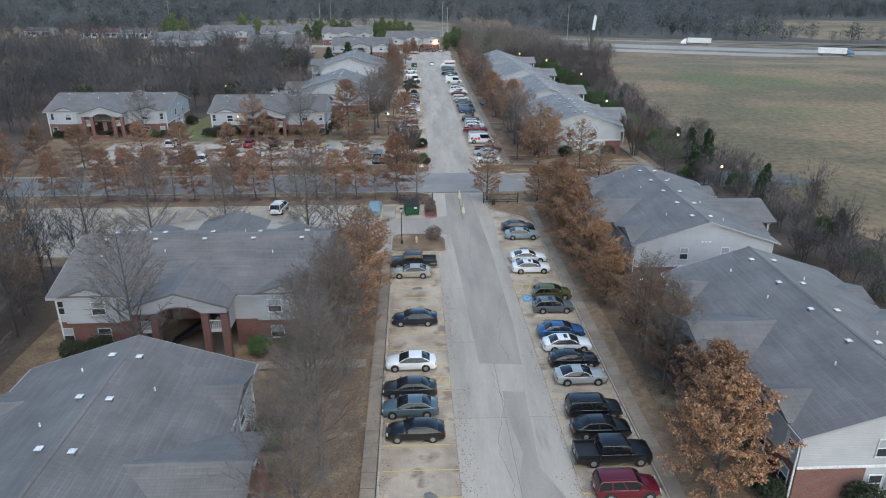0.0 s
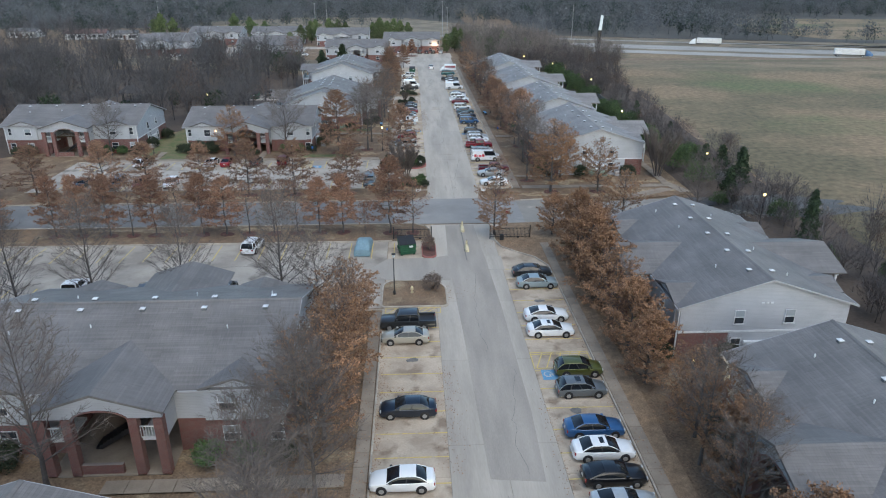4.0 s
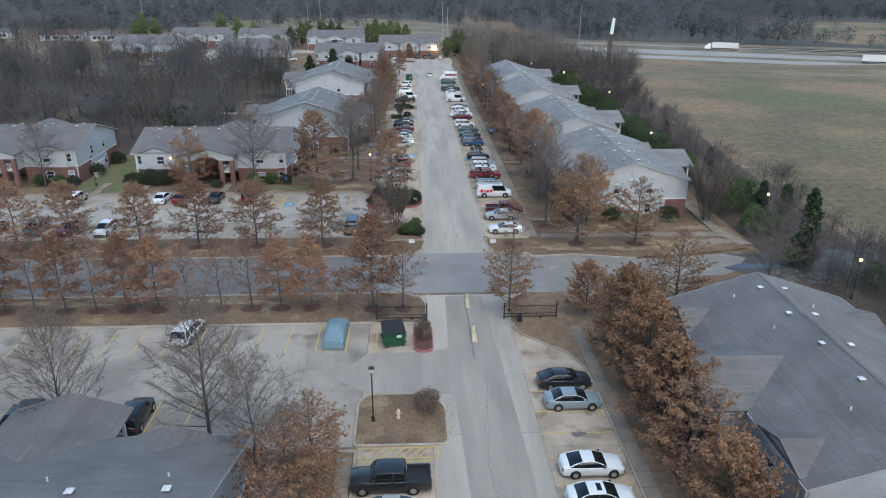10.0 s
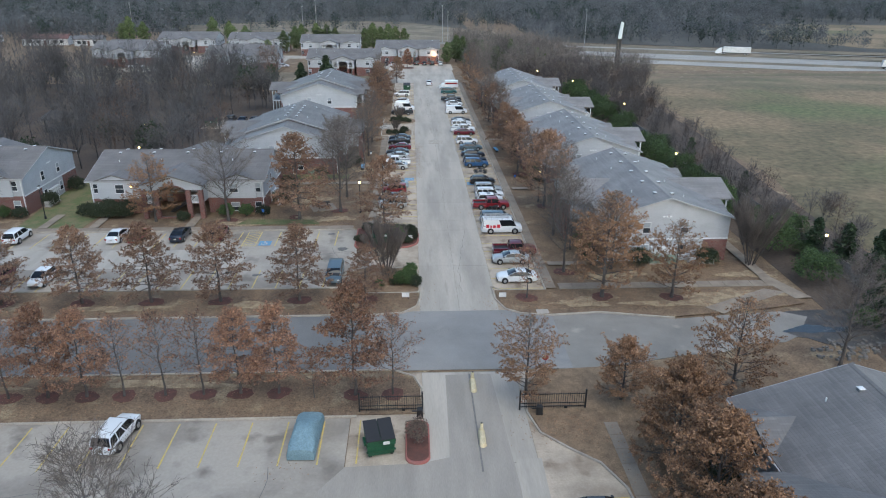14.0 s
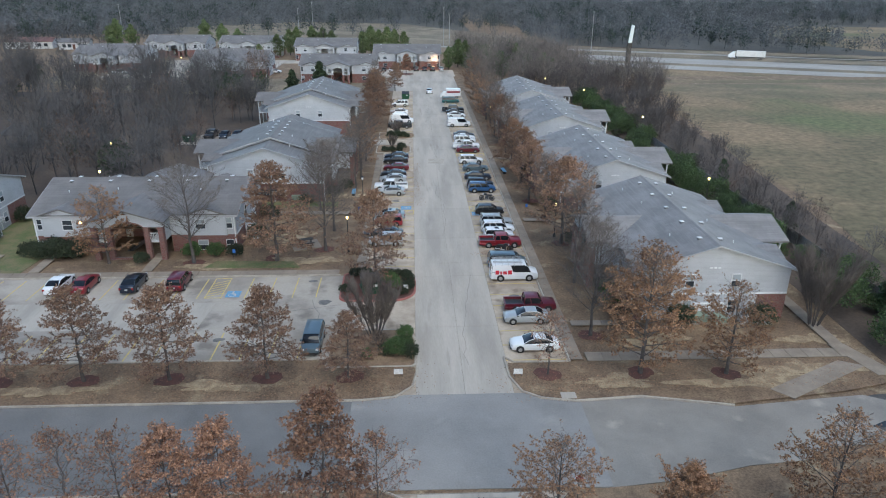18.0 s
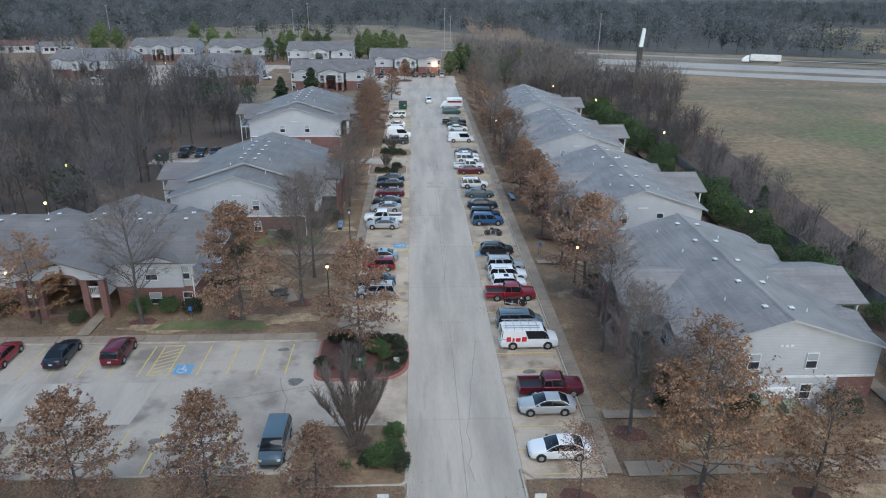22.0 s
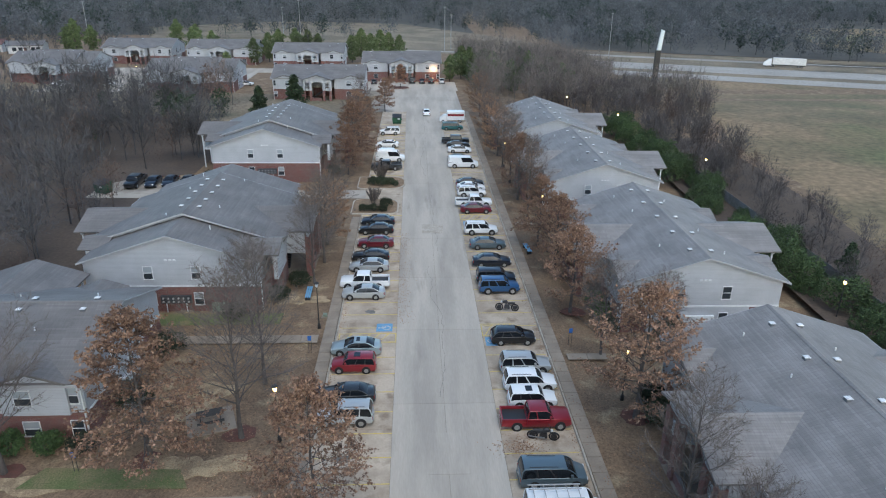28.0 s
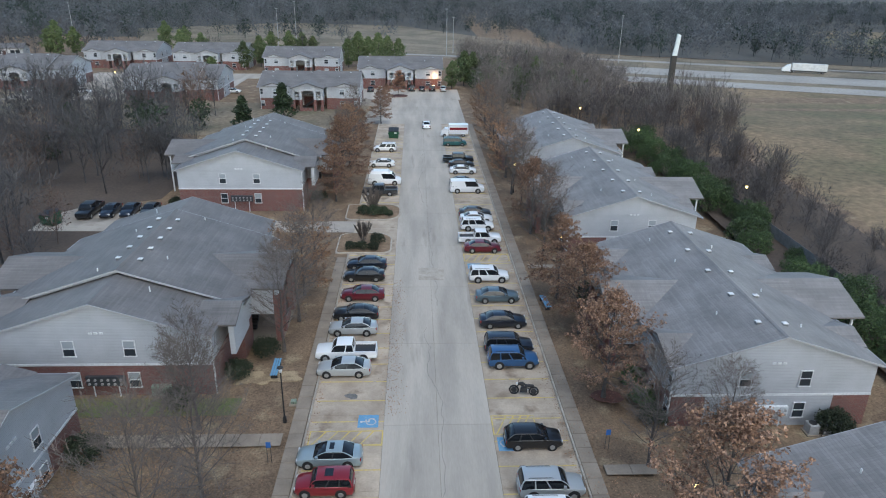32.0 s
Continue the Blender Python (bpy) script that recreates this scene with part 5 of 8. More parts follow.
# ---- trees and shrubs ----
def leader(seed, tall, spread, trunk_r, limbs=36, first=0.25, shape="cone", fork=6, twigs=3, rise=0.0, fine=0.3):
    """A tree skeleton with one straight leader: rows of (points, radii, level), and the leafy points with their height (0 to 1) and way."""
    rnd = random.Random(seed)
    rows, tips = [], []
    n = 8
    pts = [Vector((rnd.gauss(0, 0.05) * (k > 0), rnd.gauss(0, 0.05) * (k > 0), -0.15 + (tall + 0.15) * k / n)) for k in range(n + 1)]
    rad = [max(0.012, trunk_r * (1 - 0.93 * (k / n) ** 0.8)) for k in range(n + 1)]
    rad[0] *= 1.25
    rows.append((pts, rad, 0))
    turn = rnd.uniform(0, 6.28)

    def limb(p, d, length, r, level, sag):
        k = 4 if level == 1 else 2
        line, rr = [p], [r]
        for i in range(k):
            d = (d + Vector((rnd.gauss(0, 0.09), rnd.gauss(0, 0.09), rnd.gauss(0, 0.05) + sag))).normalized()
            p = p + d * length / k
            line.append(p)
            rr.append(max(r * (1 - 0.85 * (i + 1) / k), 0.007))
        rows.append((line, rr, level))
        return line, d

    for j in range(limbs):
        f = first + (0.985 - first) * (j + rnd.random()) / limbs
        i = min(int(f * n), n - 1)
        q = pts[i].lerp(pts[i + 1], f * n - i)
        turn += 2.4 + rnd.gauss(0, 0.25)
        u = (f - first) / (1 - first)
        if shape == "cone":
            reach, tilt = spread * (0.62 + 0.38 * min(1, u / 0.18)) * (1 - u) ** 0.72 + 0.28, 1.62 - 0.95 * u
        elif shape == "oval":
            reach, tilt = spread * (0.66 + 0.5 * math.sin(math.pi * min(1, u * 1.05 + 0.05))) * (1 - u ** 3) * 0.86 + 0.3, 1.40 - 0.95 * u
        else:
            reach, tilt = spread * (0.75 + 0.45 * math.sin(math.pi * (u * 0.8 + 0.1))) * (1 - 0.55 * u) + 0.3, 1.0 - 0.55 * u
        reach *= rnd.uniform(0.72, 1.15)
        tilt += rnd.gauss(0, 0.09) - rise
        side = Vector((math.cos(turn), math.sin(turn), 0))
        d = side * math.sin(tilt) + Vector((0, 0, math.cos(tilt)))
        line, d1 = limb(q, d, reach, max(0.014, rad[i] * 0.36), 1, 0.05 if shape != "cone" else -0.015)
        kids = max(2, int(fork * (0.45 + 0.55 * reach / spread) + rnd.random()))
        for c in range(kids):
            w = 0.25 + 0.75 * (c + rnd.random()) / kids
            e = min(int(w * 4), 3)
            o = line[e].lerp(line[e + 1], w * 4 - e)
            way = (line[e + 1] - line[e]).normalized()
            across = way.cross(Vector((0, 0, 1))).normalized() * (1 if c % 2 else -1)
            d2 = (way * 0.75 + across * rnd.uniform(0.5, 1.0) + Vector((0, 0, rnd.gauss(0.04, 0.22)))).normalized()
            l2 = (0.2 + 0.42 * reach * (1.1 - 0.7 * w)) * rnd.uniform(0.7, 1.2)
            sub, d3 = limb(o, d2, l2, 0.014, 2, 0.02)
            tips += [(x, f, d3) for x in (sub[1], sub[2], sub[0].lerp(sub[1], 0.5), sub[1].lerp(sub[2], 0.5))]
            for h in range(twigs):
                o2 = sub[0].lerp(sub[2], rnd.uniform(0.3, 1.0))
                d4 = (d3 + Vector((rnd.gauss(0, 0.7), rnd.gauss(0, 0.7), rnd.gauss(0.1, 0.5)))).normalized()
                end = o2 + d4 * fine * rnd.uniform(0.6, 1.5)
                rows.append(([o2, end], [0.010, 0.006], 3))
                tips.append((end, f, d4))
    return rows, tips


def twig_faces(rows, least):
    """Branches from a level on: three-sided where thick, thin flat strips at the ends."""
    v, f = [], []
    for pts, rad, level in rows:
        if level < least:
            continue
        for (p, q), (r, s) in zip(zip(pts, pts[1:]), zip(rad, rad[1:])):
            d = (q - p).normalized()
            a = d.cross(Vector((0.2, 0.1, 1))).normalized()
            b = d.cross(a)
            n = len(v)
            if level > 2:
                c = a if (n // 4) % 2 else b
                v += [tuple(p + c * r), tuple(p - c * r), tuple(q - c * s), tuple(q + c * s)]
                f.append((n, n + 1, n + 2, n + 3))
                continue
            v += [tuple(p + a * r), tuple(p - a * r * 0.5 + b * r * 0.87), tuple(p - a * r * 0.5 - b * r * 0.87), tuple(q + a * s), tuple(q - a * s * 0.5 + b * s * 0.87), tuple(q - a * s * 0.5 - b * s * 0.87)]
            f += [(n, n + 1, n + 4, n + 3), (n + 1, n + 2, n + 5, n + 4), (n + 2, n, n + 3, n + 5)]
    return v, f


def leaf_cloud(seed, tips, per, size, jitter, v=None, f=None):
    """Many small bent leaves round the twig tips."""
    rnd = random.Random(seed)
    v, f = v if v is not None else [], f if f is not None else []
    for p, d in tips:
        for _ in range(per):
            c = p + Vector((rnd.gauss(0, jitter), rnd.gauss(0, jitter), rnd.gauss(0, jitter * 0.8)))
            a = Vector((rnd.gauss(0, 1), rnd.gauss(0, 1), rnd.gauss(0, 0.7))).normalized()
            b = a.cross(Vector((rnd.gauss(0, 1), rnd.gauss(0, 1), rnd.gauss(0, 1)))).normalized()
            s = size * rnd.uniform(0.6, 1.35)
            n = len(v)
            up = a.cross(b) * s * 0.25
            v += [tuple(c - a * s), tuple(c + b * s * 0.55 + up), tuple(c + a * s), tuple(c - b * s * 0.55 + up)]
            f.append((n, n + 1, n + 2, n + 3))
    return v, f


def hanging_leaves(seed, tips, per, size, keep, low=0.0, high=1.0):
    """Dry leaves in tufts that hang from the twigs, bent along their midrib; keep: the share of twigs that still hold theirs."""
    rnd = random.Random(seed)
    v, f = [], []
    for p, h, d in tips:
        hold = keep * (1.0 if low <= h <= high else 0.12)
        if rnd.random() > hold:
            continue
        for _ in range(per):
            c = p + Vector((rnd.gauss(0, size * 0.9), rnd.gauss(0, size * 0.9), rnd.gauss(-size * 0.4, size * 0.7)))
            a = (d * 0.5 + Vector((rnd.gauss(0, 0.6), rnd.gauss(0, 0.6), rnd.gauss(-0.45, 0.5)))).normalized()
            b = a.cross(Vector((rnd.gauss(0, 1), rnd.gauss(0, 1), rnd.gauss(0, 1)))).normalized()
            s = size * rnd.uniform(0.55, 1.3)
            up = a.cross(b) * s * rnd.uniform(0.1, 0.4)
            n = len(v)
            v += [tuple(c - a * s), tuple(c + b * s * 0.62 + up), tuple(c + a * s), tuple(c - b * s * 0.62 + up)]
            f += [(n, n + 1, n + 2), (n, n + 2, n + 3)]
    return v, f


def tree(label, seed, tall, spread, trunk_r, leaf=None, per=0, size=0.1, keep=1.0, low=0.0, high=1.0, group="trees", name="oak_tree", **kw):
    """One tree: trunk with limbs, twigs, and a crown of leaves where it has them."""
    rows, tips = leader(seed, tall, spread, trunk_r, **kw)
    ob = thing(name, label, "tree", group)
    g = Geo()
    for pts, rad, level in rows:
        if level == 0:
            g.tube(pts, rad, 8)
        elif level == 1:
            g.tube(pts, rad, 4, cap=False)
    part("trunk", g, M_BARK, ob, "grey-brown trunk and limbs", smooth=True)
    v, f = twig_faces(rows, 2)
    part("bough", raw_mesh("bough", v, f, M_TWIG), None, ob)["kind"] = "stuff"
    if leaf:
        v, f = hanging_leaves(seed, tips, per, size, keep, low, high)
        part("crown", raw_mesh("crown", v, f, leaf), None, ob, "crown of dry brown leaves")["kind"] = "stuff"
    return ob


OAKS = {}
PLANTED = set()


def plant(ob, m):
    """The first time the thing itself goes to its place, then copies of it."""
    if ob.name in PLANTED:
        first = ob.matrix_basis.copy()
        ob.matrix_basis = Matrix()
        c = copy_thing(ob, m)
        ob.matrix_basis = first
        return c
    PLANTED.add(ob.name)
    ob.matrix_basis = m
    return ob


def oak(kind, x, y, s=1.0, turn=None, z=None):
    """Places a tree of one of the kinds built below."""
    rnd = random.Random(int(x * 131 + y * 17))
    ob = OAKS[kind][rnd.randrange(len(OAKS[kind]))]
    zz = (height(x, y) if z is None else z) - 0.03
    return plant(ob, pose(x, y, zz, 0, 0, rnd.uniform(0, 360) if turn is None else turn) @ Matrix.Diagonal((s, s, s * rnd.uniform(0.94, 1.06), 1)))


def crape_myrtle(label, seed, tall=4.7, spread=2.1, stems=14):
    """Many slender stems that rise from one stool and fan out, each with its own shoots."""
    rnd = random.Random(seed)
    ob = thing("bare_tree", label, "tree", "bare trees")
    rows, wood = [], Geo()
    for k in range(stems):
        a = k * 2.399963 + rnd.uniform(-0.3, 0.3)
        reach = spread * (0.12 + 0.62 * math.sqrt((k + 0.5) / stems)) * rnd.uniform(0.85, 1.1)
        top = tall * rnd.uniform(0.62, 0.84)
        out = Vector((math.cos(a), math.sin(a), 0))
        foot = out * (0.05 + 0.22 * math.sqrt((k + 0.5) / stems))
        line = [foot + out * reach * (q ** 1.25) + Vector((rnd.uniform(-0.05, 0.05) * q, rnd.uniform(-0.05, 0.05) * q, -0.1 + (top + 0.1) * q)) for q in (0, 0.2, 0.42, 0.66, 0.85, 1)]
        wood.tube([tuple(p) for p in line], [0.036, 0.032, 0.027, 0.022, 0.016, 0.009], 5)
        for _ in range(58):
            q = rnd.uniform(1.6, 4.95)
            i = int(q)
            p = line[i].lerp(line[i + 1], q - i)
            b = a + rnd.uniform(-1.25, 1.25)
            d = Vector((math.cos(b) * 0.42, math.sin(b) * 0.42, rnd.uniform(0.75, 1.2)))
            n = rnd.uniform(0.5, 1.25) * tall / 4
            mid = p + d * n * 0.5
            rows.append(([p, mid, p + d * n + Vector((rnd.uniform(-0.12, 0.12), rnd.uniform(-0.12, 0.12), 0))], [0.015, 0.012, 0.006], 2))
            for _ in range(4):
                e = mid + Vector((rnd.uniform(-0.28, 0.28), rnd.uniform(-0.28, 0.28), rnd.uniform(0.2, 0.55))) * n
                rows.append(([mid, mid.lerp(e, 0.5), e], [0.010, 0.008, 0.005], 2))
    part("trunk", wood, M_BARK, ob, "cluster of slender grey stems", smooth=True)
    v, f = twig_faces(rows, 2)
    part("bough", raw_mesh("bough", v, f, M_TWIG), None, ob)["kind"] = "stuff"
    return ob


def build_trees():
    OAKS["rust"] = [tree("pyramidal oak street tree holding dry rust-brown leaves", 100 + k, 8.4, 3.5, 0.15, M_RUST, 6, 0.082, 0.86, limbs=46, first=0.2, fork=9, twigs=3) for k in range(4)]
    OAKS["red"] = [tree("slender oak street tree with red-brown leaves", 120 + k, 7.4, 2.5, 0.11, M_RED, 6, 0.078, 0.92, limbs=40, first=0.27, fork=8, twigs=3) for k in range(3)]
    OAKS["thin"] = [tree("half-bare street tree with sparse russet leaves", 140 + k, 7.0, 2.3, 0.10, M_RED, 2, 0.085, 0.45, limbs=30, first=0.26, fork=6, twigs=4, shape="oval", rise=0.1) for k in range(3)]
    OAKS["tan"] = [tree("broad oak with dense tan-brown dry leaves", 160 + k, 8.4, 3.7, 0.2, M_TAN, 8, 0.085, 0.9, limbs=48, first=0.10, fork=10, twigs=3, shape="oval") for k in range(3)]
    OAKS["brown"] = [tree("round-headed oak with thinning grey-brown dry leaves", 170 + k, 8.6, 3.6, 0.18, M_RUST, 5, 0.082, 0.72, limbs=46, first=0.2, fork=9, twigs=5, shape="oval") for k in range(3)]
    OAKS["half"] = [tree("tall oak half bare, with brown leaves low in the crown", 180 + k, 9.6, 3.8, 0.18, M_TAN, 6, 0.084, 0.85, low=0.0, high=0.66, limbs=46, first=0.13, fork=8, twigs=4, shape="oval") for k in range(3)]
    OAKS["bare"] = [tree("tall bare tree with fine grey twigs", 200 + k, 10.2, 4.3, 0.17, limbs=40, first=0.22, fork=12, twigs=9, shape="fan", fine=0.42, group="bare trees", name="bare_tree") for k in range(3)]
    OAKS["bush"] = [crape_myrtle("bare multi-stemmed crape myrtle, upright grey stems", 220 + k) for k in range(2)]


build_trees()


def cone_tree(label, seed, tall, wide, mat, group, name="cedar_tree", full=False):
    """An evergreen: a trunk and a ragged crown of many needle tufts."""
    rnd = random.Random(seed)
    ob = thing(name, label, "tree", group)
    part("trunk", Geo().tube([(0, 0, -0.2), (0.05, 0, tall * 0.5), (0, 0.03, tall * 0.95)], [0.16, 0.1, 0.02], 6), M_BARK, ob)
    base = tall * 0.07 if full else 0.0
    v, f = [], []
    for _ in range(int(520 * tall / 6)):
        h = rnd.random() ** 0.8
        a = rnd.uniform(0, 6.283)
        lobe = 0.78 + 0.22 * math.sin(3 * a + h * 9 + seed) + 0.16 * math.sin(5 * a - h * 14)
        r = wide * ((1 - h) ** 0.7 if not full else 0.88 * math.sin(math.pi * min(1, 0.16 + 0.84 * h)) ** 0.7 * lobe) * (0.5 + 0.55 * rnd.random()) * (0.8 + 0.25 * math.sin(h * 17 + seed))
        c = Vector((math.cos(a) * r, math.sin(a) * r, 0.35 + base + h * (tall - 0.3 - base)))
        leaf_cloud(rnd.random(), [(c, Vector((0, 0, 1)))], 3, 0.26, 0.16, v, f)
    part("crown", raw_mesh("crown", v, f, mat), None, ob, "ragged evergreen crown")["kind"] = "stuff"
    return ob


def shrub(label, seed, w, h, mat, group="shrubs", name="shrub", n=260, size=0.11):
    """A clipped or loose shrub: short stems and a shell of leaves with gaps."""
    rnd = random.Random(seed)
    ob = thing(name, label, "shrub", group)
    g = Geo()
    for k in range(6):
        a = k * 1.05 + rnd.random()
        g.tube([(0, 0, -0.1), (math.cos(a) * w * 0.25, math.sin(a) * w * 0.25, h * 0.45), (math.cos(a) * w * 0.38, math.sin(a) * w * 0.38, h * 0.8)], [0.04, 0.025, 0.01], 4)
    part("stem", g, M_BARK, ob)["kind"] = "stuff"
    v, f = [], []
    for _ in range(n):
        a, e = rnd.uniform(0, 6.283), math.asin(rnd.uniform(-0.3, 1))
        r = (0.55 + 0.45 * rnd.random() ** 0.5) * (1 + 0.16 * math.sin(3 * a + seed) + 0.1 * math.sin(7 * e + seed))
        c = Vector((math.cos(a) * math.cos(e) * w / 2 * r, math.sin(a) * math.cos(e) * w / 2 * r, h * 0.42 + math.sin(e) * h * 0.55 * r))
        leaf_cloud(rnd.random(), [(c, Vector((0, 0, 1)))], 5, size, size * 1.1, v, f)
    part("foliage", raw_mesh("foliage", v, f, mat), None, ob)["kind"] = "stuff"
    return ob


CONES = [cone_tree("dark green cedar tree at the field edge", 300 + k, 6.5, 2.3, M_EVER, "evergreens") for k in range(3)]
PINES = [cone_tree("bright green young pine tree", 310 + k, 7.6, 3.3, M_BRIGHT, "evergreens", "pine_tree", True) for k in range(2)]
BUSHES = [shrub("rounded clipped green shrub", 320 + k, 1.5, 1.25, M_SHRUB, n=480, size=0.065) for k in range(2)]
DARKS = [shrub("dark clipped evergreen shrub by the wall", 330 + k, 1.9, 1.4, M_HEDGE, n=480, size=0.075) for k in range(2)]
BIGS = [shrub("large loose green thicket shrub", 340 + k, 4.2, 3.4, M_THICKET, n=820, size=0.095, name="thicket_shrub") for k in range(3)]
BROWNS = [shrub("rounded shrub of dry grey-brown twigs", 350 + k, 1.8, 1.7, M_DRYTWIG, n=420, size=0.06) for k in range(2)]


def put(pool, x, y, s=1.0, z=None, sz=1.0):
    rnd = random.Random(int(x * 77 + y * 13))
    return plant(pool[rnd.randrange(len(pool))], pose(x, y, (height(x, y) if z is None else z) - 0.03, 0, 0, rnd.uniform(0, 360)) @ Matrix.Diagonal((s, s, s * sz, 1)))


# street row south of the street
for k, x in enumerate((-52, -48.8, -45.2, -42.3, -39.4, -36.4, -33.4, -30.4, -27.5, -24.3, -21.3, -18.4, -15.4, -9.3, -6.3)):
    oak("thin" if k in (3, 5, 8, 9, 10, 14) else "red", x, 96.7 if x < -10 else 96.2, 1.25 if x == -9.3 else 1.0, z=0.1)
oak("thin", -12.5, 96.0, 0.45, z=0.1)
for x in (-60, -67, -74, -81, -90, -99):
    oak("red", x, 97.5, 1.0, z=0.1)
    oak("rust", x - 3, 114, 0.95, z=0.1)
# row north of the street
for x in (-52.5, -46.0, -38.0, -31.1, -24.2, -16.2):
    oak("rust", x, 113.3, 0.98, z=0.1)
oak("rust", -9.5, 113.1, 0.74, z=0.1)
# beside the gates and the east verge
oak("half", 4.2, 95.3, 0.78, z=0.1)
oak("tan", 11.7, 94.8, 0.62, z=0)
oak("half", 20.9, 95.6, 0.85)
oak("thin", 7.1, 113.1, 0.85, z=0.1)
oak("half", 15.0, 113.1, 1.15, z=0.1)
oak("half", 22.2, 112.7, 0.9, z=0.1)
oak("bare", 12.4, 119.8, 0.95)
oak("bush", 34.4, 121.0, 1.75)
oak("bare", 32.1, 99.2, 0.9)
oak("half", 18.0, 120.5, 0.9)
# east row by the drive, south
for x, y, s, k in ((12.6, 33, 1.0, "tan"), (14.4, 38.5, 0.95, "tan"), (13.2, 44.5, 0.8, "bare"), (13.4, 50.5, 0.85, "bare"), (14.2, 53.5, 0.75, "half"), (14.6, 47.5, 0.8, "tan"), (12.9, 60.9, 0.72, "tan"), (13.0, 66.0, 0.85, "tan"), (12.8, 71.0, 0.8, "half"), (12.9, 75.8, 0.95, "tan"), (13.2, 81.5, 1.0, "tan"), (13.0, 87.0, 0.95, "tan"), (14.6, 56, 0.65, "half"), (15.5, 91, 0.7, "half")):
    oak(k, x, y, s)
# west row by the drive, south
for x, y, s, k in ((-13.5, 28, 1.1, "bare"), (-13.2, 35.5, 1.1, "bare"), (-14.4, 41, 1.0, "bare"), (-12.8, 48, 1.05, "bare"), (-13.0, 54.5, 1.0, "half"), (-15.5, 45, 0.9, "bare"), (-14.2, 51.5, 0.95, "bare"), (-13.6, 58, 0.9, "half"), (-12.4, 61, 0.88, "half"), (-12.4, 66.5, 0.88, "half"), (-12.0, 72.0, 0.72, "half"), (-15.2, 70.5, 0.85, "bare")):
    oak(k, x, y, s)
# trees of the south lot and round the houses
for x, y, s, k in ((-37.5, 74.6, 1.05, "bare"), (-28.8, 74.6, 0.95, "bare"), (-19.3, 74.7, 1.1, "bare"), (-45, 74.6, 1.0, "bare"), (-53, 74.6, 0.9, "thin"), (-30.2, 49.4, 1.2, "bare"), (-41.5, 47, 0.9, "bare"), (-44, 56, 1.0, "bare"), (-48, 64, 1.0, "half"), (-43, 38, 0.9, "half"), (-52, 48, 1.1, "bare"), (-55, 70, 1.0, "bare")):
    oak(k, x, y, s)
# north: islands, lawns and rows by the drive
oak("rust", -8.3, 133.2, 1.12, z=0.1)
oak("bush", -7.6, 119.4, 1.38, z=0.1)
oak("bush", -8.6, 128.8, 0.55, z=0.1)
oak("rust", -20.0, 138.5, 1.38)
oak("bare", -14.7, 141.5, 1.15)
oak("bare", -29.5, 138.2, 1.2)
oak("half", -39.2, 138.3, 0.98)
oak("bare", -62, 139.5, 0.9)
oak("bare", -14.4, 148.4, 1.0)
oak("bare", -17.2, 156.8, 0.8)
for x, y, s, k in ((-13.0, 167.5, 0.85, "bare"), (-12.6, 173, 0.95, "bare"), (-12.9, 178.5, 0.9, "half"), (-12.5, 184, 0.9, "bare"), (-8.0, 193, 0.55, "bush"), (-7.4, 203.8, 0.7, "bush"), (-13, 209, 0.9, "rust"), (-12.6, 215, 1.3, "rust"), (-13, 221, 0.95, "bare"), (-12.6, 228, 1.15, "rust"), (-12.6, 236, 0.85, "bare"), (-12.0, 246, 0.7, "rust"), (-14, 255, 0.8, "bare"), (-9, 262, 0.85, "rust"), (-6, 296.6, 0.85, "red"), (-8.6, 284, 0.7, "red")):
    oak(k, x, y, s)
for x, y, s, k in ((14.4, 143.1, 1.25, "brown"), (13.1, 160.2, 1.05, "brown"), (13.6, 170.8, 1.05, "brown"), (12.9, 178, 1.0, "rust"), (13.2, 188, 0.95, "bare"), (13.1, 196.5, 1.05, "brown"), (13.0, 205, 0.95, "bare"), (12.8, 213, 1.0, "bare"), (13.0, 222, 1.0, "half"), (12.6, 231, 0.9, "bare"), (12.9, 240, 0.9, "half"), (13.3, 249, 1.0, "bare"), (13, 258, 1.0, "half"), (14, 268, 1.0, "bare"), (13.5, 131.5, 0.95, "bare"), (14.6, 126.5, 0.8, "bare"), (16.0, 121.8, 0.7, "half"), (20.0, 154.0, 0.7, "bare"), (14, 152, 0.8, "bare")):
    oak(k, x, y, s)
for x in (-52, -48.8, -45.2, -42.3, -39.4, -36.4, -33.4, -30.4, -27.5, -24.3, -21.3, -18.4, -15.4, -9.3, -6.3):
    patch("mulch_ring", blob(x, 96.7 if x < -10 else 96.2, 0.95, 0.8, 16, 0.2, int(-x)), 0.125, M_MULCH, "ring of red mulch round a tree", "mulch")
for x, y, z in [(-52.5, 113.3, 0.1), (-46.0, 113.3, 0.1), (-38.0, 113.3, 0.1), (-31.1, 113.3, 0.1), (-24.2, 113.3, 0.1), (-16.2, 113.3, 0.1), (-9.4, 113.3, 0.1), (7.1, 113.1, 0.1), (15, 113.1, 0.1), (22.2, 112.7, 0.1), (12.4, 119.8, -0.05), (14.4, 143.1, -0.05), (13.4, 160.3, -0.05), (-20.5, 139.2, -0.05), (-14.9, 141.9, -0.05), (-29.5, 138.2, -0.05)]:
    patch("mulch_ring", blob(x, y, 1.15, 0.95, 18, 0.2, int(x + y)), z + 0.03, M_MULCH, "ring of red mulch round a tree", "mulch")
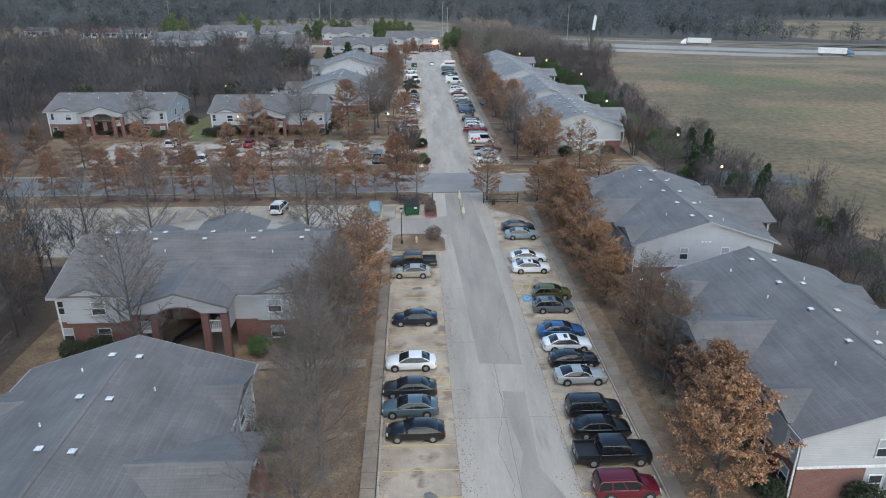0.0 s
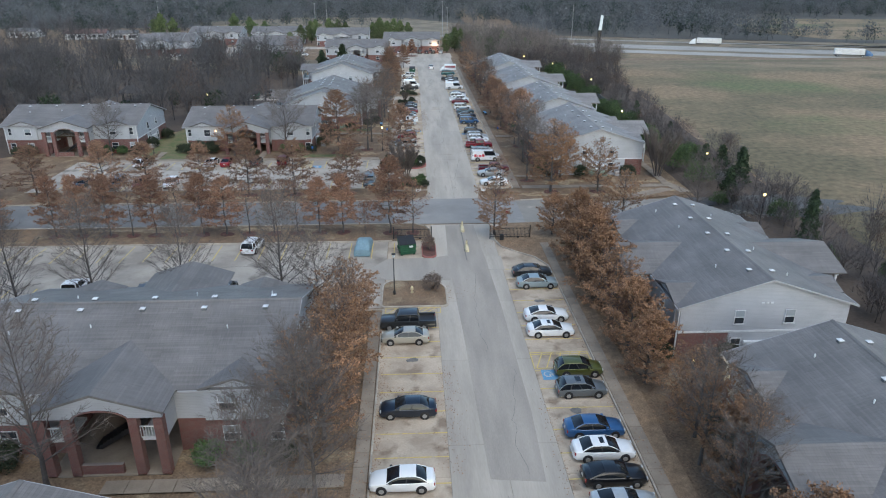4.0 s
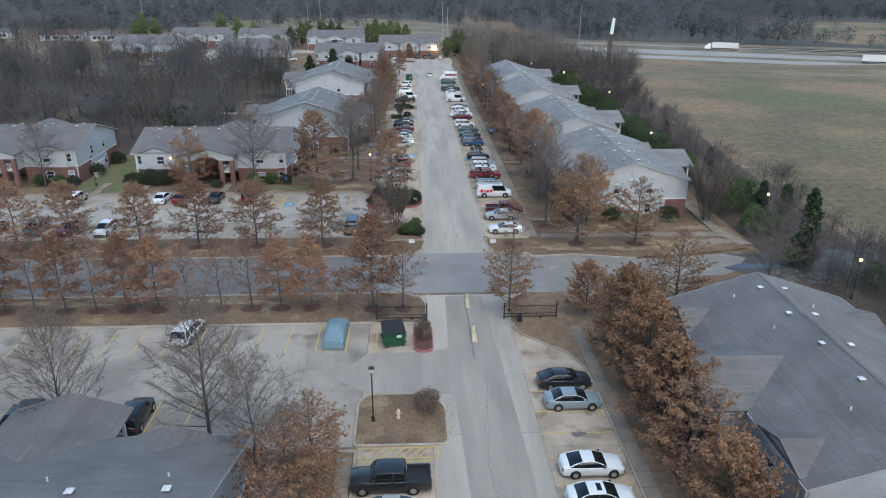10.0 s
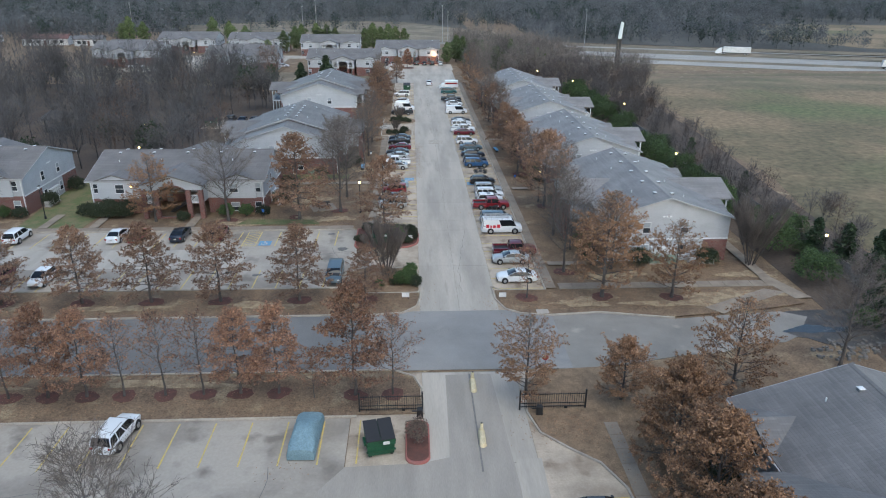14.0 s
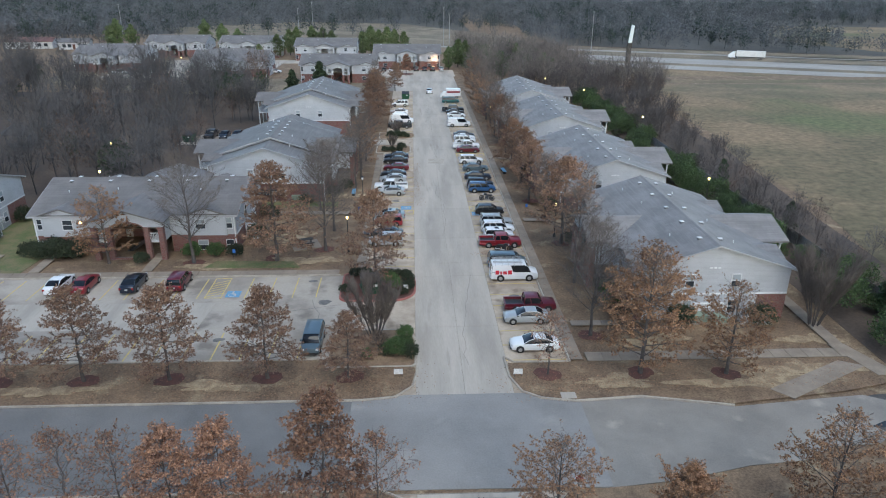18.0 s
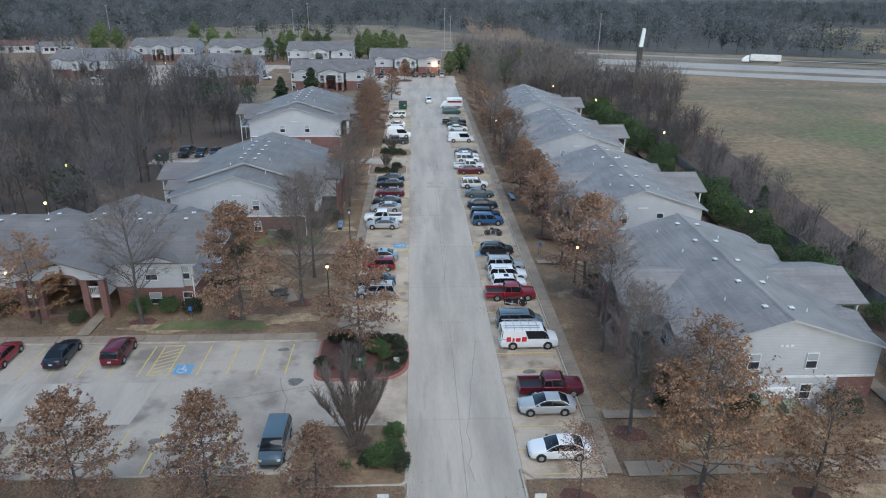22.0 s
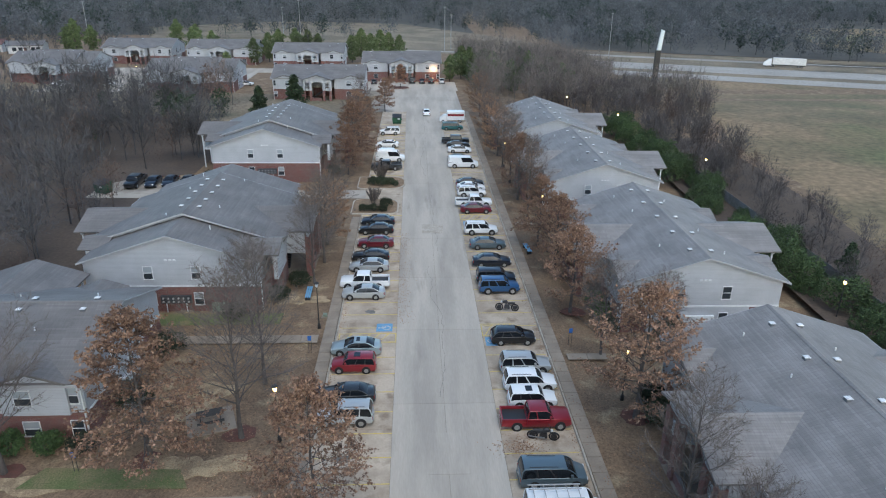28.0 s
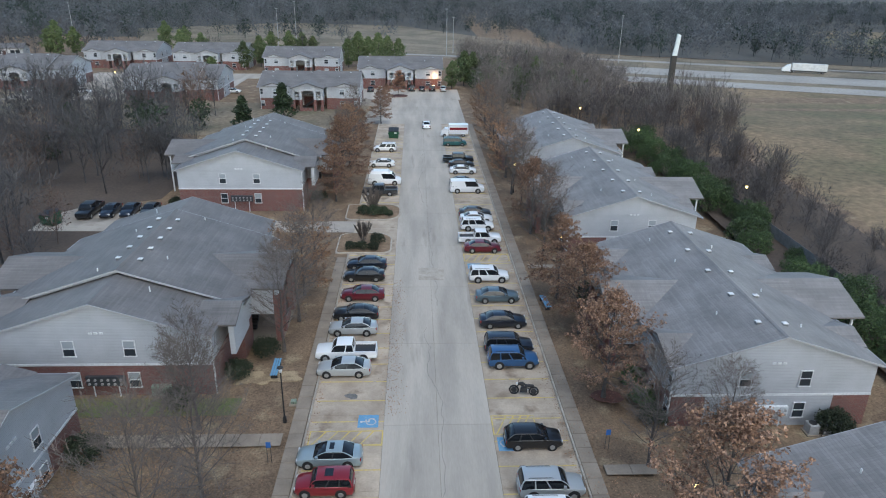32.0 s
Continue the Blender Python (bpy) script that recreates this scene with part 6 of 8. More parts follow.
# evergreens and shrubs
for x, y, s in ((40, 107, 0.8), (44, 92, 0.75), (44, 119, 0.85), (46, 116, 0.9), (43, 123, 0.75), (46, 148, 0.55), (45, 167, 0.7), (49, 100, 0.6), (47, 77, 0.65)):
    put(CONES, x, y, s)
for k in range(46):
    rnd_ = random.Random(700 + k)
    put(BIGS, 38.5 + rnd_.uniform(0, 5.0), 117 + k * 2.95 + rnd_.uniform(-1, 1), rnd_.uniform(0.5, 1.35))
for x, y, s in ((41, 84, 0.8), (44, 99, 0.9), (38.5, 106, 0.6), (46, 78, 0.9), (45, 68, 0.8), (42, 60, 0.7)):
    put(BIGS, x, y, s)
for x, y, s in ((8.6, 309, 1.0), (12.4, 316, 1.25), (15.5, 323, 1.2), (21.4, 316, 1.05), (26, 300, 0.9), (40, 298, 1.0), (34, 322, 1.1), (-131, 376, 1.6), (-126, 379, 1.3), (-136, 380, 1.2), (-101, 402, 1.4), (-92, 398, 1.2), (-54.4, 299, 1.2), (-57, 345, 1.15), (-53.5, 353, 1.3), (-54.5, 378, 1.2), (-47, 372, 1.3), (-43, 376, 1.2), (-39.5, 379, 1.0), (-24.2, 353, 1.2), (-21, 357, 1.45), (-17.5, 356, 1.25), (-14.5, 362, 1.35), (-11.5, 366, 1.2), (-7.5, 365, 1.1), (-86, 374, 1.3), (-80, 378, 1.1)):
    put(PINES, x, y, s)
for x, y, s in ((-37, 256.5, 1.25), (-31, 268.6, 1.4), (-68, 249, 1.2), (-58, 258, 1.0), (-64, 232, 0.9), (-20, 300, 0.8)):
    put(CONES, x, y, s, sz=0.8)
for x, y, s in ((-4.9, 117.7, 1.0), (-4.85, 119.8, 0.95), (-5.75, 116.9, 1.25), (-8.2, 116.3, 0.7), (-6.5, 131.6, 1.05), (-5.9, 130.6, 0.8), (-7.2, 131.9, 0.8)):
    put(BUSHES, x, y, s, 0.1)
for x, y, s in ((-4.7, 132.3, 0.72), (-4.6, 130.1, 0.74), (-5.2, 128.95, 0.55), (-11.3, 129.7, 0.62), (-10.5, 133.7, 0.72), (-9.3, 133.8, 0.72), (-7.5, 133.6, 0.6), (-6.65, 133.6, 0.6), (-5.8, 133.6, 0.55), (-4.9, 133.4, 0.6), (-6.3, 128.7, 0.55), (-4.4, 116.5, 0.8), (-6.5, 116.9, 0.75), (-8, 190.6, 0.7), (-6.6, 190.3, 0.7), (-9.3, 190.6, 0.7), (-6.3, 192.5, 0.9), (-7.2, 202.6, 1.0), (-6.0, 203.0, 0.8), (-8.6, 203.0, 0.9), (-5.2, 202.4, 0.6)):
    put(DARKS, x, y, s, 0.1)
for x, y, s in ((-46.1, 140.2, 1.7), (-44.0, 140.6, 1.5), (-49.4, 141.0, 1.2), (-35.6, 138.4, 0.9), (-47.8, 140.5, 1.3)):
    put(DARKS, x, y, s)
put(BROWNS, -4.3, 79.2, 1.1, 0.1)
put(BROWNS, -7.3, 118.2, 0.95, 0.1)
put(BROWNS, -10.6, 129.2, 0.65, 0.1)
put(BROWNS, -4.4, 90.3, 0.9, 0.1, 1.3)
for bx, by, rot in ((24.6, 44.0, -90), (24.6, 76.9, -90), (24.9, 134.9, -90), (24.95, 169.6, -90), (-26.3, 29.2, 90), (-27.3, 60.9, 0), (-36.8, 148.9, 0), (-69.6, 148.9, 0)):
    mm = pose(bx, by, 0, 0, 0, rot)
    for lx, ly, s in ((6.6, -8.7, 1.0), (9.3, -8.7, 0.95), (-7.5, -8.7, 1.0), (-10, -8.6, 0.8), (13.0, -3.2, 1.0), (13.1, 4.6, 1.0), (-13.1, 3.6, 0.9), (11.6, -8.6, 0.75)):
        p = mm @ Vector((lx, ly, 0))
        put(DARKS if lx not in (6.6, 9.3) else BUSHES, p.x, p.y, s * 1.35)
for x, y in ((-19.5, 159.6), (-16, 163.5), (-14.5, 167), (-34.5, 206), (-30, 205.5), (-15.5, 209.5)):
    put(DARKS, x, y, 1.1)
# kinds of plant that found no place
for pool in (*OAKS.values(), BUSHES, DARKS, BIGS, BROWNS, CONES, PINES):
    for ob_ in pool:
        if ob_.name not in PLANTED:
            for part_ in list(ob_.children_recursive) + [ob_]:
                bpy.data.objects.remove(part_)


# ---- woods: far too many stems to count ----
def woods(name, label, spots, seed, tall, mat, twigs, leaf=None, leaves=0, trunk=True, width=0.05, leaf_size=0.03):
    """Bare woodland in one mesh: a stem and a brush of rising twigs for every tree."""
    rs = np.random.RandomState(seed)
    V, F = [], []
    base = 0
    for x, y, s in spots:
        h = tall * s * rs.uniform(0.75, 1.2)
        w = h * rs.uniform(0.30, 0.48)
        z0 = height(x, y) - 0.2
        # limbs rise from the stem to the rim of a rounded crown; fine twigs spring from their outer halves
        n, m = twigs, max(10, twigs // 12)
        a = rs.uniform(0, 6.283, m)
        e = np.arcsin(rs.uniform(-0.35, 1.0, m))
        rim = rs.uniform(0.7, 1.05, m)
        q = np.stack([x + np.cos(a) * np.cos(e) * w * rim, y + np.sin(a) * np.cos(e) * w * rim, z0 + h * (0.6 + 0.4 * np.sin(e) * rim)], 1)
        p = np.stack([x + 0 * a, y + 0 * a, z0 + np.clip(h * (0.18 + 0.5 * rs.uniform(0, 1, m)), 0, (q[:, 2] - z0) * 0.85)], 1)
        j = rs.randint(0, m, n - m)
        u = rs.uniform(0.35, 1.0, (n - m, 1))
        p2 = p[j] * (1 - u) + q[j] * u
        out = (p2 - (x, y, z0 + 0.5 * h)) * 0.16
        q2 = p2 + rs.normal(0, 1, (n - m, 3)) * (0.05 * h, 0.05 * h, 0.042 * h) + out + (0, 0, 0.025 * h)
        p, q = np.concatenate([p, p2]), np.concatenate([q, q2])
        ww = width * s * rs.uniform(0.6, 1.5, n)
        ang = rs.uniform(0, 6.283, n)
        side = np.stack([np.cos(ang) * ww, np.sin(ang) * ww, 0 * ww], 1)
        tri = np.stack([p - side, p + side, q], 1).reshape(-1, 3)
        V.append(tri)
        F += [(base + 3 * k, base + 3 * k + 1, base + 3 * k + 2) for k in range(n)]
        base += 3 * n
        if trunk:
            r = 0.009 * h
            ln = rs.normal(0, 0.03, 2) * h
            V.append(np.array([(x - r, y, z0), (x + r * 0.5, y + r * 0.87, z0), (x + r * 0.5, y - r * 0.87, z0), (x + ln[0], y + ln[1], z0 + h)]))
            F += [(base, base + 1, base + 3), (base + 1, base + 2, base + 3), (base + 2, base, base + 3)]
            base += 4
        if leaves:
            c = rs.normal(0, 1, (leaves, 3))
            c = c / np.linalg.norm(c, axis=1, keepdims=True) * rs.uniform(0.15, 1.0, (leaves, 1)) ** 0.45
            c = c * (w * 0.85, w * 0.85, h * 0.40) + (x, y, z0 + h * 0.58)
            d1 = rs.normal(0, 1, (leaves, 3))
            d2 = rs.normal(0, 1, (leaves, 3))
            sz = leaf_size * h * rs.uniform(0.6, 1.4, (leaves, 1))
            V.append(np.stack([c - d1 * sz, c + d2 * sz, c + d1 * sz], 1).reshape(-1, 3))
            F += [(base + 3 * k, base + 3 * k + 1, base + 3 * k + 2) for k in range(leaves)]
            base += 3 * leaves
    me = raw_mesh(name, np.concatenate(V).tolist(), F, mat)
    return tagged(new(name, me), label, "woods", "", "stuff")


M_WOOD1 = foliage("grey_winter_woods", (0.058, 0.054, 0.054), (0.086, 0.080, 0.080), (0.118, 0.110, 0.110))
M_WOOD2 = foliage("brown_winter_woods", (0.075, 0.05, 0.04), (0.115, 0.075, 0.058), (0.155, 0.105, 0.08))
# M_WOOD3 is shifted paler and bluer: distance haze put into the colour
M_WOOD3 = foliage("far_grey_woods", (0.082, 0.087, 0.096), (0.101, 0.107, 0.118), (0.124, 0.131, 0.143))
M_WOOD5 = foliage("pale_grey_scrub", (0.072, 0.062, 0.059), (0.108, 0.093, 0.089), (0.148, 0.128, 0.121))
M_WOOD6 = foliage("pale_brown_winter_crowns", (0.098, 0.083, 0.074), (0.140, 0.119, 0.107), (0.185, 0.158, 0.144))
M_WOOD4 = foliage("far_green_woods", (0.020, 0.032, 0.028), (0.034, 0.05, 0.042), (0.05, 0.068, 0.055))


def scatter(seed, n, x0, x1, y0, y1, keep=lambda x, y: True):
    rnd = random.Random(seed)
    out = []
    while len(out) < n:
        x, y = rnd.uniform(x0, x1), rnd.uniform(y0, y1)
        if keep(x, y):
            out.append((x, y, rnd.uniform(0.75, 1.25)))
    return out


def west_woods(x, y):
    edge = -43 if y < 71 else -68 if y < 75 else -72 if y < 98 else -68 if y < 110 else -84 if y < 160 else -58 if y < 164 else -41 if y < 194 else -56 if y < 212 else -40 if y < 245 else -44
    return x < edge and math.hypot(x + 78, y - 193) > 6.5 and not (y > 270 and x > -122) and not (92 < y < 118)


def east_woods(x, y):
    right = 51 if y < 185 else 56 if y < 240 else 64
    left = 38 if y < 112 else 43.0 if y < 240 else 33 if y < 262 else 16
    return left < x < right + 3 * math.sin(y * 0.15)


def far_woods(x, y):
    road = np.interp(x, [-900, -400, -140, -100, 30, 75, 150, 420, 900], [420, 390, 372, 408, 440, 432, 402, 316, 160])
    if y < road + 9:
        return False
    if 235 < x < 520 and 400 < y < 600:
        return False
    if -120 < x < 60 and 398 < y < 520 - 0.15 * abs(x + 40):
        return 446 < y < 458 and x < -30 or random.Random(int(x * 3 + y * 7)).random() < 0.10
    return True


woods("west_woods", "dense bare grey woods of thin trees", scatter(1, 1150, -230, -40, 22, 272, west_woods), 1, 11.0, M_WOOD1, 700, width=0.033)
woods("west_woods_brown", "brown-leaved trees among bare woods", scatter(2, 90, -200, -44, 22, 275, west_woods), 2, 9.5, M_WOOD2, 260, leaves=900, width=0.03, leaf_size=0.0095)
def scrub(seed, n, x1, y1):
    """Scrub is lower beside the near houses than behind the far ones."""
    return [(x, y, s * (0.75 if y < 105 else 0.6 if y < 200 else 0.85)) for x, y, s in scatter(seed, n, 30, x1, 40, y1, east_woods)]


woods("east_woods", "bare scrubby trees between houses and pasture", scrub(3, 440, 72, 360), 3, 7.5, M_WOOD5, 760, width=0.026)
woods("east_woods_brown", "brown scrub between houses and pasture", scrub(4, 150, 70, 350), 4, 6.0, M_WOOD2, 320, leaves=420, width=0.02, leaf_size=0.011)
woods("end_woods", "bare trees behind the last houses", scatter(5, 260, 14, 74, 262, 392, lambda x, y: x > 14 + max(0, 275 - y) and y < 392 - 0.35 * x and (x < 60 or y < 300)), 5, 9.0, M_WOOD6, 480, width=0.036)
woods("end_evergreens", "yellow-green young trees behind the last houses", scatter(15, 46, 13, 40, 285, 350, lambda x, y: x > 14 + max(0, 275 - y)), 15, 6.5, M_THICKET, 30, leaves=420, width=0.04)
def in_view(x, y):
    return far_woods(x, y) and -0.72 * (y + 40) < x < 0.80 * (y + 40)


def clumped(x, y):
    """Cedars stand in drifts."""
    return in_view(x, y) and noise.noise(Vector((x * 0.016, y * 0.016, 3.0))) > -0.04


# these far trees carry the haze in their base colour
woods("far_woods", "far winter woods, distance haze put into their blue-grey colour", scatter(6, 6400, -620, 760, 205, 900, in_view), 6, 11.0, M_WOOD3, 14, leaves=150, width=0.08, leaf_size=0.021, trunk=False)
woods("far_evergreens", "far dark green cedars in the woods", scatter(7, 2000, -620, 760, 210, 900, clumped), 7, 10.5, M_WOOD4, 20, leaves=150, width=0.12, leaf_size=0.026)
woods("west_brush", "low brown brush under bare woods", scatter(12, 420, -190, -40, 40, 272, west_woods), 12, 3.6, M_WOOD2, 110, leaves=60, trunk=False, width=0.022, leaf_size=0.016)
woods("east_brush", "low brush beside the pasture", scatter(13, 320, 30, 72, 40, 360, east_woods), 13, 3.0, M_WOOD5, 120, leaves=60, trunk=False, width=0.02, leaf_size=0.016)
woods("west_evergreens", "dark evergreen trees among bare woods", scatter(9, 75, -220, -44, 100, 275, west_woods), 9, 7.0, M_EVER, 30, leaves=420, width=0.04)
woods("north_west_woods", "bare woods round the far houses", scatter(8, 420, -420, -10, 258, 420, lambda x, y: (x < -124 and y < 400 or 366 < y < 376) or (x < -48 and 258 < y < 276)), 8, 10.0, M_WOOD1, 240, width=0.05)


def leaf_litter():
    """Fallen leaves lie in drifts along kerbs, under trees and on verges."""
    rs = np.random.RandomState(21)
    spots = []
    lines = [(-3.7, 50, 64, 0.5, 260), (-3.5, 158, 182, 0.5, 700), (-9.2, 30, 74, 0.35, 900), (9.2, 30, 82, 0.3, 700), (9.2, 116, 200, 0.3, 1500), (-9.2, 137, 188, 0.35, 900), (3.9, 30, 60, 0.35, 250), (-3.5, 28, 46, 0.5, 380), (-10.3, 24, 74, 0.6, 900), (10.2, 24, 92, 0.6, 500), (10.2, 116, 230, 0.6, 1200)]
    for x, y0, y1, w, n in lines:
        z = 0.14 if abs(x) > 9.45 else 0.02
        for _ in range(n):
            spots.append((x + rs.normal(0, w), rs.uniform(y0, y1), z))
    for x, y, r, n, z in ((5.2, 139.9, 0.9, 420, 0.02), (6.6, 33.2, 1.5, 500, 0.02), (8.7, 128.4, 0.6, 160, 0.02), (-13.6, 87.6, 1.0, 40, 0.02), (-6.0, 78.4, 2.2, 700, 0.13), (7.0, 91.5, 1.8, 500, 0.11), (-7.5, 112.5, 2.5, 700, 0.11), (7, 112, 2.2, 500, 0.11), (-7.5, 60, 1.2, 120, 0.02)):
        for _ in range(n):
            spots.append((x + rs.normal(0, r), y + rs.normal(0, r * 0.6), z))
    for x0, x1, y0, y1, n, z in ((-60, -5, 94, 99.6, 5200, 0.11), (-60, -5, 110.4, 115.8, 5600, 0.11), (5, 34, 110.4, 114.8, 3600, 0.11), (11.2, 16, 22, 92, 4600, -0.02), (-15.5, -11.2, 24, 74, 4200, -0.02), (11.2, 16, 117, 200, 4600, -0.02), (-24, -11.4, 136, 159, 4200, -0.02), (11, 34, 116.8, 122, 1800, -0.03)):
        for _ in range(n):
            spots.append((rs.uniform(x0, x1), rs.uniform(y0, y1), z))
    v, f = [], []
    for k, (x, y, z) in enumerate(spots):
        a, s = rs.uniform(0, 6.283), rs.uniform(0.035, 0.075)
        c, d = math.cos(a) * s, math.sin(a) * s
        t1, t2 = rs.uniform(0, 0.05, 2)
        v += [(x - c, y - d, z + t1), (x + d * 0.6, y - c * 0.6, z + 0.004), (x + c, y + d, z + t2), (x - d * 0.6, y + c * 0.6, z + 0.004)]
        f.append((4 * k, 4 * k + 1, 4 * k + 2, 4 * k + 3))
    tagged(new("fallen_leaf_litter", raw_mesh("fallen_leaf_litter", v, f, M_TAN)), "scattered fallen brown oak leaves", "leaves", "", "stuff")


leaf_litter()


# ---- vehicles ----
PAINT = {}


def paint(key):
    if key not in PAINT:
        c = {"black": (0.012, 0.013, 0.016), "charcoal": (0.030, 0.033, 0.037), "grey": (0.13, 0.145, 0.155), "silver": (0.42, 0.44, 0.45), "white": (0.78, 0.79, 0.80), "red": (0.25, 0.016, 0.026), "maroon": (0.13, 0.010, 0.022), "blue": (0.015, 0.06, 0.26),
             "navy": (0.012, 0.019, 0.034), "sky": (0.30, 0.37, 0.40), "olive": (0.09, 0.10, 0.025), "teal": (0.03, 0.13, 0.14), "slate": (0.10, 0.145, 0.175), "champagne": (0.40, 0.38, 0.33), "midblue": (0.03, 0.10, 0.24)}[key]
        PAINT[key] = plain("car_paint_" + key, c, 0.28, 0.25 if key not in ("white",) else 0.0, 0.6)
    return PAINT[key]


# length, width, height, belt height, then along the length (fractions, nose at +0.5): cabin foot rear, roof rear, roof front, cabin foot front
KINDS = {
    "sedan": (4.85, 1.84, 1.44, 0.98, -0.405, -0.215, 0.035, 0.25),
    "coupe": (4.75, 1.86, 1.38, 0.96, -0.43, -0.185, 0.01, 0.225),
    "hatch": (4.45, 1.80, 1.50, 0.98, -0.485, -0.34, 0.04, 0.27),
    "suv": (4.70, 1.88, 1.74, 1.08, -0.485, -0.42, 0.06, 0.25),
    "minivan": (5.0, 1.95, 1.74, 1.05, -0.485, -0.43, 0.12, 0.34),
    "mini": (4.15, 1.78, 1.56, 1.0, -0.48, -0.42, 0.08, 0.24),
    "van": (5.7, 2.02, 2.10, 1.20, -0.492, -0.47, 0.20, 0.34),
    "pickup": (5.75, 1.98, 1.80, 1.14, -0.13, -0.10, 0.12, 0.24),
    "pickup_crew": (5.9, 2.02, 1.86, 1.17, -0.19, -0.16, 0.13, 0.25),
}


def wheel(parent, x, y, r, s, w=None):
    g = Geo().tube([(x, y - s * 0.11, r), (x, y + s * 0.10, r), (x, y + s * 0.115, r)], [r, r, r * 0.9], 16)
    if w:
        g.tube([(x, s * (w - 0.30), r + 0.02), (x, s * (w + 0.004), r + 0.02)], r + 0.07, 16)
    t = part("wheel", g, M_RUBBER, parent, "black tyre in a dark wheel arch")
    g = Geo().tube([(x, y + s * 0.10, r), (x, y + s * 0.125, r)], [r * 0.64, r * 0.58], 12)
    part("rim", g, M_RIM, t, "alloy rim")


def car(kind, colour, label, category, racks=False, sunroof=False, name=None):
    """One parked vehicle, nose along +x, standing on z = 0."""
    L, W, H, B, c0, c1, c2, c3 = KINDS[kind]
    pick = kind.startswith("pickup")
    mat = paint(colour)
    ob = thing(name or {"pickup": "pickup_truck", "pickup_crew": "pickup_truck"}.get(kind, kind if kind in ("van", "minivan", "suv") else "car"), label, category, "parked cars")
    w = W / 2
    low = 0.24 if not pick and kind != "suv" else 0.34
    high = B
    if kind in ("suv", "minivan", "van", "mini", "hatch"):
        prof = [(-0.5, 0.55 * B, 0.80), (-0.493, 0.92 * B, 0.90), (-0.47, B, 0.96), (-0.2, B, 1.0), (0.2, B, 1.0), (c3 + 0.02, B * 0.99, 0.985), (0.42, B * 0.90, 0.93), (0.475, B * 0.80, 0.85), (0.5, B * 0.55, 0.72)]
        if kind == "van":
            prof[6], prof[7] = (0.44, B * 0.9, 0.95), (0.485, B * 0.82, 0.9)
    elif pick:
        prof = [(-0.5, 0.62 * B, 0.97), (-0.49, 0.70 * B, 1.0), (-0.3, 0.70 * B, 1.0), (c0 - 0.002, 0.70 * B, 1.0), (c0, B, 1.0), (0.2, B, 1.0), (c3 + 0.02, B * 0.99, 1.0), (0.45, B * 0.93, 0.97), (0.485, B * 0.86, 0.92), (0.5, B * 0.6, 0.85)]
    else:
        prof = [(-0.5, 0.60 * B, 0.74), (-0.492, 0.90 * B, 0.85), (-0.465, 1.03 * B, 0.91), (-0.40, 1.06 * B, 0.96), (-0.33, 1.04 * B, 0.985), (-0.2, B, 1.0), (0.15, B, 1.0), (0.27, B * 0.985, 0.985), (0.40, B * 0.90, 0.93), (0.465, B * 0.78, 0.84), (0.495, B * 0.6, 0.7), (0.5, B * 0.45, 0.66)]
    rings = []
    for f, z, k in prof:
        x, ww = f * L, w * k
        zl = low + (0.10 if abs(f) > 0.47 else 0)
        rings.append([(x, -ww * 0.94, zl), (x, -ww, zl + 0.14), (x, -ww, zl + (z - zl) * 0.62), (x, -ww * 0.965, z - 0.06), (x, -ww * 0.86, z), (x, 0, z + 0.025),
                      (x, ww * 0.86, z), (x, ww * 0.965, z - 0.06), (x, ww, zl + (z - zl) * 0.62), (x, ww, zl + 0.14), (x, ww * 0.94, zl), (x, 0, zl - 0.02)])
    part("body", Geo().loft(rings), mat, ob, smooth=True)
    # greenhouse of dark glass under a painted roof with pillars
    zb_ = B - 0.06
    wb, wr = w * 0.94, w * (0.735 if kind in ("sedan", "coupe") else 0.80 if kind != "van" else 0.89)

    def at(k, e):
        a, b = (c0 + (c1 - c0) * k) * L, (c3 + (c2 - c3) * k) * L
        return a + (b - a) * e, wb + (wr - wb) * k, zb_ + (H - zb_) * k

    low_car = kind in ("sedan", "coupe", "hatch")

    def station(f):
        if f < c1:
            u = (f - c0) / (c1 - c0)
        elif f > c2:
            u = (c3 - f) / (c3 - c2)
        else:
            u = 1.0
        u_ = min(1.0, max(0.0, u))
        k = math.sin(u_ * math.pi / 2) ** (0.9 if low_car else 0.7)
        k = 0.55 * k + 0.45 * u_ if low_car else k
        z = zb_ + (H - zb_) * k - (0.035 * ((f - (c1 + c2) / 2) / (c2 - c1)) ** 2 if u >= 1 else 0.009)
        return f * L, k, z, wb + (wr - wb) * k

    fs = [c0 + (c1 - c0) * q for q in (0.0, 0.25, 0.5, 0.75)] + [c1 + (c2 - c1) * q for q in (0, 0.33, 0.66, 1)] + [c2 + (c3 - c2) * q for q in (0.25, 0.5, 0.75, 1.0)]
    rings, roof, edge = [], [], []
    for f in fs:
        x, k, z, ww = station(f)
        wm = wb + (ww - wb) * 0.55
        rings.append([(x, -wb, zb_ - 0.03), (x, -wm, zb_ + (z - zb_) * 0.55), (x, -ww, z - 0.05 * k), (x, -ww * 0.85, z), (x, 0, z + 0.012), (x, ww * 0.85, z), (x, ww, z - 0.05 * k), (x, wm, zb_ + (z - zb_) * 0.55), (x, wb, zb_ - 0.03)])
        edge.append((x, ww, z - 0.04 * k))
        if k > (0.955 if low_car else 0.93):
            roof.append([(x, -ww * 1.012, z - 0.075), (x, -ww * 0.99, z - 0.02), (x, -ww * 0.86, z + 0.014), (x, 0, z + 0.03), (x, ww * 0.86, z + 0.014), (x, ww * 0.99, z - 0.02), (x, ww * 1.012, z - 0.075), (x, 0, z - 0.06)])
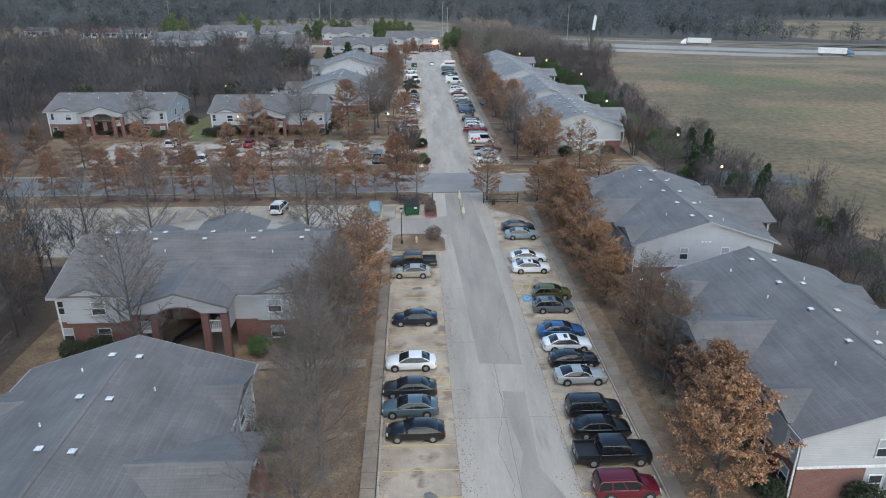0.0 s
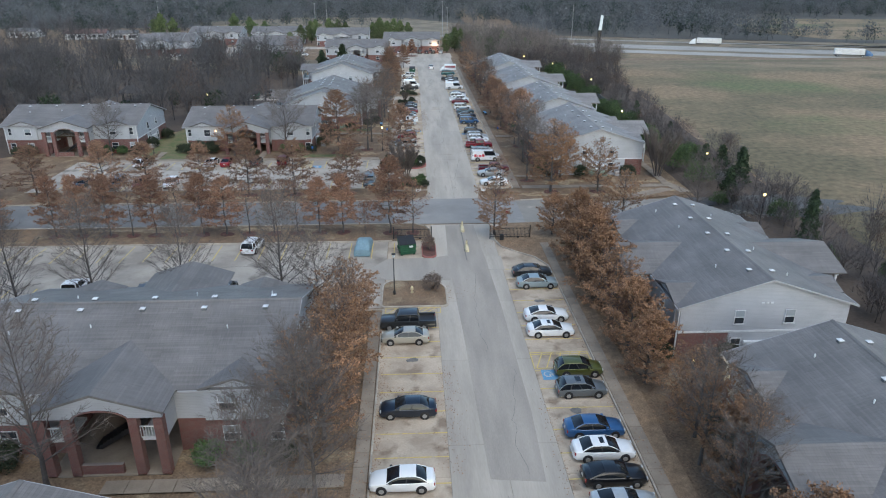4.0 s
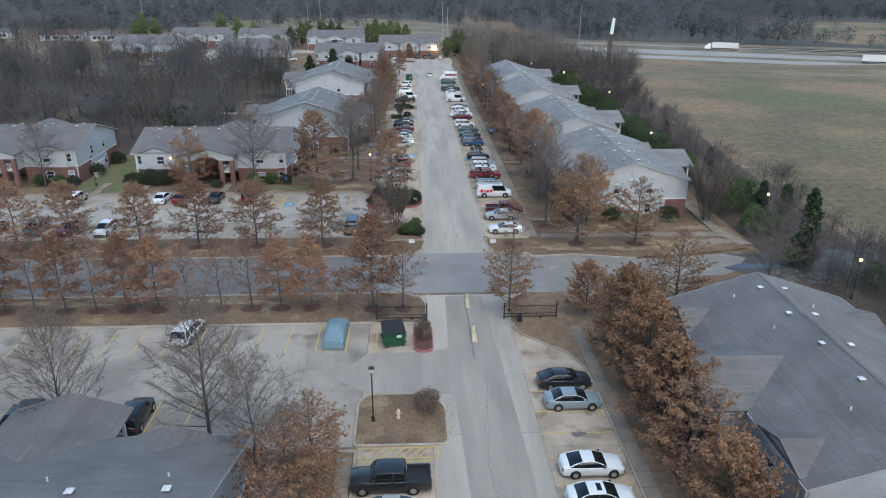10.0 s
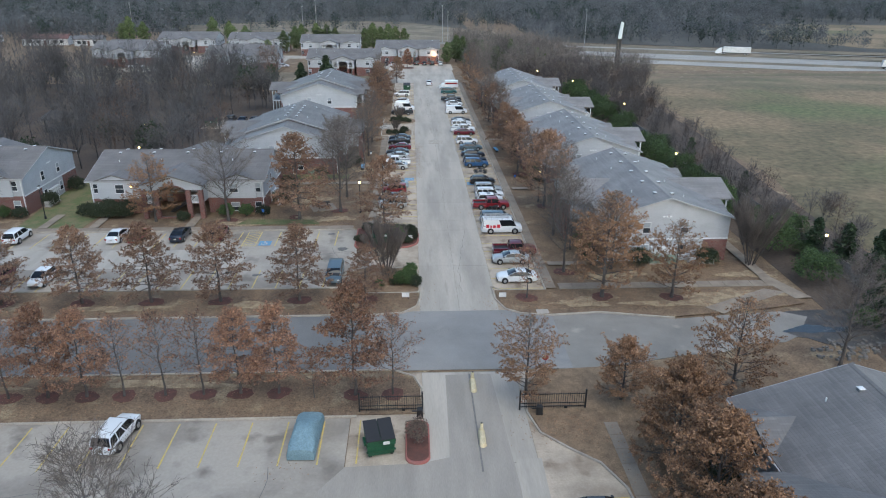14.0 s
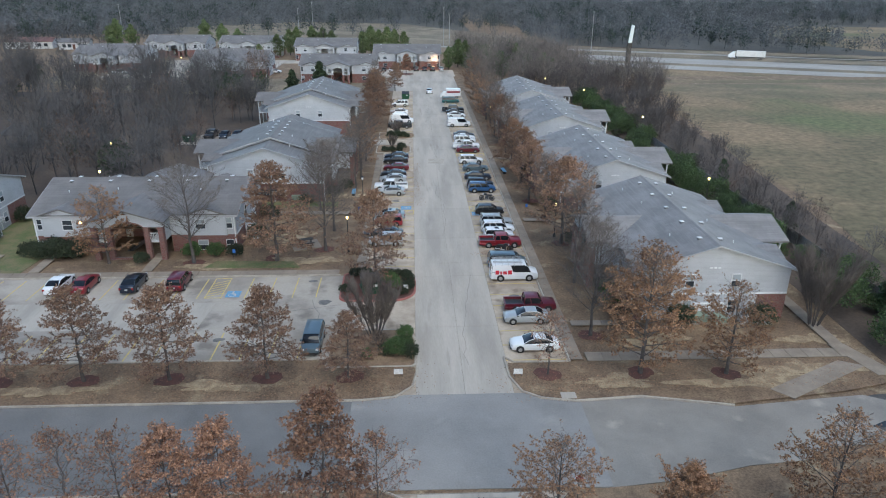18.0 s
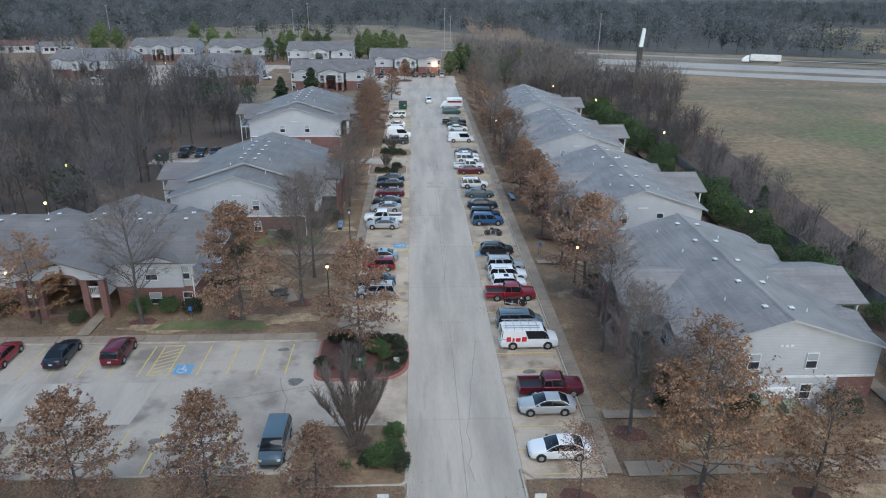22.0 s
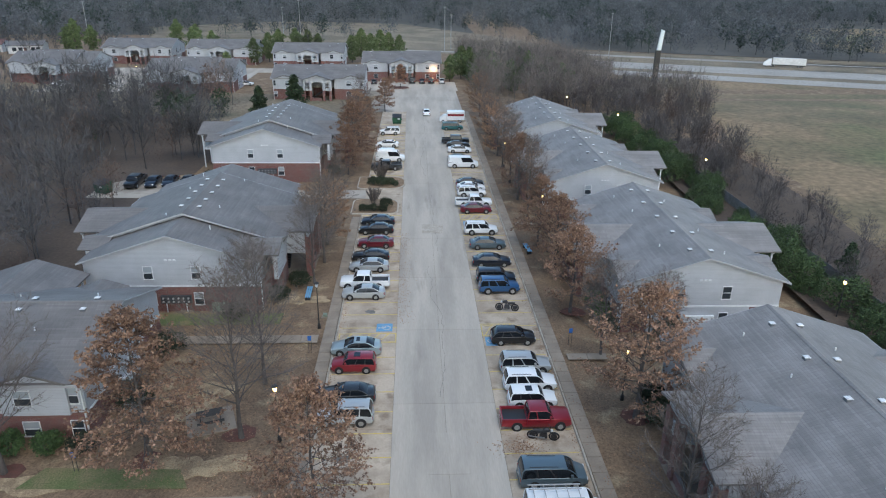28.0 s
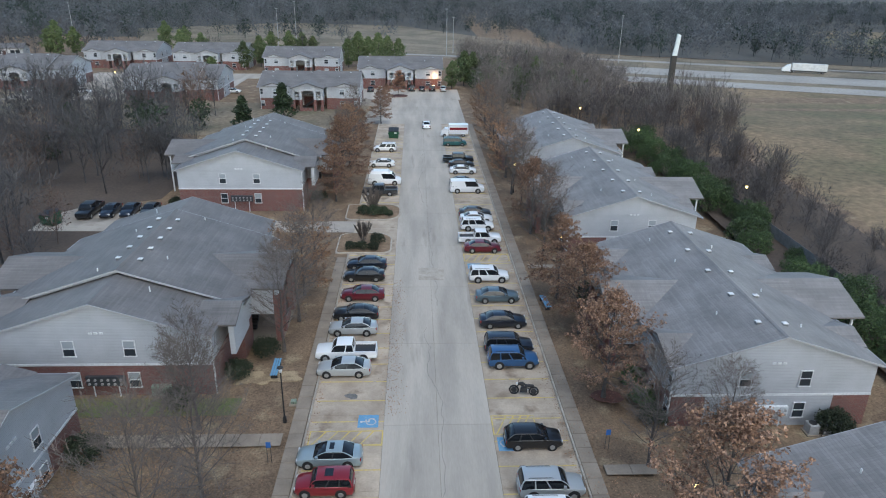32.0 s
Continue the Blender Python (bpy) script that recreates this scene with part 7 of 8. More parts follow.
    part("greenhouse", Geo().loft(rings), M_GLASS, ob, "dark tinted windows", smooth=True)
    part("roof", Geo().loft(roof), mat, ob, smooth=True)
    for s in (-1, 1):
        part("pillar", Geo().tube([(x, s * (y - 0.012), z) for x, y, z in edge], [(0.04 if low_car else 0.05) if i < 4 else 0.03 for i in range(len(edge))], 6), mat, ob, "painted pillar and roof edge", smooth=True)
        if kind == "van":
            posts = ((0.02, 0.56),)
        elif kind in ("sedan", "coupe"):
            posts = ((0.51, 0.545),) if kind == "sedan" else ()
        elif pick:
            posts = ((0.36, 0.41),)
        else:
            posts = ((0.28, 0.315), (0.60, 0.635))
        for e0, e1 in posts:
            pts = [(*at(0.02, e0)[:1], s * (at(0.02, e0)[1] + 0.006), at(0.02, e0)[2]), (at(0.02, e1)[0], s * (at(0.02, e1)[1] + 0.006), at(0.02, e1)[2])]
            pts += [(at(0.55, e)[0], s * (at(0.55, e)[1] + 0.012), at(0.55, e)[2]) for e in (e1, e0)]
            top_ = [(at(0.95, e)[0], s * (at(0.95, e)[1] + 0.010), at(0.95, e)[2]) for e in (e1, e0)]
            allp = [pts[0], pts[1], pts[2], top_[0], top_[1], pts[3]]
            inn = [(x, y - s * 0.03, z) for x, y, z in allp]
            part("door_pillar", Geo().add(allp + inn, [(0, 1, 2, 5), (5, 2, 3, 4), (6, 11, 8, 7), (11, 10, 9, 8), (0, 6, 7, 1), (1, 7, 8, 2), (2, 8, 9, 3), (3, 9, 10, 4), (4, 10, 11, 5), (5, 11, 6, 0)]), mat if kind in ("van", "suv") or pick else M_PLASTIC, ob)
    for s in (-1, 1):
        xm, ym, zm = at(0.2, 0.93 if kind != "van" else 0.97)
        part("mirror", Geo().box(xm - 0.08, xm + 0.1, *sorted((s * (ym + 0.0), s * (ym + 0.18))), zm, zm + 0.14), mat if colour != "white" else M_PLASTIC, ob)
        for f, m_, nm in ((0.47, M_HEAD, "headlight"), (-0.485, M_TAIL, "tail_light")):
            z0, z1 = (B * 0.62, B * 0.80) if f > 0 else (B * 0.66, B * 0.90)
            wid = 0.80 if f > 0 else 0.86
            x0, x1 = (f * L, f * L + 0.10) if f > 0 else (f * L - 0.055, f * L + 0.09)
            part(nm, Geo().loft([[(x0, s * w * (wid - 0.22), z0), (x0, s * w * (wid + 0.06), z0), (x0, s * w * (wid + 0.06), z1), (x0, s * w * (wid - 0.22), z1)], [(x1, s * w * (wid - 0.22), z0 + 0.02), (x1, s * w * (wid - 0.03), z0 + 0.02), (x1, s * w * (wid - 0.03), z1 - 0.03), (x1, s * w * (wid - 0.22), z1 - 0.03)]]), m_, ob)
    r = 0.335 if not pick and kind not in ("suv", "van") else 0.385
    for f in (0.31, -0.29) if not pick else (0.335, -0.28):
        for s in (-1, 1):
            wheel(ob, f * L, s * (w - 0.085), r, s, w)
    for f, z0 in ((0.496, 0.30), (-0.496, 0.32)):
        x = f * L
        part("bumper", Geo().loft([[(x - 0.06, -w * 0.80, low + 0.06), (x - 0.06, w * 0.80, low + 0.06), (x - 0.06, w * 0.80, low + 0.24), (x - 0.06, -w * 0.80, low + 0.24)], [(x + 0.06 if f > 0 else x - 0.02, -w * 0.62, low + 0.07), (x + 0.06 if f > 0 else x - 0.02, w * 0.62, low + 0.07), (x + 0.06 if f > 0 else x - 0.02, w * 0.62, low + 0.22), (x + 0.06 if f > 0 else x - 0.02, -w * 0.62, low + 0.22)]]), M_PLASTIC if f > 0 else mat, ob)
    part("number_plate", Geo().box(-L * 0.5 - 0.045, -L * 0.5 + 0.0, -0.16, 0.16, B * 0.62, B * 0.62 + 0.15), M_PLATE, ob, "plain number plate")
    if pick:
        a, b = -0.495 * L, c0 * L - 0.06
        zt, zf = B - 0.02, 0.70 * B + 0.03
        for s in (-1, 1):
            part("bed_side", Geo().box(a, b, *sorted((s * w * 0.99, s * (w * 0.99 - 0.12))), 0.68 * B, zt), mat, ob)
        part("tailgate", Geo().box(a, a + 0.09, -w + 0.14, w - 0.14, 0.66 * B, zt), mat, ob)
        part("bed_liner", Geo().box(a + 0.1, b - 0.01, -w + 0.14, w - 0.14, zf - 0.02, zf + 0.03), M_PLASTIC, ob, "black bed liner")
    if racks:
        for s in (-1, 1):
            x0, _, _ = at(0.95, 0.1)
            x1, _, _ = at(0.95, 0.85)
            part("roof_rail", Geo().tube([(x0, s * wr * 0.82, H - 0.01), (x0 + 0.1, s * wr * 0.82, H + 0.05), (x1 - 0.1, s * wr * 0.82, H + 0.05), (x1, s * wr * 0.82, H - 0.01)], 0.022, 5), M_PLASTIC, ob)
    if sunroof:
        x0, x1 = at(0.98, 0.52)[0], at(0.98, 0.80)[0]
        part("sunroof", Geo().box(x0, x1, -wr * 0.55, wr * 0.55, H + 0.0, H + 0.034), M_GLASS, ob, "dark glass sunroof")
    return ob


MODELS = {}


def park(kind, colour, x, y, face=1, label=None, turn=0.0, **kw):
    """Parks a vehicle in a bay: face 1 noses east, -1 west, 0 north, 2 south."""
    key = (kind, colour, tuple(sorted(kw.items())), label)
    ang = {1: 0, -1: 180, 0: 90, 2: -90}[face] + turn
    m = pose(x, y, 0.012, 0, 0, ang)
    if key in MODELS:
        return copy_thing(MODELS[key], m)
    word = {"sky": "pale blue", "navy": "dark blue", "olive": "olive green", "midblue": "bright blue", "slate": "blue-grey"}.get(colour, colour)
    what = {"sedan": "sedan", "coupe": "two-door coupe", "hatch": "hatchback", "suv": "SUV", "minivan": "minivan", "mini": "small SUV", "van": "cargo van", "pickup": "pickup truck", "pickup_crew": "crew-cab pickup truck"}[kind]
    ob = car(kind, colour, label or f"{word} {what} parked nose-in in a marked bay", "truck" if "pickup" in kind else "van" if "van" in kind else "car", **kw)
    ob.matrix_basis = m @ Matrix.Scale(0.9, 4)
    MODELS[key] = ob
    return ob


XE, XW = 6.75, -6.85
rj = random.Random(3)
for kind, col, y, dx in (("pickup_crew", "charcoal", 71.1, 0), ("sedan", "champagne", 68.3, -0.3), ("sedan", "navy", 57.2, 0), ("sedan", "white", 49.2, -0.4), ("sedan", "charcoal", 45.2, -0.5), ("sedan", "slate", 42.6, -0.4), ("coupe", "black", 39.7, 0)):
    park(kind, col, XW + dx + rj.uniform(-0.06, 0.06), y, -1)
for kind, col, y, dx in (("sedan", "charcoal", 82.4, 0.15), ("sedan", "sky", 79.6, 0.3), ("coupe", "white", 72.1, -0.1), ("sedan", "white", 69.05, -0.35), ("hatch", "olive", 62.3, 0.8), ("hatch", "grey", 59.3, 0.3), ("sedan", "midblue", 54.2, 0.1), ("sedan", "white", 51.7, 0.1), ("coupe", "black", 49.1, 0.2), ("coupe", "silver", 46.5, 0.1), ("suv", "black", 41.8, 0), ("sedan", "black", 39.5, 0), ("pickup_crew", "black", 36.6, 0), ("suv", "maroon", 33.2, 0)):
    park(kind, col, XE + dx + rj.uniform(-0.06, 0.06), y, 1, sunroof=(col == "grey" or kind == "sedan" and col == "white"), racks=kind == "suv")
for kind, col, y, dx, f in (("sedan", "white", 117.6, 0, -1), ("sedan", "silver", 122.8, 0, -1), ("pickup", "maroon", 125.25, 0.75, 1), ("minivan", "slate", 136.4, 0, 1), ("pickup", "red", 142.5, -0.1, 1), ("mini", "white", 145.0, 0, 1), ("suv", "white", 147.2, 0.2, 1), ("suv", "silver", 149.8, 0.2, 1), ("hatch", "black", 154.6, -0.2, 1), ("suv", "midblue", 165.0, -0.2, 1), ("suv", "navy", 167.3, -0.3, 1), ("sedan", "navy", 171.9, -0.2, 1), ("sedan", "slate", 177.1, -0.2, 1), ("suv", "white", 181.9, -0.5, 1), ("sedan", "maroon", 190.1, -0.5, 1), ("pickup", "white", 192.9, -0.6, 1), ("suv", "white", 197.4, -0.4, 1), ("sedan", "white", 200.2, -0.3, 1), ("sedan", "charcoal", 202.5, -0.3, 1), ("van", "white", 213.4, -0.7, 1), ("sedan", "charcoal", 217.0, -0.9, 1), ("sedan", "white", 223.6, -0.6, 1), ("sedan", "charcoal", 227.4, -0.6, 1), ("pickup_crew", "black", 230.4, -1.0, 1), ("minivan", "teal", 242.7, -0.9, 1)):
    park(kind, col, XE + dx + rj.uniform(-0.06, 0.06), y, f, racks=kind in ("suv", "minivan"), sunroof=kind == "mini")
for kind, col, y, dx in (("suv", "silver", 143.2, -0.6), ("sedan", "charcoal", 145.9, -0.7), ("mini", "red", 150.3, -0.55), ("sedan", "sky", 153.0, -0.6), ("sedan", "silver", 163.9, -0.65), ("pickup", "white", 166.4, -0.7), ("sedan", "silver", 170.7, -0.5), ("coupe", "black", 173.6, -0.5), ("sedan", "maroon", 177.7, -0.1), ("sedan", "black", 182.3, -0.2), ("sedan", "navy", 185.3, -0.2), ("sedan", "white", 227.6, -0.5), ("suv", "white", 238.0, -0.4), ("pickup", "charcoal", 212.0, 0)):
    park(kind, col, XW + dx + rj.uniform(-0.06, 0.06), y, -1, racks=kind == "suv", sunroof=col in ("sky", "red"))
# lots
park("suv", "white", -25.9, 91.4, 0, turn=-8, racks=True)
for kind, col, x, y, f in (("minivan", "slate", -13.2, 118.9, 2), ("sedan", "white", -41.6, 131.7, 0), ("sedan", "red", -38.9, 131.6, 0), ("sedan", "navy", -33.9, 131.8, 0), ("suv", "maroon", -29.1, 131.9, 0), ("hatch", "white", -44.6, 118.9, 2), ("suv", "white", -53.8, 131.6, 0), ("minivan", "slate", -53.2, 119.2, 2), ("sedan", "maroon", -49.4, 119.2, 2), ("sedan", "black", -58.5, 119.2, 2), ("pickup", "white", -42.1, 79.3, 0), ("sedan", "navy", -34.4, 79.0, 0), ("suv", "black", -26.0, 78.7, 0), ("pickup_crew", "black", -45.0, 203.3, 2), ("sedan", "navy", -42.3, 203.3, 2), ("sedan", "navy", -39.8, 203.5, 2), ("sedan", "charcoal", -37.2, 203.6, 2), ("sedan", "grey", -30, 199.2, 1),
                           ("sedan", "charcoal", -13.8, 304.5, 0), ("sedan", "white", -11.2, 304.5, 0), ("suv", "charcoal", -2.6, 306, 0), ("sedan", "black", 0.2, 306, 0), ("suv", "black", 3.0, 306, 0), ("sedan", "silver", 6.0, 306, 0), ("sedan", "white", -16.5, 298, 0), ("sedan", "white", -88, 298, 1), ("pickup", "white", -100, 297, 1), ("sedan", "white", -76, 299, 1), ("sedan", "silver", -72, 301, 1), ("sedan", "white", -50, 300, 1)):
    park(kind, col, x, y, f)
park("sedan", "white", 0.7, 258.6, 0, "white sedan driving up the middle of the drive")


def van_thing(x, y):
    """White service van with a roof ladder rack and red sign shapes."""
    v = car("van", "white", "white service van with red side markings and ladder rack", "van", name="service_van")
    v.matrix_basis = pose(x, y, 0.012) @ Matrix.Scale(0.92, 4)
    for k in range(5):
        part("rack_bar", Geo().tube([(-2.3 + k * 0.75, -0.95, 2.05), (-2.3 + k * 0.75, -0.92, 2.32), (-2.3 + k * 0.75, 0.92, 2.32), (-2.3 + k * 0.75, 0.95, 2.05)], 0.03, 5), M_GALV, v)
    for yy in (-0.85, -0.45, 0.45, 0.85):
        part("ladder", Geo().box(-2.6, 0.9, yy - 0.03, yy + 0.03, 2.34, 2.41), M_GALV, v, "aluminium ladder rail")
    red = plain("red_sign_paint", (0.55, 0.02, 0.04), 0.4)
    for s in (-1, 1):
        for x0, x1, z0, z1 in ((-2.30, -1.86, 0.92, 1.42), (-1.72, -1.52, 0.92, 1.30), (-1.38, -0.94, 0.92, 1.30), (-0.80, -0.34, 0.92, 1.42)):
            part("sign_shape", Geo().box(x0, x1, *sorted((s * 0.995, s * 1.022)), z0, z1), red, v, "red painted sign shape")


van_thing(6.95, 132.8)


def camper(x, y):
    v = car("van", "white", "white camper van with a raised roof", "van", name="camper_van")
    v.matrix_basis = pose(x, y, 0.012, 0, 0, 0) @ Matrix.Scale(0.9, 4)
    part("raised_roof", Geo().loft([[(-2.6, -0.85, 2.08), (1.0, -0.85, 2.08), (1.0, 0.85, 2.08), (-2.6, 0.85, 2.08)], [(-2.5, -0.75, 2.45), (0.7, -0.75, 2.45), (0.7, 0.75, 2.45), (-2.5, 0.75, 2.45)]]), paint("white"), v)


camper(-6.4, 217.4)


def box_truck(x, y):
    t = thing("moving_truck", "white moving truck with red stripe and box body", "truck", "parked cars", "", pose(x, y, 0.012, 0, 0, 180) @ Matrix.Scale(0.78, 4))
    part("cab", Geo().loft([[(1.6, -1.0, 0.4), (3.6, -1.0, 0.4), (3.6, 1.0, 0.4), (1.6, 1.0, 0.4)], [(1.6, -1.0, 1.2), (3.5, -0.98, 1.15), (3.5, 0.98, 1.15), (1.6, 1.0, 1.2)], [(1.6, -0.95, 2.2), (2.4, -0.9, 2.2), (2.4, 0.9, 2.2), (1.6, 0.95, 2.2)]]), paint("white"), t)
    part("box_body", Geo().box(-3.4, 1.5, -1.15, 1.15, 0.8, 3.2), paint("white"), t)
    part("stripe", Geo().box(-3.2, 1.3, -1.17, 1.17, 1.9, 2.5), paint("red"), t, "red stripe")
    part("windscreen", Geo().slab((2.5, -0.85, 2.05), (2.5, 0.85, 2.05), (3.3, 0.9, 1.25), (3.3, -0.9, 1.25), -0.03), M_GLASS, t)
    for xx in (2.6, -2.2):
        for s in (-1, 1):
            wheel(t, xx, s * 0.95, 0.42, s)


box_truck(6.2, 250.2)


def motorcycle(x, y, turn, label):
    m = thing("motorcycle", label, "motorcycle", "motorcycles", "", pose(x, y, 0.02, 0, 0, turn) @ pose(0, 0, 0, 7) @ Matrix.Scale(1.1, 4))
    for xx in (-0.7, 0.7):
        ring = [(xx + 0.31 * math.cos(a), 0, 0.31 + 0.31 * math.sin(a)) for a in [2 * math.pi * k / 14 for k in range(15)]]
        t = part("wheel", Geo().tube(ring, 0.06, 6, cap=False), M_RUBBER, m, "black tyre")
        part("rim", Geo().tube([(xx, -0.03, 0.31), (xx, 0.03, 0.31)], 0.22, 10), M_STEEL, t)
    part("frame", Geo().tube([(-0.7, 0, 0.31), (-0.2, 0, 0.55), (0.35, 0, 0.75), (0.7, 0, 0.31)], 0.05, 6), M_STEEL, m)
    part("engine", Geo().loft([[(-0.25, -0.16, 0.22), (0.28, -0.16, 0.22), (0.28, 0.16, 0.22), (-0.25, 0.16, 0.22)], [(-0.2, -0.12, 0.58), (0.22, -0.12, 0.58), (0.22, 0.12, 0.58), (-0.2, 0.12, 0.58)]]), M_STEEL, m)
    part("tank", Geo().tube([(-0.05, 0, 0.76), (0.1, 0, 0.82), (0.3, 0, 0.80), (0.42, 0, 0.74)], [0.08, 0.15, 0.14, 0.06], 8), M_PLASTIC, m, "black fuel tank", smooth=True)
    part("seat", Geo().tube([(-0.7, 0, 0.76), (-0.4, 0, 0.70), (-0.05, 0, 0.72)], [0.06, 0.13, 0.08], 8), M_PLASTIC, m, smooth=True)
    part("handlebar", Geo().tube([(0.3, -0.38, 0.98), (0.42, -0.2, 0.94), (0.42, 0.2, 0.94), (0.3, 0.38, 0.98)], 0.02, 5), M_STEEL, m)
    part("headlight", Geo().tube([(0.45, 0, 0.82), (0.58, 0, 0.8)], [0.1, 0.08], 8), M_HEAD, m)
    part("exhaust", Geo().tube([(0.1, -0.16, 0.25), (-0.6, -0.2, 0.32), (-0.95, -0.2, 0.38)], 0.045, 6), M_RIM, m)


motorcycle(6.85, 160.6, 170, "black motorcycle parked alone in a bay")
motorcycle(6.9, 140.7, -10, "black sport motorcycle leaning on its stand")


def trailer(x, y):
    t = thing("hitch_carrier", "dark cargo carrier behind a parked car", "carrier", "", "", pose(x, y, 0))
    part("platform", Geo().box(-0.5, 0.5, -0.75, 0.75, 0.42, 0.5), M_STEEL, t)
    for xx in (-0.45, 0.45):
        part("rail", Geo().tube([(xx, -0.74, 0.5), (xx, -0.74, 0.75), (xx, 0.74, 0.75), (xx, 0.74, 0.5)], 0.025, 5), M_STEEL, t)
    part("leg", Geo().box(-0.05, 0.05, -0.05, 0.05, 0.0, 0.42), M_STEEL, t)


trailer(-9.9, 146.4)


def covered_car(x, y):
    """A car under a fitted cover: draped, sagging between wheels."""
    rings = []
    for f, z, k in ((-2.35, 0.55, 0.72), (-2.3, 0.85, 0.84), (-1.75, 1.0, 0.92), (-1.1, 1.38, 0.80), (-0.3, 1.50, 0.78), (0.35, 1.42, 0.78), (1.05, 1.02, 0.9), (1.8, 0.92, 0.9), (2.25, 0.75, 0.82), (2.35, 0.45, 0.7)):
        ww = 0.98 * k if z > 1.2 else 1.0 * k
        rings.append([(f, -0.98 * (0.85 + 0.15 * k), 0.06), (f, -0.99 * (0.8 + 0.2 * k), 0.5 * min(1, z)), (f, -ww, z * 0.86), (f, -ww * 0.7, z), (f, 0, z + 0.02), (f, ww * 0.7, z), (f, ww, z * 0.86), (f, 0.99 * (0.8 + 0.2 * k), 0.5 * min(1, z)), (f, 0.98 * (0.85 + 0.15 * k), 0.06)])
    ob = thing("covered_car", "car under a faded blue-grey fitted cover", "car", "parked cars", "", pose(x, y, 0.01, 0, 0, 88))
    part("cover", Geo().loft(rings), M_TARP, ob, smooth=True)
    part("strap", Geo().box(-0.02, 0.05, -0.99, 0.99, 0.03, 0.09), M_PLASTIC, ob)


covered_car(-12.4, 90.9)


def dumpster(x, y, turn, label):
    d = thing("dumpster", label, "dumpster", "dumpsters", "", pose(x, y, 0.01, 0, 0, turn))
    part("bin", Geo().loft([[(-0.9, -0.75, 0.12), (0.9, -0.75, 0.12), (0.9, 0.75, 0.12), (-0.9, 0.75, 0.12)], [(-0.98, -0.85, 1.35), (0.98, -0.85, 1.35), (0.98, 0.95, 1.75), (-0.98, 0.95, 1.75)]]), M_GREEN, d, "green steel bin")
    for z in (0.45, 0.95):
        part("rib", Geo().box(-1.02, 1.02, -0.87, -0.74, z, z + 0.1), M_GREEN, d)
    for s in (-1, 1):
        part("lid", Geo().slab((s * 0.02, -0.92, 1.40), (s * 1.0, -0.92, 1.40), (s * 1.0, 1.0, 1.83), (s * 0.02, 1.0, 1.83), -0.06), M_PLASTIC, d, "black plastic lid")
        part("lift_pocket", Geo().box(*sorted((s * 0.98, s * 1.12)), -0.4, 0.4, 0.75, 0.95), M_GREEN, d)
        part("skid", Geo().box(*sorted((s * 0.85, s * 0.65)), -0.7, 0.7, 0.0, 0.12), M_STEEL, d)
    part("notice", Geo().box(0.15, 0.6, -0.885, -0.87, 1.0, 1.25), M_WHITE, d, "white notice plate")


dumpster(-7.1, 89.6, 12, "green steel dumpster with black lids by the lot gate")
dumpster(-8.6, 129.6, 12, "dark green dumpster behind shrubs")
dumpster(-48.2, 199.4, -20, "green dumpster in the rear lot")
dumpster(-5.9, 248.8, 0, "green dumpster beside the drive")
dumpster(-92, 296, 0, "green dumpster in the far lot")


# ---- lamps, fences, signs and small things ----
def street_lamp(x, y, h, lit=True, label="black street lamp post with a lit lantern", z=0.0):
    p = thing("street_lamp", label, "street lamp", "street lamps", "", pose(x, y, height(x, y) + z))
    part("base", Geo().tube([(0, 0, -0.1), (0, 0, 0.35), (0, 0, 0.5)], [0.16, 0.14, 0.08], 8), M_IRON, p)
    part("pole", Geo().tube([(0, 0, 0.4), (0, 0, h - 0.4)], [0.06, 0.05], 8), M_IRON, p)
    part("lantern", Geo().tube([(0, 0, h - 0.42), (0, 0, h - 0.34), (0, 0, h - 0.18), (0, 0, h - 0.02)], [0.06, 0.12, 0.15, 0.13], 8), M_LAMP_Y if lit else M_HEAD, p, "glowing lantern" if lit else "pale lantern glass")
    part("cap", Geo().tube([(0, 0, h - 0.02), (0, 0, h + 0.06), (0, 0, h + 0.16)], [0.25, 0.2, 0.03], 8), M_IRON, p)


street_lamp(-8.35, 78.0, 4.6, False, "black lamp post on the planting island, unlit", 0.1)
street_lamp(-54.4, 139.6, 4.6, False, "black lamp post beside a house corner, unlit")
street_lamp(-11.2, 157.5, 4.6, False, "black lamp post beside the sidewalk")
for x, y in ((40.2, 97.1), (41.5, 119.0), (39.2, 158.7), (43.5, 203), (-49.4, 162), (15.0, 57.0), (40, 240), (-11.9, 141.0), (14.5, 185.4), (14.0, 145.4), (13.2, 214), (-13.6, 224), (34, 262), (-55.1, 180), (-82, 305)):
    street_lamp(x, y, 4.6)


def iron_gate(x0, x1, y, label):
    g = thing("iron_gate", label, "gate", "entrance gates", "", pose((x0 + x1) / 2, y, 0.0))
    w = (x1 - x0) / 2
    for z in (0.25, 0.55, 1.35):
        part("rail", Geo().box(-w, w, -0.025, 0.025, z, z + 0.05), M_IRON, g)
    n = int(2 * w / 0.17)
    me = Geo().box(-0.014, 0.014, -0.014, 0.014, 0.12, 1.52).mesh("picket", M_IRON)
    for k in range(n + 1):
        o = part("picket", me, None, g)
        o.location = (-w + 2 * w * k / n, 0, 0)
    for s in (-1, 1):
        part("post", Geo().box(s * w - 0.06, s * w + 0.06, -0.06, 0.06, -0.1, 1.75), M_IRON, g)
    part("wheel", Geo().tube([(w * 0.4, -0.08, 0.15), (w * 0.4, 0.08, 0.15)], 0.13, 10), M_RUBBER, g)


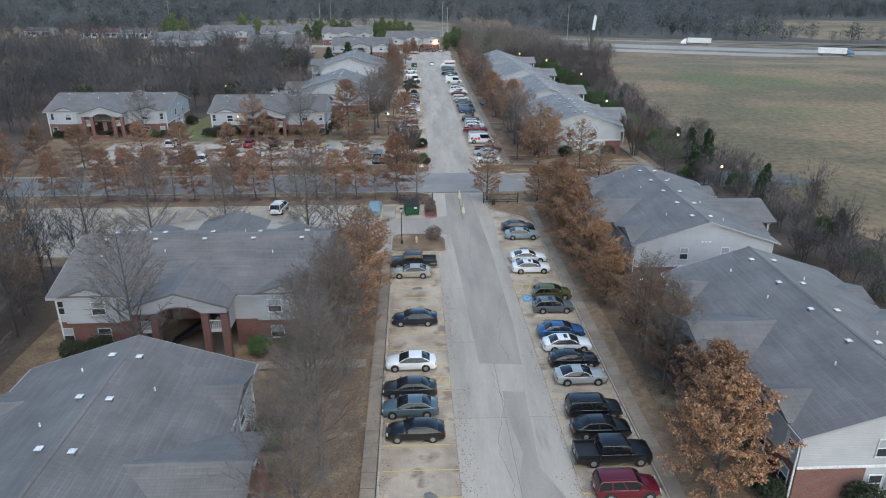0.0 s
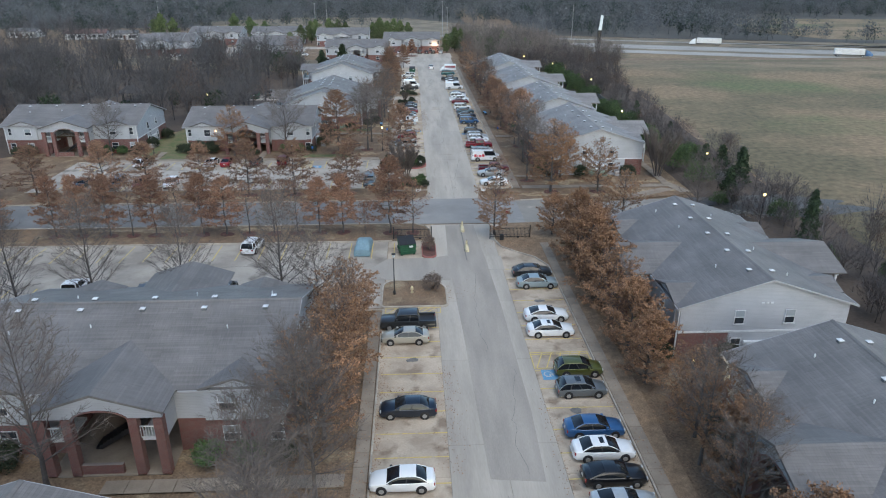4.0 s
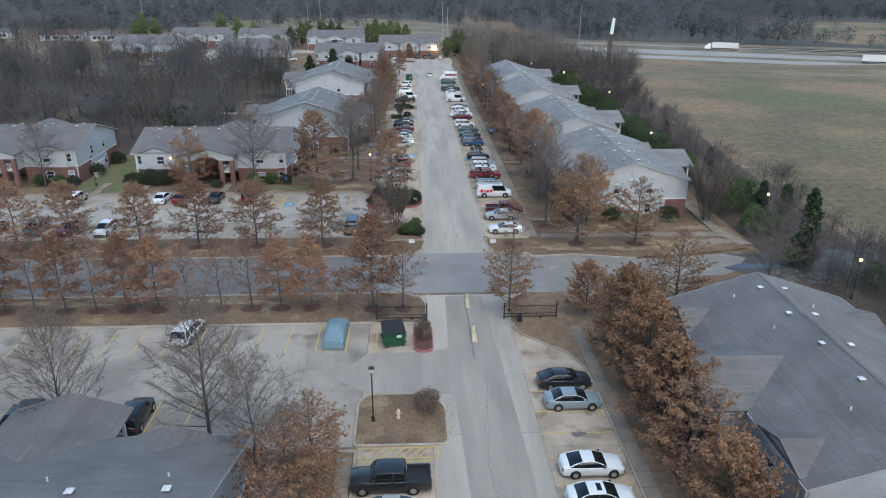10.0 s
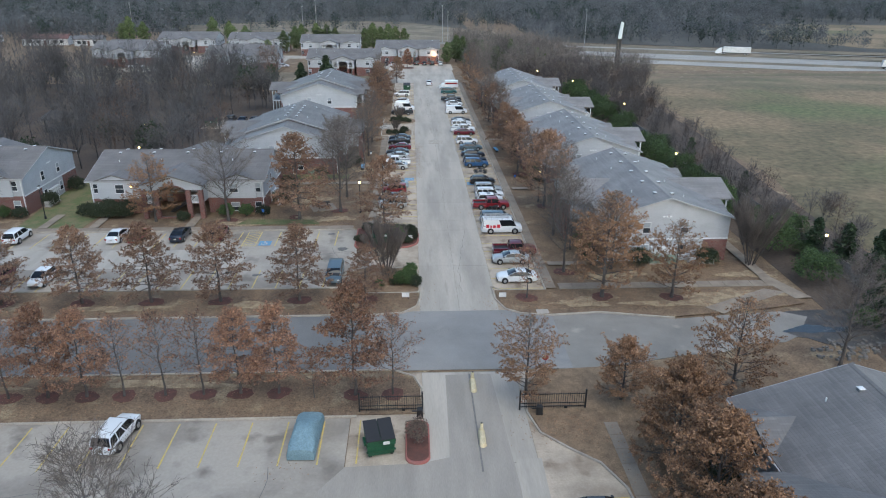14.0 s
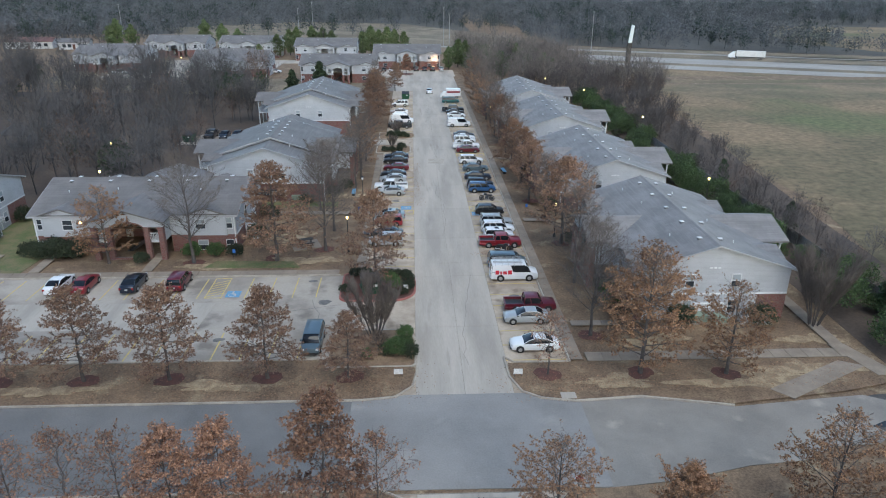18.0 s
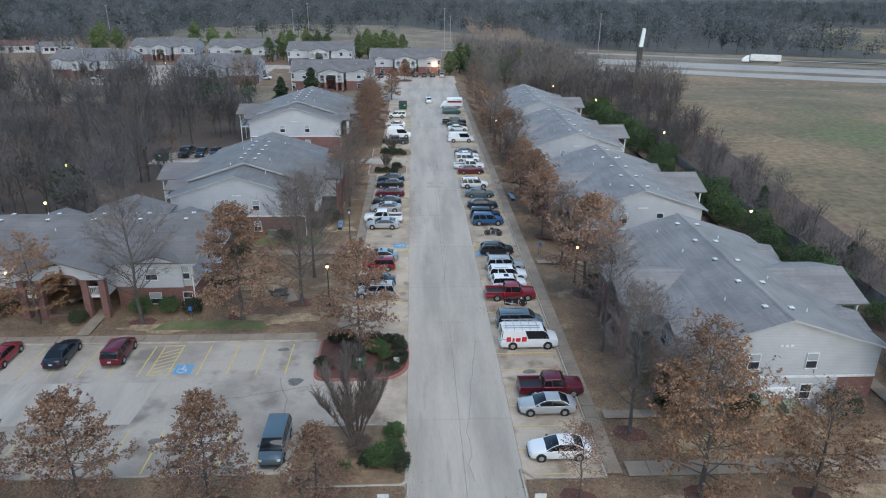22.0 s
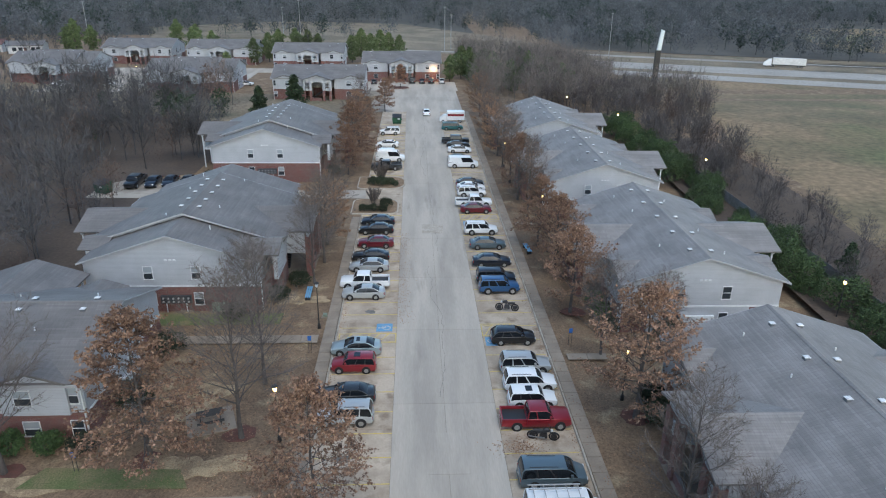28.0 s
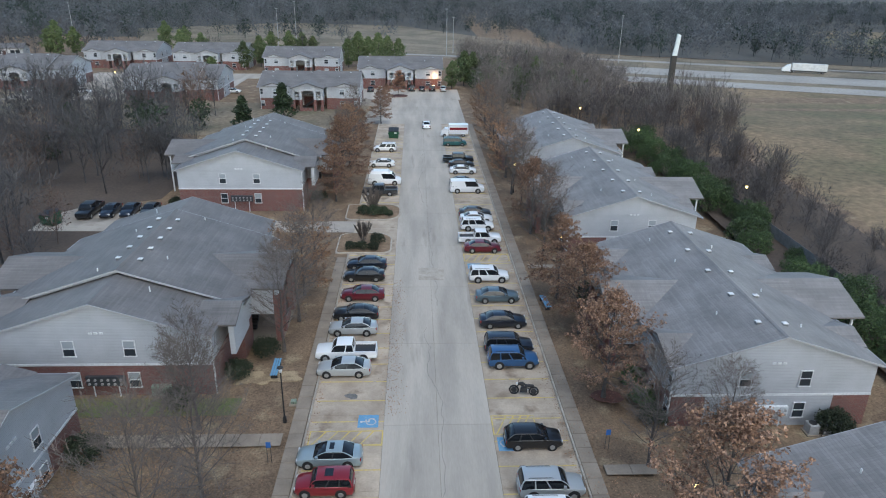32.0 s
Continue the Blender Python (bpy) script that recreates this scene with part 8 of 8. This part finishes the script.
iron_gate(-8.8, -4.0, 94.0, "open black iron picket gate")
iron_gate(3.5, 8.6, 93.9, "open black iron picket gate")
for x, y in ((-4.2, 93.2), (4.9, 93.2)):
    o = thing("gate_motor", "dark grey gate motor housing", "machine", "", "", pose(x, y, 0.1))
    part("housing", Geo().loft([[(-0.25, -0.2, -0.1), (0.25, -0.2, -0.1), (0.25, 0.2, -0.1), (-0.25, 0.2, -0.1)], [(-0.22, -0.17, 0.65), (0.22, -0.17, 0.65), (0.2, 0.15, 0.75), (-0.2, 0.15, 0.75)]]), M_IRON, o)
    part("arm", Geo().box(-0.6, 0.25, -0.04, 0.04, 0.45, 0.52), M_STEEL, o)


def median(x, y):
    o = thing("median_nose", "low cream-painted concrete median nose with a short bollard", "median", "", "structure", pose(x, y, 0))
    part("block", Geo().loft([[(px * 0.85, py * 0.95 + (1 - k) * 0.7, z) for px, py in rounded(-0.3 * k, 0.3 * k, -1.0 * k, 1.0 * k, (0.28 * k,) * 4, 4)] for z, k in ((-0.02, 1.0), (0.26, 0.9), (0.40, 0.66), (0.44, 0.5))]), M_CREAM, o)
    post = part("bollard", Geo().tube([(0, 0.62, 0.3), (0, 0.62, 0.9), (0, 0.62, 0.98)], [0.13, 0.13, 0.09], 10), M_CREAM, o, "cream steel bollard", smooth=True)
    part("cap", Geo().tube([(0, 0.62, 0.975), (0, 0.62, 1.02)], [0.085, 0.05], 8), M_IRON, post, "dark cap")


median(0.18, 97.2)
median(0.26, 90.4)
part("strip", Geo().box(-0.06, 0.06, 87, 99, 0.01, 0.03), M_CRACK, drive)


def small_sign(x, y, label, board=(0.5, 0.4), h=0.8, mat=None, z=0.1, turn=0):
    s = thing("small_sign", label, "sign", "", "", pose(x, y, z, 0, 0, turn))
    for k in (-1, 1):
        part("stake", Geo().box(k * board[0] * 0.4 - 0.015, k * board[0] * 0.4 + 0.015, -0.015, 0.015, -0.15, h), M_STEEL, s)
    part("board", Geo().box(-board[0] / 2, board[0] / 2, -0.035, -0.017, h - board[1], h), mat or M_WHITE, s, "plain sign board")


small_sign(-5.4, 113.1, "small white yard sign on two stakes", (0.75, 0.5), 0.8)
small_sign(4.55, 112.8, "small white yard sign on two stakes", (0.75, 0.5), 0.8)
small_sign(-4.9, 129.5, "small white sign in a planted island", (0.5, 0.5), 0.8)
M_BLUESIGN = plain("blue_sign", (0.04, 0.14, 0.42), 0.5)
for x, y, z in ((-24.8, 138.2, 0.0), (11.7, 154.0, 0.0), (-11.4, 153.0, 0.1)):
    small_sign(x, y, "blue parking sign on a thin post", (0.32, 0.45), 1.6, M_BLUESIGN, z)
for x, y, a in ((-13.1, 164.3, 92), (11.3, 176.0, 95)):
    b = thing("blue_bench", "low faded blue slatted bench on the grass", "bench", "benches", "", pose(x, y, 0, 0, 0, a))
    for k in range(3):
        part("slat", Geo().box(-1.3, 1.3, -0.28 + 0.2 * k, -0.12 + 0.2 * k, 0.40, 0.44), M_BLUE, b)
    for xx in (-1.0, 1.0):
        part("leg", Geo().box(xx - 0.05, xx + 0.05, -0.25, 0.28, -0.02, 0.4), M_STEEL, b)


def picnic_table(x, y, turn):
    t = thing("picnic_table", "dark picnic table with benches on a concrete pad", "table", "", "", pose(x, y, 0, 0, 0, turn))
    part("pad", Geo().box(-1.7, 1.7, -1.5, 1.5, -0.1, 0.03), M_WALK, t, "concrete pad")
    for k in range(5):
        part("plank", Geo().box(-0.95, 0.95, -0.38 + 0.155 * k, -0.24 + 0.155 * k, 0.72, 0.77), M_WOODBENCH, t)
    for s in (-1, 1):
        part("bench", Geo().box(-0.95, 0.95, *sorted((s * 0.62, s * 0.9)), 0.42, 0.47), M_WOODBENCH, t)
        part("leg", Geo().prism([(-0.75, 0.0), (-0.65, 0.0), (0.28, 0.72), (0.18, 0.72)], 0, s * 0.7 - 0.04, s * 0.7 + 0.04), M_WOODBENCH, t)
        part("leg", Geo().prism([(0.75, 0.0), (0.65, 0.0), (-0.28, 0.72), (-0.18, 0.72)], 0, s * 0.7 - 0.04, s * 0.7 + 0.04), M_WOODBENCH, t)
        part("brace", Geo().box(s * 0.7 - 0.04, s * 0.7 + 0.04, -0.88, 0.88, 0.36, 0.42), M_WOODBENCH, t)


picnic_table(-17.4, 143.4, 20)


def board_fence(y0, y1, x0, x1):
    """Weathered board fence behind the houses: panels of upright boards between posts, stepping with the land."""
    f = thing("board_fence", "weathered grey wooden board fence behind green thickets", "fence")
    n = int((y1 - y0) / 2.3)
    front, back = [], []
    for k in range(14):
        y = 0.05 + 0.157 * k
        front += [(-0.022, y), (-0.022, y + 0.14), (-0.004, y + 0.143), (-0.004, y + 0.154)]
        back += [(0.022, y), (0.022, y + 0.154)]
    g = Geo().prism(front + back[::-1], 2, 0.05, 1.78)
    panel = g.mesh("fence_panel", M_FENCE)
    post = Geo().box(-0.05, 0.05, -0.05, 0.05, -0.3, 1.85).mesh("fence_post", M_FENCE)
    for k in range(n + 1):
        y = y0 + (y1 - y0) * k / n
        x = x0 + (x1 - x0) * k / n
        z = height(x, y)
        for me, nm in ((panel, "panel"), (post, "post")):
            if k == n and nm == "panel":
                continue
            o = part(nm, me, None, f)
            o.location = (x, y, z)


M_FENCE = surface("weathered_fence_boards", (0.30, 0.285, 0.265), (0.20, 0.19, 0.178), 1.2, 0.85, 0.2, 10)
board_fence(112.5, 214.0, 43.4, 43.8)


def fire_hydrant(x, y, z):
    h = thing("fire_hydrant", "small pale yellow fire hydrant on a planting island", "hydrant", "", "", pose(x, y, z))
    part("barrel", Geo().tube([(0, 0, -0.1), (0, 0, 0.08), (0, 0, 0.1), (0, 0, 0.58)], [0.17, 0.17, 0.115, 0.115], 10), M_CREAM, h)
    part("bonnet", Geo().tube([(0, 0, 0.58), (0, 0, 0.64), (0, 0, 0.74), (0, 0, 0.8)], [0.16, 0.15, 0.09, 0.04], 10), M_CREAM, h)
    for dx, dy in ((0.2, 0), (-0.2, 0), (0, -0.2)):
        part("outlet", Geo().tube([(dx * 0.4, dy * 0.4, 0.42), (dx, dy, 0.42)], 0.065, 8), M_CREAM, h)


def stop_sign(x, y, turn):
    """Red octagon on a thin steel post; its face looks towards the street."""
    p = thing("stop_sign", "red octagonal stop sign on a thin steel post", "sign", "", "", pose(x, y, 0.08, 0, 0, turn))
    part("post", Geo().box(-0.025, 0.025, -0.02, 0.02, -0.2, 2.35), M_STEEL, p)
    ring = lambda r: [(r * math.cos(radians(22.5 + 45 * k)), 1.95 + r * math.sin(radians(22.5 + 45 * k))) for k in range(8)]
    part("border", Geo().prism(ring(0.30), 1, -0.045, -0.03), M_WHITE, p, "white border")
    part("face", Geo().prism(ring(0.275), 1, -0.052, -0.045), M_STOP, p, "red sign face")


def utility_box(x, y, w, d, h, label):
    u = thing("utility_box", label, "utility box", "utility boxes", "", pose(x, y, height(x, y)))
    part("pad", Geo().box(-w / 2 - 0.15, w / 2 + 0.15, -d / 2 - 0.15, d / 2 + 0.15, -0.1, 0.05), M_WALK, u)
    part("case", Geo().loft([[(-w / 2, -d / 2, 0.05), (w / 2, -d / 2, 0.05), (w / 2, d / 2, 0.05), (-w / 2, d / 2, 0.05)], [(-w / 2, -d / 2, h * 0.85), (w / 2, -d / 2, h * 0.85), (w / 2, d / 2, h), (-w / 2, d / 2, h)]]), M_SAGE, u, "pale sage-green case")
    part("door_seam", Geo().box(-0.012, 0.012, -d / 2 - 0.012, -d / 2 + 0.01, 0.1, h * 0.8), M_STEEL, u)


M_STOP = surface("sign_red", (0.36, 0.025, 0.03), (0.29, 0.03, 0.035), 2.0, 0.5, 0.0, 10, world_space=False)
M_SAGE = surface("sage_green_enamel", (0.22, 0.27, 0.21), (0.17, 0.21, 0.165), 1.5, 0.5, 0.0, 10, world_space=False)
fire_hydrant(-6.5, 78.3, 0.12)
stop_sign(6.2, 98.2, 0)
utility_box(-21.2, 161.5, 1.5, 1.2, 1.0, "pale green utility box beside a brick wall")
utility_box(-24.5, 161.6, 1.0, 0.7, 0.6, "low pale green utility box on the grass")
utility_box(-10.9, 159.7, 0.4, 0.3, 0.35, "small pale utility box by the sidewalk")
utility_box(23.6, 122.2, 1.3, 1.1, 1.0, "green utility box near a gable end")
utility_box(25.6, 122.0, 1.1, 0.9, 0.8, "green utility box near a gable end")


def condenser(x, y, turn=0):
    c = thing("air_conditioner", "grey outdoor air-conditioner unit on a pad", "air conditioner", "air conditioners", "", pose(x, y, height(x, y), 0, 0, turn))
    part("pad", Geo().box(-0.5, 0.5, -0.5, 0.5, -0.1, 0.06), M_WALK, c)
    part("case", Geo().loft([[(-0.38, -0.38, 0.06), (0.38, -0.38, 0.06), (0.38, 0.38, 0.06), (-0.38, 0.38, 0.06)], [(-0.38, -0.38, 0.8), (0.38, -0.38, 0.8), (0.38, 0.38, 0.8), (-0.38, 0.38, 0.8)], [(-0.33, -0.33, 0.85), (0.33, -0.33, 0.85), (0.33, 0.33, 0.85), (-0.33, 0.33, 0.85)]]), M_GALV, c, "louvred grey case")
    part("fan_grille", Geo().tube([(0, 0, 0.84), (0, 0, 0.88)], 0.3, 12), M_IRON, c)


for bx, by, rot, ys in ((24.9, 134.9, -90, 1), (24.95, 169.6, -90, 1), (24.6, 76.9, -90, 1), (-25.4, 173.4, 90, -1), (-36.8, 148.9, 0, 1), (-69.6, 148.9, 0, 1), (-27.3, 60.9, 0, 1)):
    mm = pose(bx, by, 0, 0, 0, rot)
    for k in range(3):
        p = mm @ Vector((ys * 13.1, (2.9 if rot != 0 else -4.0) + k * 1.1, 0))
        condenser(p.x, p.y, rot)

# tall roadside sign and highway lamp masts
sg = thing("roadside_sign", "tall black pole sign with a white board", "sign", "", "", pose(79.5, 333, -4.6))
part("pole", Geo().box(-0.85, 0.85, -0.5, 0.5, -0.2, 11.6), M_IRON, sg)
# a slight emission is added to brighten the board; it is no lamp
part("board", Geo().loft([[(-0.7, -0.4, 9.6), (0.7, -0.4, 9.6), (0.7, 0.4, 9.6), (-0.7, 0.4, 9.6)], [(0.3, -0.45, 18.2), (1.3, -0.45, 17.8), (1.3, 0.45, 17.8), (0.3, 0.45, 18.2)]]), glow("sign_face", (0.6, 0.66, 0.68), 0.05), sg, "pale sign board with a slight glow added")
for x, y, h in ((84, 408, 19), (10.6, 392, 17), (13.5, 398, 14), (-56, 442, 17), (-60, 420, 15), (-150, 430, 16)):
    p = thing("light_mast", "thin grey highway light mast", "mast", "light masts", "", pose(x, y, height(x, y)))
    part("pole", Geo().tube([(0, 0, -0.2), (0, 0, h)], [0.14, 0.08], 6), M_GALV, p)
    part("head", Geo().box(-0.55, 0.55, -0.2, 0.2, h, h + 0.18), M_GALV, p)


def semi(x, y, turn, col):
    t = thing("semi_truck", "white semi truck with a long box trailer on the highway", "truck", "", "", pose(x, y, -4.5, 0, 0, turn) @ Matrix.Scale(0.88, 4))
    part("trailer", Geo().box(-9, 5, -1.3, 1.3, 1.2, 4.1), M_WHITE, t, "long white box trailer")
    part("cab", Geo().loft([[(5.6, -1.2, 0.6), (9, -1.2, 0.6), (9, 1.2, 0.6), (5.6, 1.2, 0.6)], [(5.6, -1.2, 2.0), (8.8, -1.1, 1.8), (8.8, 1.1, 1.8), (5.6, 1.2, 2.0)], [(5.6, -1.1, 3.7), (7.0, -1.0, 3.3), (7.0, 1.0, 3.3), (5.6, 1.1, 3.7)]]), paint(col), t)
    part("chassis", Geo().box(-8.8, 8, -0.5, 0.5, 0.7, 1.2), M_STEEL, t)
    for xx in (-7.5, -6.2, 4.2, 5.4, 7.8):
        for s in (-1, 1):
            wheel(t, xx, s * 1.05, 0.5, s)


semi(150, 382, 158, "white")
semi(196, 326, -20, "midblue")
lamp_light = new("lamp_light", bpy.data.lights.new("lamp_light", "POINT"))
lamp_light.data.energy, lamp_light.data.color, lamp_light.data.shadow_soft_size = 90, (1.0, 0.7, 0.3), 0.2
lamp_light.location = (15.3, 56.8, 4.1)


# ---- slabs ----
drive_slabs()
sidewalks()

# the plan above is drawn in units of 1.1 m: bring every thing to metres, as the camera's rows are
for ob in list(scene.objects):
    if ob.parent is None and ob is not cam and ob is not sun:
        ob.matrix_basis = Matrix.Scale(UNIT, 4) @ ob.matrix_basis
